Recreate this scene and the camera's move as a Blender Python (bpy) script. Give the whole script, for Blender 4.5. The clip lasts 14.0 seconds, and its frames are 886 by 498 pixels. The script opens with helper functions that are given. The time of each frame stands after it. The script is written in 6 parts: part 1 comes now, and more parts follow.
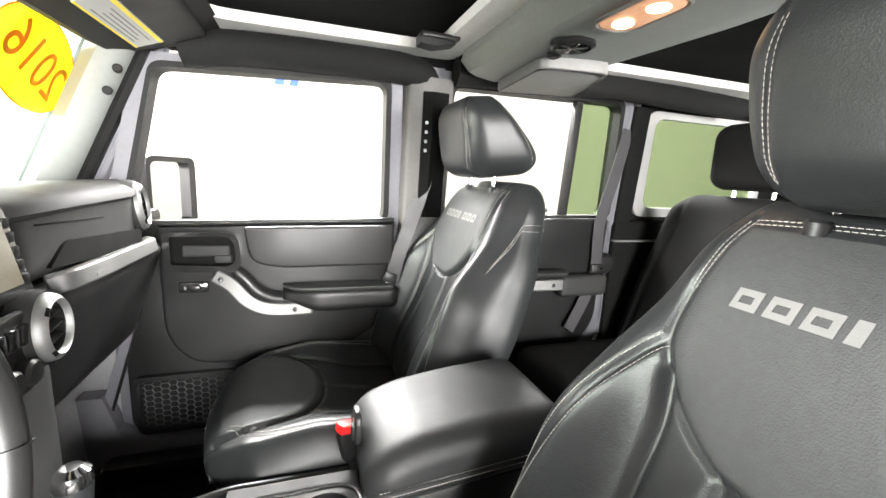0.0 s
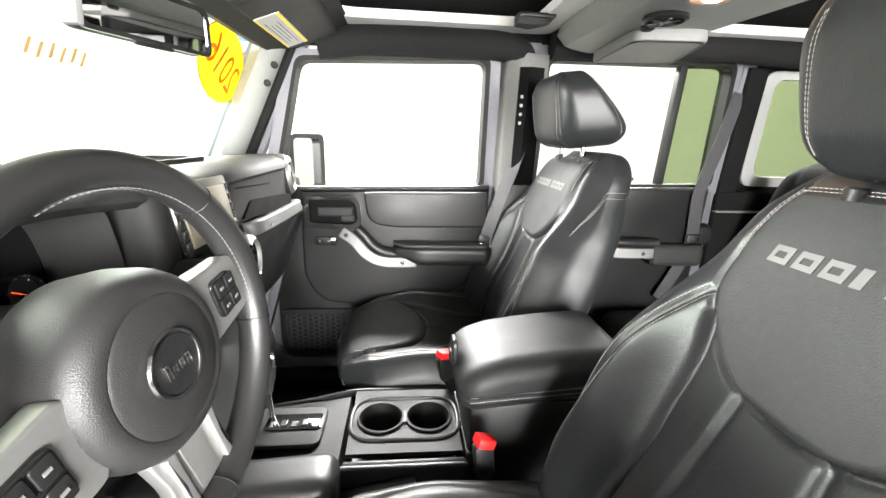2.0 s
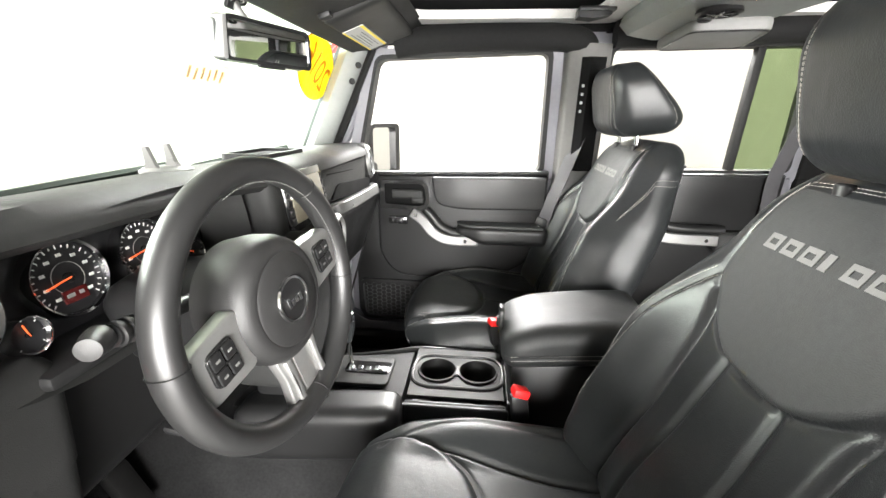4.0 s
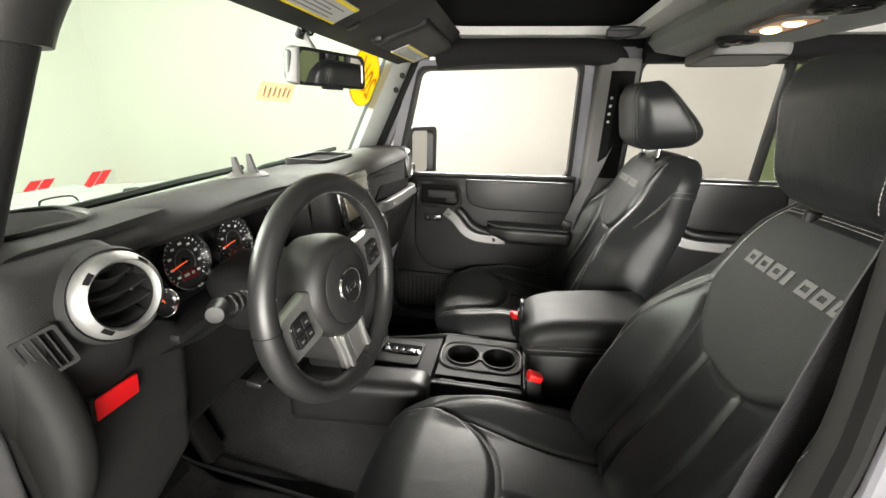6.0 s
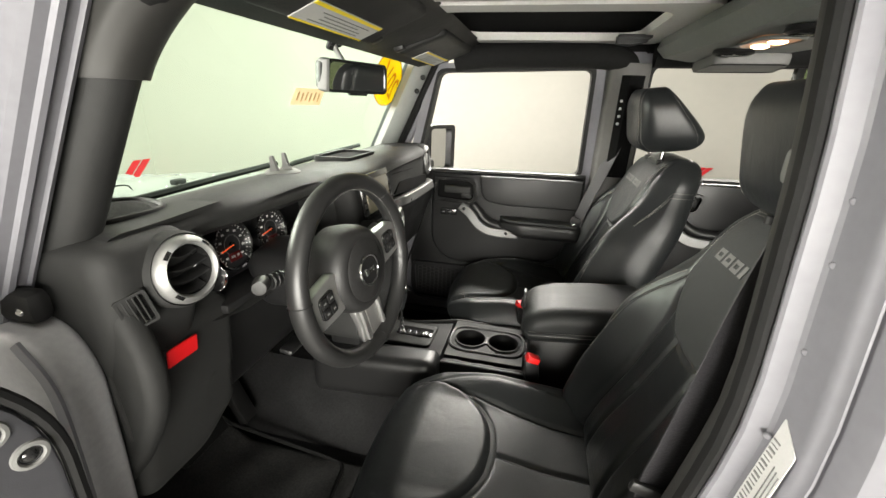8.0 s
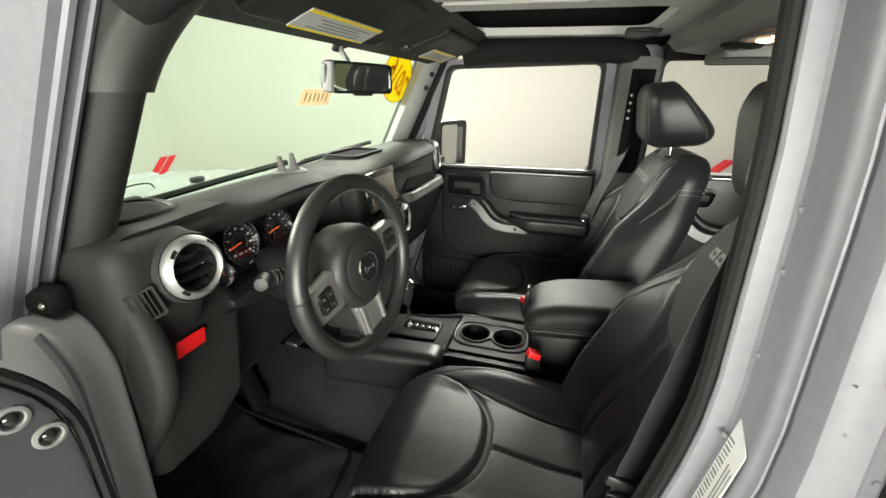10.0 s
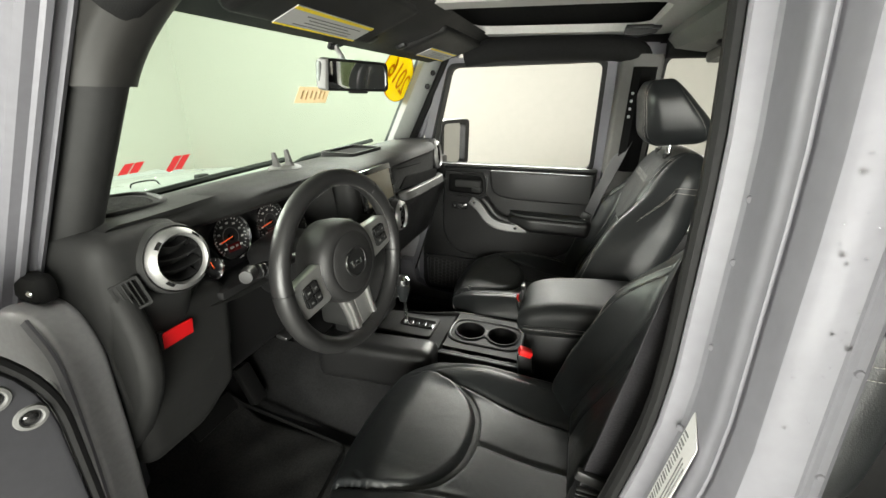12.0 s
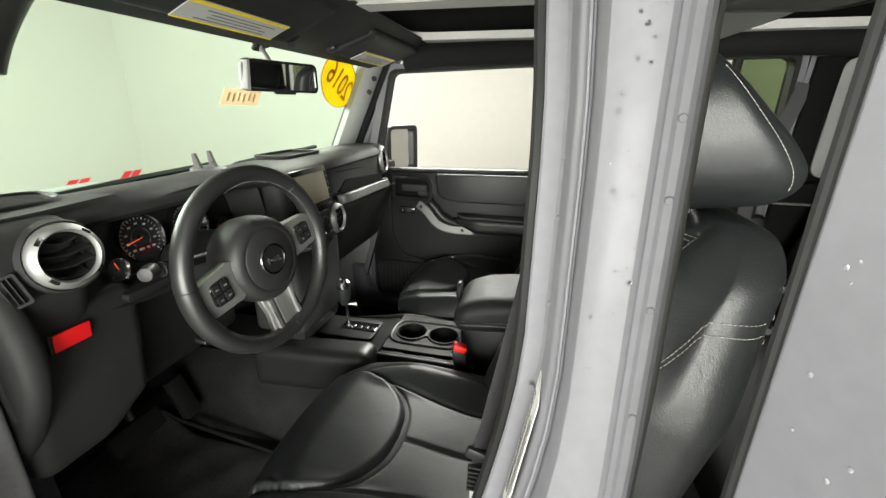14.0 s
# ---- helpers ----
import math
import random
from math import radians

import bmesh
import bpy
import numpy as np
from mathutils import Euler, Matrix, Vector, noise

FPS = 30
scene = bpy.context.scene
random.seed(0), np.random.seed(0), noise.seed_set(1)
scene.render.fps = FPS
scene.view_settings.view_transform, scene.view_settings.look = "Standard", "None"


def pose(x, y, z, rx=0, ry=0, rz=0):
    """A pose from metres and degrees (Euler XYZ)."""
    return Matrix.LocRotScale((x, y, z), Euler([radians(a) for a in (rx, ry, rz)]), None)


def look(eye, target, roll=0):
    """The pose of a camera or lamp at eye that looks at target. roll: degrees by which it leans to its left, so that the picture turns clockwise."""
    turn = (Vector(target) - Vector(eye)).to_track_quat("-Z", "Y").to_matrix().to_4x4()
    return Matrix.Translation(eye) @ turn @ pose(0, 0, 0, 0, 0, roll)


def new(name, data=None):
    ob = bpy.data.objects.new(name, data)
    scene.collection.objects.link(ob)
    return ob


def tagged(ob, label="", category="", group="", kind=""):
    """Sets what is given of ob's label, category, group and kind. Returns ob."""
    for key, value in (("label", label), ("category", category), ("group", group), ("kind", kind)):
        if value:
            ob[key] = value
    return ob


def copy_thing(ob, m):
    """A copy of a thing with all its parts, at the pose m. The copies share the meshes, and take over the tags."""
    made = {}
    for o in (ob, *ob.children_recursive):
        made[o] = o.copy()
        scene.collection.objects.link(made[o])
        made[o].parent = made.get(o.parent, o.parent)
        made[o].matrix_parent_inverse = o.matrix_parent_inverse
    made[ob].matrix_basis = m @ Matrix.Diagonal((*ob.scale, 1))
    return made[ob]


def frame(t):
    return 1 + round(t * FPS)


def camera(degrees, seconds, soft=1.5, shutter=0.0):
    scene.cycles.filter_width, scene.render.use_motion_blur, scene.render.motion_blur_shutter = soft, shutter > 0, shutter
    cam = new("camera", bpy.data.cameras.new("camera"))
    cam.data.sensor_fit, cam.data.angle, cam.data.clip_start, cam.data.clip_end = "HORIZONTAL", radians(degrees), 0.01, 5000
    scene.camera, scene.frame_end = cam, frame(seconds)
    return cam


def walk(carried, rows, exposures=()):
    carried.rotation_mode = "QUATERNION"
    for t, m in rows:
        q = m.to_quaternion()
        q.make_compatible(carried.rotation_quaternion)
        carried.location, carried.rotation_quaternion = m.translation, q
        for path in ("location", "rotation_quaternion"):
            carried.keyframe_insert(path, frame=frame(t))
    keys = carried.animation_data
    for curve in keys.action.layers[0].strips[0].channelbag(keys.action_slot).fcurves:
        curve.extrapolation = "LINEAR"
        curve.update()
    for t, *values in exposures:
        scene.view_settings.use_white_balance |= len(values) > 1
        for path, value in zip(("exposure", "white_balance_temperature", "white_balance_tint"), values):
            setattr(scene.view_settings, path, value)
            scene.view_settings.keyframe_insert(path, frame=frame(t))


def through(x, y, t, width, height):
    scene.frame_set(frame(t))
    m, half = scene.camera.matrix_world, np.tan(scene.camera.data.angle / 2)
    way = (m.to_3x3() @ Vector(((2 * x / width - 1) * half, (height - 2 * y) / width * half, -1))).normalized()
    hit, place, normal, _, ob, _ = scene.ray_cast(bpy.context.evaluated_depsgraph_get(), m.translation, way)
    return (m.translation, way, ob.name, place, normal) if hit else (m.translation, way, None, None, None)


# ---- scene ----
cam = camera(94.4, 14.0)
PATH = [
    (0, (0.225, -0.571, 1.431), (0.855, 1.294, 1.074), 2.8),
    (0.5, (0.232, -0.609, 1.435), (0.742, 1.287, 1.053), 2.6),
    (1, (0.244, -0.651, 1.443), (0.632, 1.267, 1.028), 2.3),
    (1.5, (0.23, -0.68, 1.442), (0.522, 1.244, 0.984), 2.1),
    (2, (0.198, -0.713, 1.442), (0.383, 1.21, 0.923), 1.8),
    (2.5, (0.202, -0.744, 1.457), (0.28, 1.175, 0.899), 1.6),
    (3, (0.218, -0.785, 1.469), (0.202, 1.125, 0.876), 1.3),
    (3.5, (0.23, -0.815, 1.473), (0.129, 1.087, 0.863), 1.1),
    (5.8, (0.249, -0.951, 1.508), (-0.057, 0.926, 0.888), 1.1),
    (6, (0.251, -0.959, 1.526), (-0.062, 0.907, 0.877), 1.7),
    (6.5, (0.256, -0.987, 1.537), (-0.08, 0.873, 0.884), 2.0),
    (7, (0.269, -1.014, 1.544), (-0.094, 0.839, 0.884), 2.1),
    (7.5, (0.284, -1.034, 1.553), (-0.1, 0.81, 0.881), 2.3),
    (8, (0.295, -1.051, 1.558), (-0.114, 0.783, 0.873), 2.2),
    (10.5, (0.357, -1.056, 1.577), (-0.161, 0.736, 0.855), 1.2),
    (11, (0.371, -1.052, 1.575), (-0.162, 0.736, 0.854), 1.2),
    (11.5, (0.381, -1.049, 1.573), (-0.163, 0.736, 0.854), 1.2),
    (12, (0.392, -1.048, 1.569), (-0.163, 0.734, 0.851), 1.2),
    (12.5, (0.403, -1.047, 1.564), (-0.158, 0.733, 0.846), 1.3),
    (13, (0.414, -1.043, 1.559), (-0.139, 0.741, 0.845), 1.2),
    (13.5, (0.442, -1.037, 1.549), (-0.082, 0.765, 0.857), 0.9),
    (14, (0.501, -1.034, 1.535), (0.063, 0.803, 0.877), 0.7),
]
walk(cam, [(t, look(eye, target, roll)) for t, eye, target, roll in PATH],
     [(0.0, 2.25, 6250, 11), (3.7, 2.10, 6250, 11), (5.8, 1.06, 6550, 10), (8.2, 0.82, 6600, 8), (10.3, 0.70, 6550, 5), (14.0, 0.68, 6400, 5)])

# ---- world, lamps ----
world = bpy.data.worlds.new("world")
scene.world = world
world.use_nodes = True
world.node_tree.nodes["Background"].inputs[0].default_value = (0.5, 0.5, 0.48, 1)
world.node_tree.nodes["Background"].inputs[1].default_value = 0.25


def area_lamp(name, m, sx, sy, power, colour, spread=115):
    d = bpy.data.lights.new(name, "AREA")
    d.shape, d.size, d.size_y, d.energy, d.color = "RECTANGLE", sx, sy, power, colour
    d.spread = radians(spread)
    ob = new(name, d)
    ob.matrix_world = m
    return ob


WARM = (1.0, 0.965, 0.90)
area_lamp("booth_light_front", look((-3.7, -0.6, 2.40), (0.6, 0.0, 1.35)), 2.2, 1.8, 112, WARM)
area_lamp("booth_light_driver_side", look((1.2, -3.8, 1.35), (0.7, 0.2, 1.2)), 2.8, 1.5, 120, WARM)
area_lamp("booth_light_passenger_side", look((0.3, 2.45, 2.90), (0.3, 0.2, 0.9)), 4.0, 0.6, 125, WARM)
area_lamp("booth_light_ceiling", look((0.3, -1.5, 3.3), (-4.2, 3.0, 1.0)), 2.6, 0.9, 136, WARM, 85)


# ---- materials ----
def mat(name, colour, rough=0.5, metal=0.0, var=0.15, scale=6.0, grain=0.0, gscale=400.0, coat=0.0, spec=0.5, emit=None,
        cells=False, rvar=0.08, sheen=0.0, wrinkle=0.0):
    """Principled surface: two scales of tone variation, uneven gloss, fine relief."""
    m = bpy.data.materials.new(name)
    m.use_nodes = True
    nt = m.node_tree
    b = nt.nodes["Principled BSDF"]
    L = nt.links.new
    co = nt.nodes.new("ShaderNodeTexCoord")
    n1 = nt.nodes.new("ShaderNodeTexNoise")
    n1.inputs["Scale"].default_value, n1.inputs["Detail"].default_value = scale, 5
    n2 = nt.nodes.new("ShaderNodeTexNoise")
    n2.inputs["Scale"].default_value, n2.inputs["Detail"].default_value = scale * 14, 3
    L(co.outputs["Object"], n1.inputs["Vector"])
    L(co.outputs["Object"], n2.inputs["Vector"])
    mx = nt.nodes.new("ShaderNodeMath")
    mx.operation = "ADD"
    L(n1.outputs[0], mx.inputs[0])
    L(n2.outputs[0], mx.inputs[1])
    mr = nt.nodes.new("ShaderNodeMapRange")
    mr.inputs[1].default_value, mr.inputs[2].default_value = 0.7, 1.3
    mr.inputs[3].default_value, mr.inputs[4].default_value = 1 - var, 1 + var
    L(mx.outputs[0], mr.inputs[0])
    vm = nt.nodes.new("ShaderNodeVectorMath")
    vm.operation = "SCALE"
    vm.inputs[0].default_value = colour
    L(mr.outputs[0], vm.inputs["Scale"])
    L(vm.outputs[0], b.inputs["Base Color"])
    rr = nt.nodes.new("ShaderNodeMapRange")
    rr.inputs[1].default_value, rr.inputs[2].default_value = 0.3, 0.7
    rr.inputs[3].default_value, rr.inputs[4].default_value = max(0.02, rough - rvar), min(1, rough + rvar)
    L(n1.outputs[0], rr.inputs[0])
    L(rr.outputs[0], b.inputs["Roughness"])
    b.inputs["Metallic"].default_value = metal
    b.inputs["Coat Weight"].default_value = coat
    b.inputs["Coat Roughness"].default_value = 0.06
    b.inputs["Specular IOR Level"].default_value = spec
    b.inputs["Sheen Weight"].default_value = sheen
    if grain:
        if cells:
            g = nt.nodes.new("ShaderNodeTexVoronoi")
            g.inputs["Scale"].default_value = gscale
        else:
            g = nt.nodes.new("ShaderNodeTexNoise")
            g.inputs["Scale"].default_value, g.inputs["Detail"].default_value = gscale, 2
        L(co.outputs["Object"], g.inputs["Vector"])
        bp = nt.nodes.new("ShaderNodeBump")
        bp.inputs["Strength"].default_value, bp.inputs["Distance"].default_value = grain, 0.001
        L(g.outputs[0], bp.inputs["Height"])
        if wrinkle:
            wn = nt.nodes.new("ShaderNodeTexNoise")
            wn.inputs["Scale"].default_value, wn.inputs["Detail"].default_value, wn.inputs["Distortion"].default_value = 22, 4, 0.8
            L(co.outputs["Object"], wn.inputs["Vector"])
            wb = nt.nodes.new("ShaderNodeBump")
            wb.inputs["Strength"].default_value, wb.inputs["Distance"].default_value = wrinkle, 0.004
            L(wn.outputs[0], wb.inputs["Height"])
            L(wb.outputs[0], bp.inputs["Normal"])
        L(bp.outputs[0], b.inputs["Normal"])
    if emit:
        b.inputs["Emission Color"].default_value = (*emit[:3], 1)
        b.inputs["Emission Strength"].default_value = emit[3]
    return m


def glass(name, tint, gloss=0.03):
    m = bpy.data.materials.new(name)
    m.use_nodes = True
    nt = m.node_tree
    nt.nodes.remove(nt.nodes["Principled BSDF"])
    out = nt.nodes["Material Output"]
    tr = nt.nodes.new("ShaderNodeBsdfTransparent")
    tr.inputs[0].default_value = (*tint, 1)
    gl = nt.nodes.new("ShaderNodeBsdfGlossy")
    gl.inputs["Roughness"].default_value = 0.02
    lw = nt.nodes.new("ShaderNodeLayerWeight")
    lw.inputs[0].default_value = 0.5
    pw = nt.nodes.new("ShaderNodeMath")
    pw.operation = "POWER"
    pw.inputs[1].default_value = 5.0
    nt.links.new(lw.outputs["Facing"], pw.inputs[0])
    fr = nt.nodes.new("ShaderNodeMath")
    fr.operation = "MULTIPLY_ADD"
    fr.inputs[1].default_value, fr.inputs[2].default_value = 0.5, gloss
    nt.links.new(pw.outputs[0], fr.inputs[0])
    mx = nt.nodes.new("ShaderNodeMixShader")
    nt.links.new(fr.outputs[0], mx.inputs[0])
    nt.links.new(tr.outputs[0], mx.inputs[1])
    nt.links.new(gl.outputs[0], mx.inputs[2])
    nt.links.new(mx.outputs[0], out.inputs[0])
    return m


LEATHER = mat("black_leather", (0.0150, 0.0165, 0.0172), 0.37, var=0.10, scale=9, grain=0.20, gscale=620, cells=True, spec=0.42, rvar=0.06, wrinkle=0.22)
LEATHER_MATT = mat("black_leather_matt", (0.038, 0.040, 0.0395), 0.52, var=0.10, scale=8, grain=0.30, gscale=600, cells=True, spec=0.28, wrinkle=0.12)
WHEEL_LEATHER = mat("wheel_leather", (0.016, 0.016, 0.016), 0.40, var=0.05, rvar=0.02, scale=8, grain=0.05, gscale=900, cells=True)
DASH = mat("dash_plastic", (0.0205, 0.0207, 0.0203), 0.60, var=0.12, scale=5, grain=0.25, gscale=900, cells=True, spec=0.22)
PLASTIC = mat("black_plastic", (0.0105, 0.0105, 0.0107), 0.40, spec=0.38, var=0.12, scale=7, grain=0.15, gscale=900)
GLOSS = mat("gloss_black", (0.012, 0.012, 0.012), 0.12, var=0.1, rvar=0.04)
# Near-black that puts the shade of shallow or missing hollows into the colour.
VOID = mat("dark_recess_shade", (0.003, 0.003, 0.003), 0.8, spec=0.1)
CARPET = mat("black_carpet", (0.015, 0.015, 0.0153), 0.95, var=0.35, scale=12, grain=0.9, gscale=650, spec=0.1)
DROPS = mat("water_film", (0.20, 0.20, 0.215), 0.06, 0.0, var=0.0, rvar=0.02)
MATPILE = mat("black_mat_pile", (0.036, 0.036, 0.036), 0.95, var=0.35, scale=14, grain=0.9, gscale=500, spec=0.1)
LIDLEATHER = mat("black_armrest_leather", (0.017, 0.018, 0.0182), 0.50, var=0.10, scale=9, grain=0.25, gscale=620, cells=True, spec=0.30, wrinkle=0.15)
FABRIC = mat("black_headliner", (0.008, 0.008, 0.008), 0.95, var=0.2, scale=8, grain=0.5, gscale=500, spec=0.1)
PADDED = mat("black_padded_cover", (0.010, 0.010, 0.010), 0.85, var=0.2, scale=8, grain=0.4, gscale=500, spec=0.2)
TRIMGREY = mat("grey_trim_plastic", (0.15, 0.15, 0.145), 0.62, var=0.06, scale=6, grain=0.12, gscale=800)
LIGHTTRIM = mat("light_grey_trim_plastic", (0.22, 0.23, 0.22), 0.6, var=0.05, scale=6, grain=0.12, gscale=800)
DARKTHREAD = mat("grey_thread", (0.20, 0.20, 0.19), 0.8, var=0.1, scale=60)
SHELL = mat("light_hardtop_shell", (0.66, 0.65, 0.63), 0.75, var=0.05, scale=8, grain=0.4, gscale=420)
RIMGREY = mat("grey_hardtop_rim", (0.36, 0.36, 0.35), 0.7, var=0.05, scale=8, grain=0.3, gscale=420)
SILVER = mat("satin_silver", (0.40, 0.40, 0.39), 0.42, 0.8, var=0.05, scale=10)
VENTSILVER = mat("brushed_vent_silver", (0.27, 0.27, 0.265), 0.50, 0.75, var=0.08, scale=14)
CHROME = mat("chrome", (0.78, 0.78, 0.78), 0.10, 1.0, var=0.03, rvar=0.04)
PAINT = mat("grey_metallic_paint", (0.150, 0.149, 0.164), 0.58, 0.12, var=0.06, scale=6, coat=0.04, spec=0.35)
# Body paint again: brighter light on jamb, door and hood put into the colour.
PAINT_LIFTED = mat("grey_paint_lightened", (0.32, 0.32, 0.33), 0.5, 0.2, var=0.08, scale=9)
HOODPAINT = mat("grey_paint_lightened_for_hood", (0.28, 0.29, 0.30), 0.32, 0.4, var=0.04, scale=6, coat=0.7)
RUBBER = mat("black_rubber", (0.008, 0.008, 0.008), 0.6, spec=0.22, var=0.15, scale=15)
WEB = mat("belt_webbing", (0.026, 0.025, 0.028), 0.58, var=0.10, scale=30, grain=0.8, gscale=320)
THREAD = mat("pale_thread", (0.38, 0.365, 0.335), 0.8, var=0.1, scale=60)
EMBLEM = mat("pale_print", (0.14, 0.14, 0.135), 0.6, var=0.08, scale=60)
RED = mat("red_plastic", (0.75, 0.012, 0.012), 0.45, var=0.06, scale=20)
REDPAPER = mat("red_tag", (0.85, 0.006, 0.010), 0.6, var=0.03, scale=30, emit=(1.0, 0.0, 0.01, 0.0))
WHITE = mat("white_label", (0.45, 0.45, 0.44), 0.55, var=0.04, scale=30)
YELLOW = mat("yellow_vinyl", (0.86, 0.66, 0.015), 0.45, var=0.05, scale=20)
SCREEN = mat("touch_screen", (0.30, 0.27, 0.20), 0.14, var=0.06, scale=15)
GAUGE = mat("gauge_face", (0.010, 0.010, 0.011), 0.35)
DIALPRINT = mat("white_dial_print", (0.62, 0.62, 0.60), 0.6, var=0.05, scale=60)
GAUGE_RED = mat("gauge_red_display", (0.05, 0.008, 0.008), 0.25, emit=(0.9, 0.06, 0.05, 0.006))
NEEDLE = mat("orange_needle", (0.8, 0.12, 0.03), 0.4, emit=(1.0, 0.12, 0.03, 0.25))
GLASS = glass("windshield_glass", (0.76, 0.91, 0.79))
TINT = glass("tinted_glass", (0.56, 0.63, 0.48))
MIRROR = mat("mirror", (0.85, 0.85, 0.85), 0.02, 1.0, var=0.0, rvar=0.0)
BULB = mat("warm_bulb", (1, 0.8, 0.5), 0.4, emit=(1.0, 0.60, 0.30, 7.0))
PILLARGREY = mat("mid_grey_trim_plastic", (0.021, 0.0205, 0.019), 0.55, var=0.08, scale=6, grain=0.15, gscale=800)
HUBGREY = mat("grained_hub_cover", (0.020, 0.0198, 0.0198), 0.46, var=0.06, scale=8, grain=0.25, gscale=900, cells=True, spec=0.35)
NETGREY = mat("dark_grey_net", (0.06, 0.06, 0.06), 0.7)
DOORGREY = mat("blue_grey_door_plastic", (0.050, 0.050, 0.056), 0.55, var=0.08, scale=6, grain=0.15, gscale=800)
# Door pillar trim as lit on the passenger side: light put into the tone.
TRIM_LIT = mat("lit_pillar_trim_plastic", (0.085, 0.083, 0.079), 0.58, var=0.07, scale=6, grain=0.15, gscale=800)
HANDLE = mat("satin_grey_handle", (0.17, 0.17, 0.167), 0.48, 0.7, var=0.05, scale=10)
LENS = mat("lamp_lens", (0.45, 0.30, 0.22), 0.22, emit=(1.0, 0.45, 0.20, 0.10))
WALL = mat("booth_wall_paint", (0.455, 0.446, 0.408), 0.7, var=0.02, scale=1.2, grain=0.1, gscale=200)
FLOORM = mat("booth_floor_paint", (0.46, 0.455, 0.44), 0.45, var=0.12, scale=2.5, grain=0.1, gscale=200)
WALLRED = mat("red_wall_vinyl", (0.62, 0.02, 0.03), 0.5, var=0.05)
WALLBLUE = mat("blue_wall_vinyl", (0.02, 0.08, 0.45), 0.5, var=0.05)


def thin(name, colour, through):
    """Thin vinyl or paper: lit from either side."""
    m = bpy.data.materials.new(name)
    m.use_nodes = True
    nt = m.node_tree
    nt.nodes.remove(nt.nodes["Principled BSDF"])
    n = nt.nodes.new("ShaderNodeTexNoise")
    n.inputs["Scale"].default_value = 35
    mp = nt.nodes.new("ShaderNodeMixRGB")
    mp.inputs[1].default_value, mp.inputs[2].default_value = (*[c * 0.93 for c in colour], 1), (*colour, 1)
    nt.links.new(n.outputs[0], mp.inputs[0])
    d, t, mx = nt.nodes.new("ShaderNodeBsdfDiffuse"), nt.nodes.new("ShaderNodeBsdfTranslucent"), nt.nodes.new("ShaderNodeMixShader")
    nt.links.new(mp.outputs[0], d.inputs[0])
    nt.links.new(mp.outputs[0], t.inputs[0])
    mx.inputs[0].default_value = through
    nt.links.new(d.outputs[0], mx.inputs[1])
    nt.links.new(t.outputs[0], mx.inputs[2])
    nt.links.new(mx.outputs[0], nt.nodes["Material Output"].inputs[0])
    return m


STICKER = thin("yellow_sticker_vinyl", (0.92, 0.72, 0.02), 0.55)
STICKER_INK = thin("red_orange_sticker_ink", (0.66, 0.27, 0.01), 0.5)
PAPER = thin("cream_tag_paper", (0.80, 0.70, 0.52), 0.5)
PAPER_INK = thin("brown_tag_ink", (0.58, 0.44, 0.26), 0.5)


# ---- mesh helpers ----
V = Vector


def thing(name, base, label, category, group="", kind=""):
    ob = new(name)
    ob.empty_display_size = 0.05
    ob.location = base
    return tagged(ob, label, category, group, kind)


def finish(name, me, material, parent=None, label="", sharp=35, flat=False):
    if not flat:
        me.polygons.foreach_set("use_smooth", [True] * len(me.polygons))
        me.set_sharp_from_angle(angle=radians(sharp))
    if material:
        me.materials.append(material)
    ob = new(name, me)
    if parent is not None:
        ob.parent = parent
        if parent.type == "EMPTY":
            ob.matrix_parent_inverse = Matrix.Translation(-parent.location)
    if label:
        ob["label"] = label
    return ob


def part(name, bm, material, parent=None, label="", sharp=35, m=None):
    """A bmesh in world places becomes one mesh object under a thing or a part."""
    if m is not None:
        bm.transform(m)
    bmesh.ops.recalc_face_normals(bm, faces=bm.faces)
    me = bpy.data.meshes.new(name)
    bm.to_mesh(me)
    bm.free()
    return finish(name, me, material, parent, label, sharp)


def pydata(name, verts, faces, material, parent=None, label="", sharp=35):
    me = bpy.data.meshes.new(name)
    me.from_pydata([tuple(v) for v in verts], [], faces)
    me.update()
    bm = bmesh.new()
    bm.from_mesh(me)
    bmesh.ops.recalc_face_normals(bm, faces=bm.faces)
    bm.to_mesh(me)
    bm.free()
    return finish(name, me, material, parent, label, sharp)


def add_box(bm, c, s, r=0.004, seg=2, m=None):
    """A bevelled block about c, turned by m about its centre."""
    ret = bmesh.ops.create_cube(bm, size=1)
    vs = ret["verts"]
    bmesh.ops.scale(bm, vec=s, verts=vs)
    r = min(r, min(s) * 0.45)
    if r > 0:
        es = list({e for v in vs for e in v.link_edges})
        out = bmesh.ops.bevel(bm, geom=es, offset=r, segments=seg, profile=0.5, affect="EDGES")
        vs = list({v for f in out["faces"] for v in f.verts} | {v for v in vs if v.is_valid})
    t = Matrix.Translation(c)
    if m is not None:
        t = t @ m
    bmesh.ops.transform(bm, matrix=t, verts=vs)
    return bm


def box(c, s, r=0.004, seg=2, m=None):
    return add_box(bmesh.new(), c, s, r, seg, m)


def add_loft(bm, rings, closed=True, cap=True):
    rows = [[bm.verts.new(p) for p in ring] for ring in rings]
    n = len(rows[0])
    for a, b in zip(rows, rows[1:]):
        for i in range(n if closed else n - 1):
            j = (i + 1) % n
            bm.faces.new((a[i], a[j], b[j], b[i]))
    if cap and closed:
        bm.faces.new(rows[0][::-1])
        bm.faces.new(rows[-1])
    return bm


def loft(rings, closed=True, cap=True):
    return add_loft(bmesh.new(), rings, closed, cap)


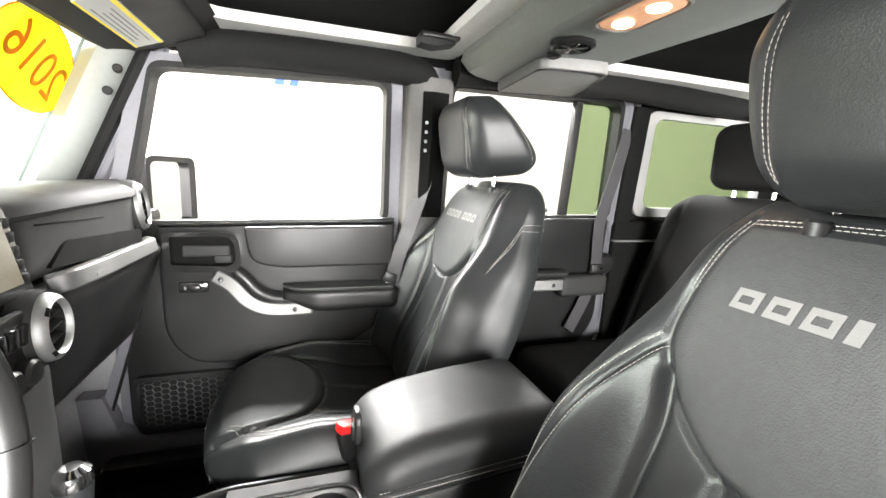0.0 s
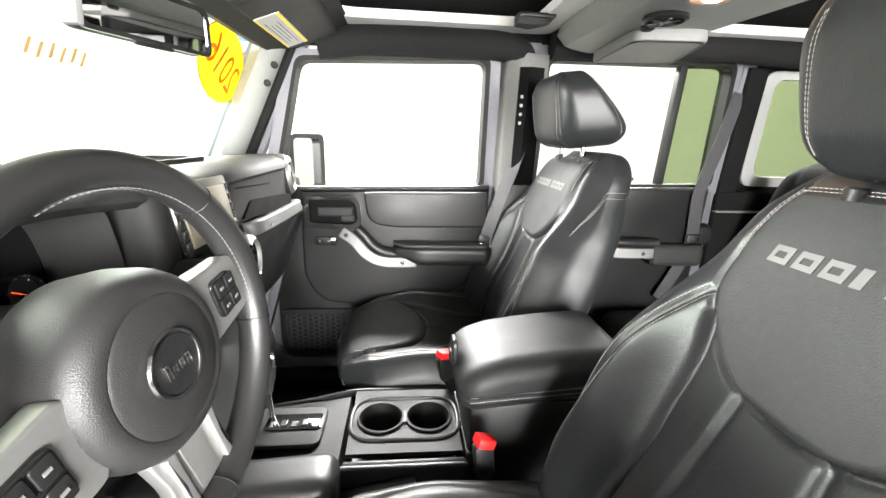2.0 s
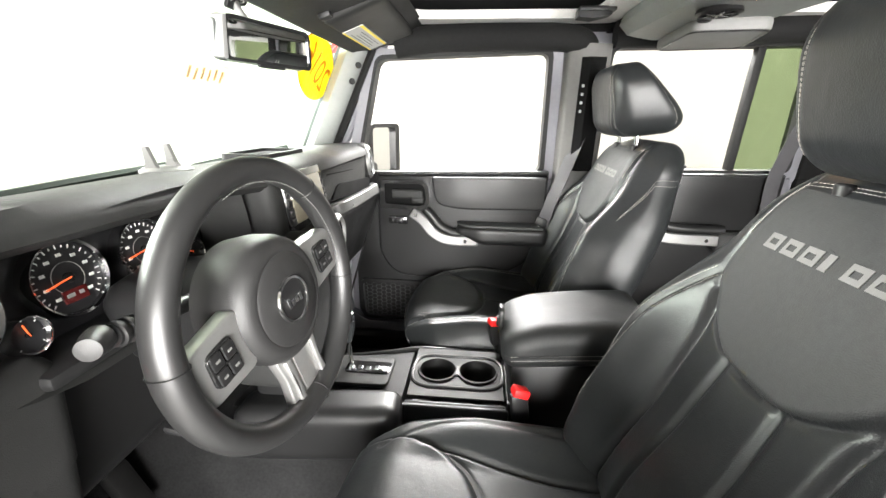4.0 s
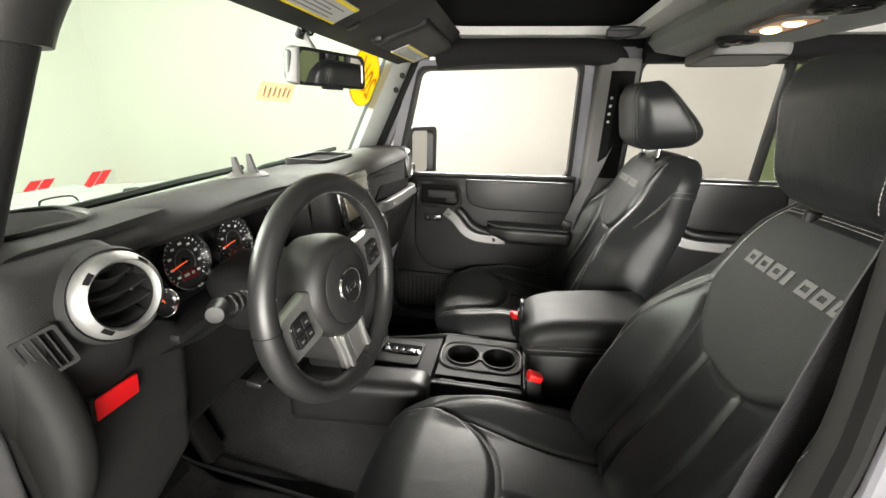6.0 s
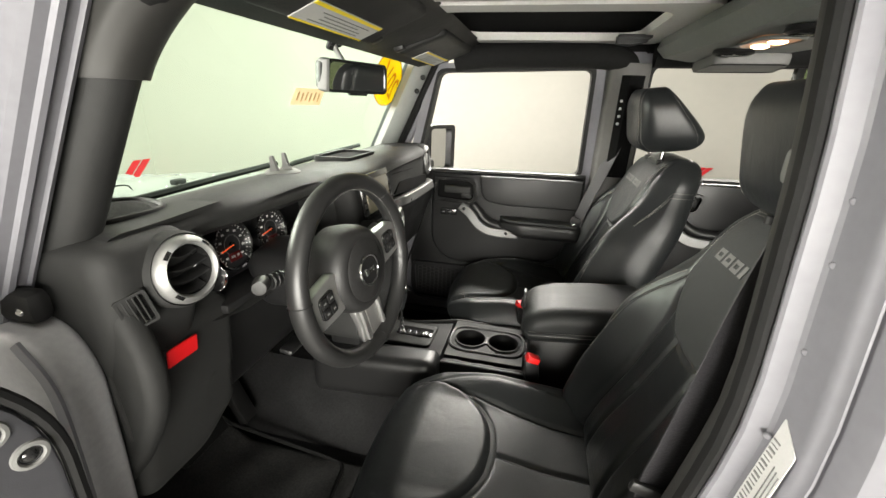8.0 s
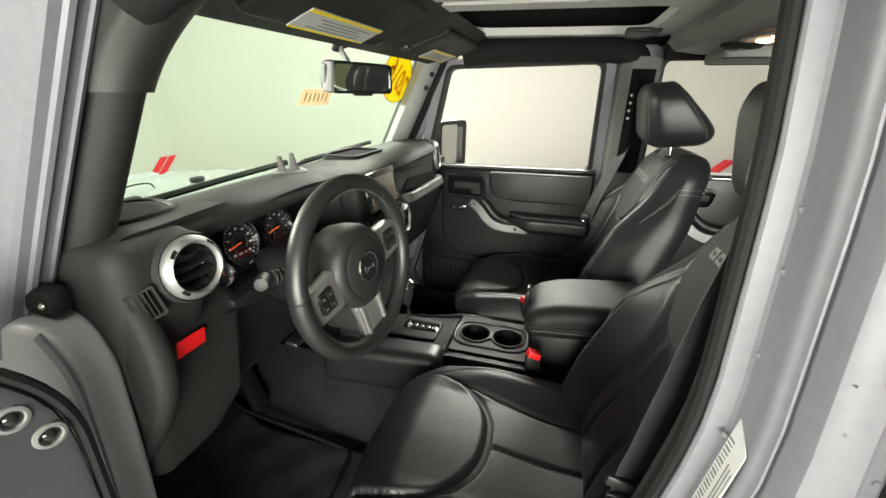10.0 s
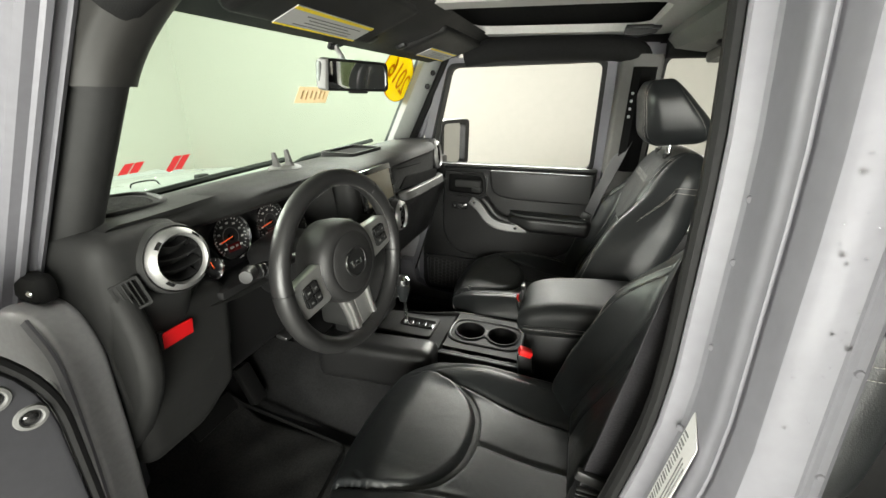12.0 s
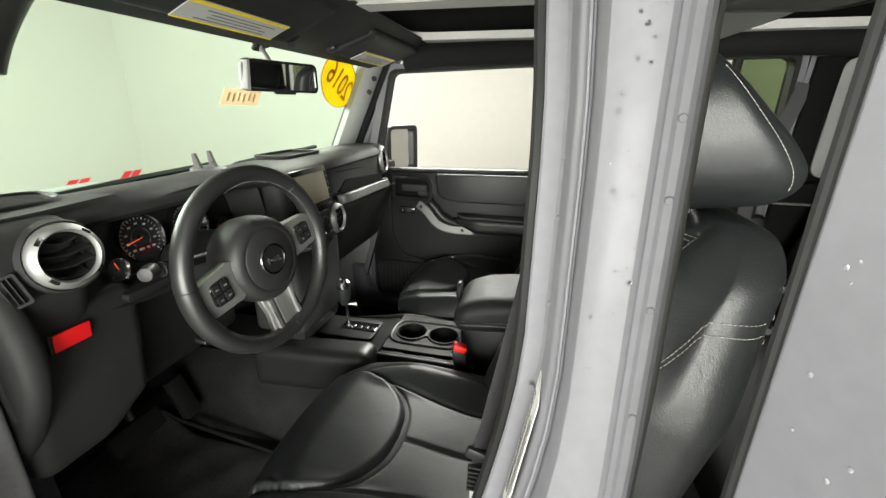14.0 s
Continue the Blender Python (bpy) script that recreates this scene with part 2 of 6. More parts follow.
def spline(ctrl, n=8, closed=False):
    """Catmull-Rom curve through the control places, n steps a span."""
    p = [V(c) for c in ctrl]
    out, k = [], len(p)
    for i in range(k if closed else k - 1):
        if closed:
            a, b, c, d = p[(i - 1) % k], p[i], p[(i + 1) % k], p[(i + 2) % k]
        else:
            b, c = p[i], p[i + 1]
            a = p[i - 1] if i else b + (b - c)
            d = p[i + 2] if i + 2 < k else c + (c - b)
        for s in range(n):
            t = s / n
            out.append(0.5 * ((2 * b) + (c - a) * t + (2 * a - 5 * b + 4 * c - d) * t * t + (3 * b - a - 3 * c + d) * t ** 3))
    if not closed:
        out.append(p[-1].copy())
    return out


def add_tube(bm, pts, r, n=10, closed=False, flat=None):
    """A round tube along pts; r a number or a list; flat: (width, height, normal) for a strap."""
    pts = [V(p) for p in pts]
    k = len(pts)
    rings, up = [], None
    for i, p in enumerate(pts):
        a = pts[(i - 1) % k] if closed or i else p
        b = pts[(i + 1) % k] if closed or i < k - 1 else p
        t = (b - a).normalized()
        if up is None:
            up = V(flat[2]) if flat else (V((0, 0, 1)) if abs(t.z) < 0.9 else V((1, 0, 0)))
        if flat:
            up = V(flat[2])
        side = t.cross(up).normalized()
        up = side.cross(t).normalized()
        rr = r[i] if isinstance(r, (list, tuple)) else r
        if flat:
            w, h = flat[0] / 2, flat[1] / 2
            rings.append([p + side * x * w + up * y * h for x, y in ((-1, -1), (1, -1), (1, 1), (-1, 1))])
        else:
            rings.append([p + (side * math.cos(2 * math.pi * j / n) + up * math.sin(2 * math.pi * j / n)) * rr for j in range(n)])
    if closed:
        rings.append(rings[0])
        rows = [[bm.verts.new(q) for q in ring] for ring in rings[:-1]]
        rows.append(rows[0])
        for a, b in zip(rows, rows[1:]):
            for i in range(len(a)):
                j = (i + 1) % len(a)
                bm.faces.new((a[i], a[j], b[j], b[i]))
        return bm
    return add_loft(bm, rings)


def tube(pts, r, n=10, closed=False, flat=None):
    return add_tube(bmesh.new(), pts, r, n, closed, flat)


def add_prism(bm, outline, axis, d0, d1, bevel=0.0, seg=2):
    """A polygon, given in the two other axes, drawn out along axis from d0 to d1."""
    def at(u, v, d):
        return {"x": (d, u, v), "y": (u, d, v), "z": (u, v, d)}[axis]
    lo = [bm.verts.new(at(u, v, d0)) for u, v in outline]
    hi = [bm.verts.new(at(u, v, d1)) for u, v in outline]
    n = len(lo)
    fs = [bm.faces.new(lo[::-1]), bm.faces.new(hi)]
    for i in range(n):
        fs.append(bm.faces.new((lo[i], lo[(i + 1) % n], hi[(i + 1) % n], hi[i])))
    if bevel:
        es = list({e for f in fs[:2] for e in f.edges})
        bmesh.ops.recalc_face_normals(bm, faces=fs)
        bmesh.ops.bevel(bm, geom=es, offset=bevel, segments=seg, profile=0.5, affect="EDGES")
    return bm


def prism(outline, axis, d0, d1, bevel=0.0, seg=2):
    return add_prism(bmesh.new(), outline, axis, d0, d1, bevel, seg)


def rounded(corners, r, n=5):
    """A polygon with its corners rounded; r a number or one for each corner."""
    out, k = [], len(corners)
    for i in range(k):
        a, b, c = (V((*corners[j % k], 0)) for j in (i - 1, i, i + 1))
        rr = r[i] if isinstance(r, (list, tuple)) else r
        u, w = (a - b), (c - b)
        rr = min(rr, u.length * 0.49, w.length * 0.49)
        p, q = b + u.normalized() * rr, b + w.normalized() * rr
        for s in range(n + 1):
            t = s / n
            e = p * (1 - t) ** 2 + b * 2 * t * (1 - t) + q * t * t
            out.append((e.x, e.y))
    return out


def ring_plate(outer, inner, axis, d0, d1):
    """A plate with one opening: two outlines with the same number of corners."""
    bm = bmesh.new()

    def at(u, v, d):
        return {"x": (d, u, v), "y": (u, d, v), "z": (u, v, d)}[axis]
    loops = [[bm.verts.new(at(u, v, d)) for u, v in pts] for pts, d in ((outer, d0), (inner, d0), (inner, d1), (outer, d1))]
    n = len(outer)
    for a, b in zip(loops, loops[1:] + loops[:1]):
        for i in range(n):
            j = (i + 1) % n
            bm.faces.new((a[i], a[j], b[j], b[i]))
    return bm


def disc(c, nrm, r, depth, n=32, bevel=0.0):
    """A short round cylinder whose face looks along nrm and lies at c."""
    bm = bmesh.new()
    rings = [(0, -depth), (r, -depth), (r, -bevel), (r - bevel, 0)]
    return lathe(rings, c, nrm, n)


def lathe(profile, c, nrm, n=32, cap=True):
    """A profile of (radius, height) turned about nrm at c."""
    m = Matrix.Translation(c) @ V(nrm).to_track_quat("Z", "Y").to_matrix().to_4x4()
    bm = bmesh.new()
    rows = []
    for r, h in profile:
        if r <= 1e-6:
            rows.append([bm.verts.new(m @ V((0, 0, h)))])
        else:
            rows.append([bm.verts.new(m @ V((r * math.cos(2 * math.pi * j / n), r * math.sin(2 * math.pi * j / n), h))) for j in range(n)])
    for a, b in zip(rows, rows[1:]):
        for j in range(n):
            k = (j + 1) % n
            if len(a) == 1 and len(b) > 1:
                bm.faces.new((a[0], b[j], b[k]))
            elif len(b) == 1 and len(a) > 1:
                bm.faces.new((a[j], a[k], b[0]))
            elif len(a) > 1:
                bm.faces.new((a[j], a[k], b[k], b[j]))
    if cap and len(rows[-1]) > 1:
        bm.faces.new(rows[-1])
    if cap and len(rows[0]) > 1:
        bm.faces.new(rows[0][::-1])
    return bm


def soft_points(q, size, r):
    """Places on a block's skin, moved onto the block with rounded edges."""
    h = np.array(size) / 2
    inner = np.maximum(h - r, 0)
    c = np.clip(q, -inner, inner)
    d = q - c
    ln = np.linalg.norm(d, axis=1, keepdims=True)
    return c + np.where(ln > 1e-9, d / np.maximum(ln, 1e-9) * r, 0)


def soft_block(name, size, r, n, shape, material, parent=None, label="", sharp=80):
    """A cushion-like block: a fine lattice on a rounded block, bent by shape(points)."""
    nx, ny, nz = n
    idx, pts = {}, []

    def vid(i, j, k):
        key = (i, j, k)
        if key not in idx:
            idx[key] = len(pts)
            pts.append((i / nx - 0.5, j / ny - 0.5, k / nz - 0.5))
        return idx[key]
    faces = []
    for i in range(nx):
        for j in range(ny):
            for k in (0, nz):
                faces.append((vid(i, j, k), vid(i + 1, j, k), vid(i + 1, j + 1, k), vid(i, j + 1, k)))
    for i in range(nx):
        for k in range(nz):
            for j in (0, ny):
                faces.append((vid(i, j, k), vid(i + 1, j, k), vid(i + 1, j, k + 1), vid(i, j, k + 1)))
    for j in range(ny):
        for k in range(nz):
            for i in (0, nx):
                faces.append((vid(i, j, k), vid(i, j + 1, k), vid(i, j + 1, k + 1), vid(i, j, k + 1)))
    q = np.array(pts) * np.array(size)
    p = soft_points(q, size, r)
    if shape is not None:
        p = shape(p)
    return pydata(name, p.tolist(), faces, material, parent, label, sharp)


def polyline_distance(p, line):
    """Distance in the plane from each place of p (n, 2) to a polyline."""
    best = np.full(len(p), 9.0)
    for a, b in zip(line, line[1:]):
        a, b = np.array(a[:2]), np.array(b[:2])
        ab = b - a
        t = np.clip(((p - a) @ ab) / max(ab @ ab, 1e-12), 0, 1)
        best = np.minimum(best, np.linalg.norm(p - (a + t[:, None] * ab), axis=1))
    return best


def sm(x, a, b):
    t = np.clip((x - a) / (b - a), 0, 1)
    return t * t * (3 - 2 * t)


def stitches(name, line, material, parent, pitch=0.0056, length=0.0044, r=0.00052):
    """Short raised threads along a curve in space."""
    bm = bmesh.new()
    pts = [V(p) for p in line]
    acc, nxt = 0.0, 0.0
    for a, b in zip(pts, pts[1:]):
        d = (b - a).length
        if d < 1e-6:
            continue
        t = (b - a) / d
        while nxt < acc + d:
            c = a + t * (nxt - acc)
            add_tube(bm, [c - t * length / 2, c, c + t * length / 2], [r * 0.5, r, r * 0.5], 5)
            nxt += pitch
        acc += d
    return part(name, bm, material, parent, "pale contrast stitching")

# ---- the booth ----
def structure(ob, label, category):
    return tagged(ob, label, category, "", "structure")


X0, X1, Y0, Y1, ZC = -4.2, 5.2, -4.2, 3.0, 3.4
structure(part("floor", box(((X0 + X1) / 2, (Y0 + Y1) / 2, -0.05), (X1 - X0 + 0.4, Y1 - Y0 + 0.4, 0.1), 0), FLOORM), "grey painted floor of a photo booth", "floor")
structure(part("ceiling", box(((X0 + X1) / 2, (Y0 + Y1) / 2, ZC + 0.05), (X1 - X0 + 0.4, Y1 - Y0 + 0.4, 0.1), 0), WALL), "plain white ceiling of a photo booth", "ceiling")
wall_front = structure(part("wall_front", box((X0 - 0.05, (Y0 + Y1) / 2, ZC / 2), (0.1, Y1 - Y0, ZC), 0), WALL), "plain warm white booth wall before the car", "wall")
wall_side = structure(part("wall_passenger_side", box(((X0 + X1) / 2, Y1 + 0.05, ZC / 2), (X1 - X0, 0.1, ZC), 0), WALL), "plain warm white booth wall beside the car", "wall")
structure(part("wall_rear", box((X1 + 0.05, (Y0 + Y1) / 2, ZC / 2), (0.1, Y1 - Y0, ZC), 0), WALL), "plain warm white booth wall behind the car", "wall")
structure(part("wall_driver_side", box(((X0 + X1) / 2, Y0 - 0.05, ZC / 2), (X1 - X0, 0.1, ZC), 0), WALL), "plain warm white booth wall facing the open doors", "wall")


def slanted_bars(name, wall, centre, size, axis, label):
    """Two slanted vinyl bars on a wall, one below the other edge."""
    th = thing(name, centre, label, "wall decal")
    w, h = size
    for k in range(2):
        o = k * w * 0.60
        pts = [(o, -h / 2), (o + w * 0.5, -h / 2), (o + w * 0.5 + h, h / 2), (o + h, h / 2)]
        if axis == "x":
            bm = prism([(centre[1] + u, centre[2] + v) for u, v in pts], "x", centre[0], centre[0] + 0.004)
        else:
            bm = prism([(centre[0] + u, centre[2] + v) for u, v in pts], "y", centre[1] - 0.004, centre[1])
        part("bar", bm, WALLRED, th)
    return th


slanted_bars("red_wall_stripes", wall_front, (X0 + 0.004, 2.53, 0.67), (0.20, 0.21), "x", "pair of slanted red vinyl stripes on the booth wall")
slanted_bars("red_wall_stripes", wall_front, (X0 + 0.004, 1.90, 0.65), (0.20, 0.24), "x", "pair of slanted red vinyl stripes on the booth wall")
slanted_bars("red_wall_stripes", wall_side, (1.49, Y1 - 0.004, 0.985), (0.085, 0.19), "y", "pair of slanted red vinyl stripes on the booth wall")
slanted_bars("red_wall_stripes", wall_side, (-1.17, Y1 - 0.004, 2.06), (0.085, 0.14), "y", "pair of slanted red vinyl stripes high on the booth wall")
for x, w in ((-1.18, 0.16), (0.0, 0.07), (0.11, 0.06)):
    t_ = thing("blue_wall_decal", (x, Y1, 2.1), "blue vinyl shape high on the booth wall", "wall decal")
    part("shape", prism([(x, 2.05 + (0.09 if x < -1 else 0)), (x + w, 2.05 + (0.09 if x < -1 else 0)), (x + w + 0.05, 2.30), (x + 0.05, 2.30)], "y", Y1 - 0.008, Y1 - 0.004), WALLBLUE, t_)


# ---- car body ----
car = thing("car_body", (0, 0, 0.45), "grey metallic off-road car with open doors and a hardtop", "car")

part("floor_pan", box((0.45, 0, 0.545), (2.9, 1.40, 0.05), 0.01), CARPET, car, "black carpeted floor")
part("tunnel", loft([[(x, y, z) for y, z in [(-0.20, 0.56), (-0.16, zt - 0.05), (-0.11, zt), (0.11, zt), (0.16, zt - 0.05), (0.20, 0.56)]]
                     for x, zt in ((-0.60, 0.80), (-0.30, 0.80), (0.0, 0.78), (0.5, 0.72), (1.2, 0.70))]), CARPET, car, "black carpeted tunnel")
part("firewall", box((-0.63, 0, 0.86), (0.05, 1.40, 0.66), 0.01, m=pose(0, 0, 0, 0, -12, 0)), CARPET, car)
part("cargo_floor", box((1.75, 0, 0.78), (1.1, 1.30, 0.04), 0.01), CARPET, car)
part("tailgate", box((2.22, 0, 1.00), (0.08, 1.44, 0.80), 0.02), PLASTIC, car)


def lean(p, k=0.085, z0=1.28):
    """The upper body leans inwards above the belt line."""
    x, y, z = p
    s = max(0, z - z0) * k
    return V((x, y - s if y > 0 else y + s, z))


def leaned(bm, k=0.085, z0=1.28):
    for v in bm.verts:
        v.co = lean(v.co, k, z0)
    return bm


# pillars: a plan outline drawn up in steps
def pillar(name, plan, z0, z1, material, label="", bow=False):
    rings = []
    for i in range(25):
        z = z0 + (z1 - z0) * i / 24
        b = -0.055 * (1 - float(sm(z, 0.95, 1.36))) - 0.010 * float(sm(z, 1.50, 1.70)) if bow else 0.0
        rings.append([lean((x + b * float(sm(-x, -0.556, -0.524)), y, z)) for x, y in plan])
    return part(name, loft(rings), material, car, label, sharp=24)


# the jamb steps out from the seal to the broad outer face and back to the rear door's gap
BP = [(0.4990, -0.7060), (0.4985, -0.7105), (0.5005, -0.7135), (0.5080, -0.7150), (0.5140, -0.7165), (0.5165, -0.7200), (0.5178, -0.7290), (0.5190, -0.7480), (0.5200, -0.7530),
      (0.5215, -0.7555), (0.5230, -0.7570), (0.5242, -0.7600), (0.5250, -0.7635), (0.5265, -0.7640), (0.5275, -0.7610), (0.5288, -0.7605), (0.5300, -0.7650), (0.5312, -0.7800),
      (0.5335, -0.7870), (0.5385, -0.7900), (0.5500, -0.7915), (0.5610, -0.7905), (0.5650, -0.7875), (0.5665, -0.7810), (0.5685, -0.7785), (0.5725, -0.7780), (0.5750, -0.7795),
      (0.5800, -0.7795), (0.5840, -0.7765), (0.5870, -0.7700), (0.5930, -0.7560), (0.5965, -0.7300), (0.5975, -0.6800), (0.53, -0.68)]
pillar("b_pillar", BP, 0.55, 1.74, PAINT, "grey painted door pillar with a stepped jamb", True)
pillar("b_pillar_seal", [(0.4905, -0.690), (0.4895, -0.702), (0.4925, -0.7075), (0.4980, -0.7065), (0.5040, -0.700), (0.502, -0.690)], 0.6, 1.74, RUBBER, "black rubber door seal", True)
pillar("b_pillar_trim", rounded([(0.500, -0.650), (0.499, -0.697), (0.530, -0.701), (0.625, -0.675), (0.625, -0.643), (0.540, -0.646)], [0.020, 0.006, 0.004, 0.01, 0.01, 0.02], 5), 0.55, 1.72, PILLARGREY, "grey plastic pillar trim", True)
for z, dx in ((1.50, 0.0), (1.452, 0.0), (1.38, 0.0), (1.30, 0.0)):
    for x, y in ((0.5168, -0.7225), (0.5775, -0.7795)):
        part("spot_weld", lathe([(0.0, 0.0012), (0.0022, 0.0010), (0.0030, 0.0), (0.0030, -0.002)], lean((x - (0.008 if x < 0.55 and z < 1.32 else 0), y, z + (0.03 if x > 0.55 else 0))), (-0.5 if x < 0.55 else 0, -1, 0), 10), PAINT, car)
hg = part("hinge_bracket", box((-0.298, -0.735, 1.308), (0.075, 0.03, 0.042), 0.012), RUBBER, car, "black hinge bracket")
part("hinge_bolt", disc((-0.275, -0.752, 1.306), (0.2, -1, 0), 0.006, 0.012, 20, 0.003), CHROME, hg)
for x, z in ((-0.262, 1.150), (-0.258, 1.175), (-0.275, 1.02)):
    part("body_bolt", lathe([(0.014, -0.002), (0.014, 0.002), (0.008, 0.003), (0.008, 0.009), (0.0, 0.010)], (x, -0.770, z), (0, -1, 0), 16), PAINT_LIFTED, hg)
# passenger side
pillar("b_pillar", [(0.500, 0.70), (0.500, 0.79), (0.62, 0.79), (0.62, 0.70)], 0.55, 1.74, PAINT)
# driver's trim mirrored, with a lighter tone standing in for its light
pillar("b_pillar_trim", rounded([(0.506, 0.662), (0.498, 0.70), (0.64, 0.705), (0.64, 0.66), (0.56, 0.642)], [0.012, 0.004, 0.01, 0.01, 0.03], 5), 0.55, 1.70, TRIM_LIT, "grey plastic pillar trim")
for k in range(4):
    part("track_mark", box(lean((0.556, 0.634, 1.575 - 0.026 * k)), (0.008, 0.004, 0.009), 0.001), WHITE, car)
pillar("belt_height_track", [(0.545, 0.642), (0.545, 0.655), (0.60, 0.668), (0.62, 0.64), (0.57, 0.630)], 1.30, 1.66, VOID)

# A pillars, inner cover and outer paint
def a_pillar(side):
    s = side
    rings = []
    for i in range(9):
        z = 1.30 + 0.42 * i / 8
        x = -0.395 + (z - 1.36) * 0.50
        rings.append([lean((x + dx, s * y, z)) for dx, y in ((-0.015, 0.665), (0.02, 0.642), (0.050, 0.648), (0.070, 0.668), (0.078, 0.700), (0.07, 0.728), (0.0, 0.725))] if s > 0 else
                     [lean((x + dx, s * y, z)) for dx, y in rounded([(-0.015, 0.665), (0.03, 0.638), (0.108, 0.640), (0.140, 0.664), (0.140, 0.696), (0.115, 0.713), (0.0, 0.715)], [0.01, 0.02, 0.03, 0.025, 0.015, 0.01, 0.01], 5)])
    # same cover on both sides; the passenger one has its brighter light coloured in
    part("a_pillar_cover", loft(rings), DASH if s < 0 else LIGHTTRIM, car, "black plastic pillar cover" if s < 0 else "plastic pillar cover in a lit grey tone")
    rings = []
    for i in range(9):
        z = 1.22 + 0.52 * i / 8
        x = -0.395 + (z - 1.36) * 0.50
        rings.append([lean((x + dx, s * y, z)) for dx, y in ((-0.05, 0.72), (0.0, 0.735), (0.108, 0.716), (0.118, 0.720), (0.121, 0.726), (0.117, 0.729), (0.115, 0.738), (0.117, 0.741), (0.122, 0.744), (0.121, 0.750), (0.116, 0.753), (0.114, 0.764), (0.108, 0.770), (0.080, 0.776), (0.04, 0.782), (-0.05, 0.778))])
    part("a_pillar", loft(rings), PAINT, car, "grey painted windscreen pillar", sharp=25)


a_pillar(-1)
a_pillar(1)
rings = []
for i in range(11):
    t = i / 10
    z = 1.566 + 0.150 * t
    x = -0.395 + (z - 1.36) * 0.50 + 0.055 * t * t
    rings.append([lean((x + dx * (1 + 0.35 * t * t), -y, z)) for dx, y in rounded([(-0.022, 0.668), (0.026, 0.632), (0.112, 0.632), (0.148, 0.660), (0.148, 0.700), (0.122, 0.718), (0.0, 0.720)], [0.01, 0.02, 0.03, 0.025, 0.015, 0.01, 0.01], 5)])
part("pillar_top_cover", loft(rings), PILLARGREY, car, "black moulded cover over the windscreen pillar head")
rings = []
for i in range(9):
    z = 1.28 + 0.42 * i / 8
    x = -0.395 + (z - 1.36) * 0.50
    rings.append([lean((x + dx, y, z)) for dx, y in ((0.074, 0.690), (0.088, 0.684), (0.100, 0.692), (0.100, 0.720), (0.074, 0.720))])
part("a_pillar_seal", loft(rings), RUBBER, car, "black rubber door seal")
for s in (-1, 1):
    part("roof_side_rail", box((1.0, s * 0.705, 1.755), (2.45, 0.075, 0.09), 0.02), FABRIC, car, "black lined roof rail")
for z, x in ((1.635, -0.218), (1.585, -0.243)):
    part("bolt_cap", disc(lean((x + 0.035, 0.645, z)), (0.3, -1, 0), 0.010, 0.006, 20, 0.002), RUBBER, car)

# padded bars over the doors and across the windscreen head
for s in (-1, 1):
    head = [(-0.115, -0.665, 1.668), (-0.060, -0.658, 1.700)] if s < 0 else [(-0.06, 0.655, 1.700)]
    pts = spline(head + [(0.02, s * 0.650, 1.714), (0.10, s * 0.645, 1.720), (0.35, s * 0.64, 1.722), (0.52, s * 0.645, 1.715), (0.57, s * 0.66, 1.66), (0.575, s * 0.675, 1.45), (0.575, s * 0.685, 1.10)], 8)
    part("roll_bar", tube(pts, [0.042 if p.x < 0.4 else 0.028 + 0.014 * float(sm(p.z, 1.45, 1.71)) for p in pts], 16), PADDED, car, "black padded roll bar")
    part("roll_bar", tube([(0.64, s * 0.62, 1.725), (1.2, s * 0.60, 1.74), (1.75, s * 0.60, 1.72)], 0.04, 12), PADDED, car, "black padded roll bar")
part("roll_bar", tube([(0.74, -0.64, 1.752), (0.74, 0.64, 1.752)], 0.036, 14), PADDED, car, "black padded roll bar")
# header
part("windscreen_header", loft([[(x, y, z) for x, z in ((-0.245, 1.69), (-0.20, 1.672), (-0.10, 1.70), (-0.02, 1.725), (0.03, 1.77), (-0.10, 1.80), (-0.24, 1.74))] for y in (-0.66, -0.3, 0, 0.3, 0.66)]), DASH, car, "black plastic windscreen header")

# roof: black lining above light shell rims
part("roof", loft([[(x, y, z) for y, z in ((-0.70, 1.77), (-0.66, 1.80), (-0.3, 1.835), (0.3, 1.835), (0.66, 1.80), (0.70, 1.77), (0.66, 1.86), (0.3, 1.89), (-0.3, 1.89), (-0.66, 1.86))] for x in (-0.22, 0.6, 1.4, 2.25)]), FABRIC, car, "black lined hardtop roof")


def roof_rim(x0, x1, y0, y1, wall=0.07):
    out = rounded([(x0, y0), (x1, y0), (x1, y1), (x0, y1)], 0.05)
    inn = rounded([(x0 + wall, y0 + wall), (x1 - wall, y0 + wall), (x1 - wall, y1 - wall), (x0 + wall, y1 - wall)], 0.07)
    bm = ring_plate(out, inn, "z", 1.765, 1.79)
    return part("roof_rim", bm, SHELL, car, "light grey moulded rim of a roof panel")


roof_rim(-0.085, 0.645, 0.02, 0.665, 0.078)
roof_rim(-0.085, 0.645, -0.665, -0.02, 0.078)
roof_rim(0.78, 2.2, -0.62, 0.62, 0.09)

# windscreen
WO, WU, WN = V((-0.40, 0, 1.36)), V((0.454, 0, 0.891)), V((-0.891, 0, 0.454))
def on_glass(y, u, d=0.0):
    return WO + V((0, y, 0)) + WU * u + WN * d


bm = bmesh.new()
rows = []
for j in range(7):
    u = -0.03 + 0.44 * j / 6
    rows.append([on_glass(-0.70 + 1.4 * i / 12, u, 0.012 + 0.02 * (1 - ((i - 6) / 6) ** 2)) for i in range(13)])
add_loft(bm, rows, closed=False)
ws = part("windscreen", bm, GLASS, car, "clear green-tinted windscreen")
ws.visible_shadow = False

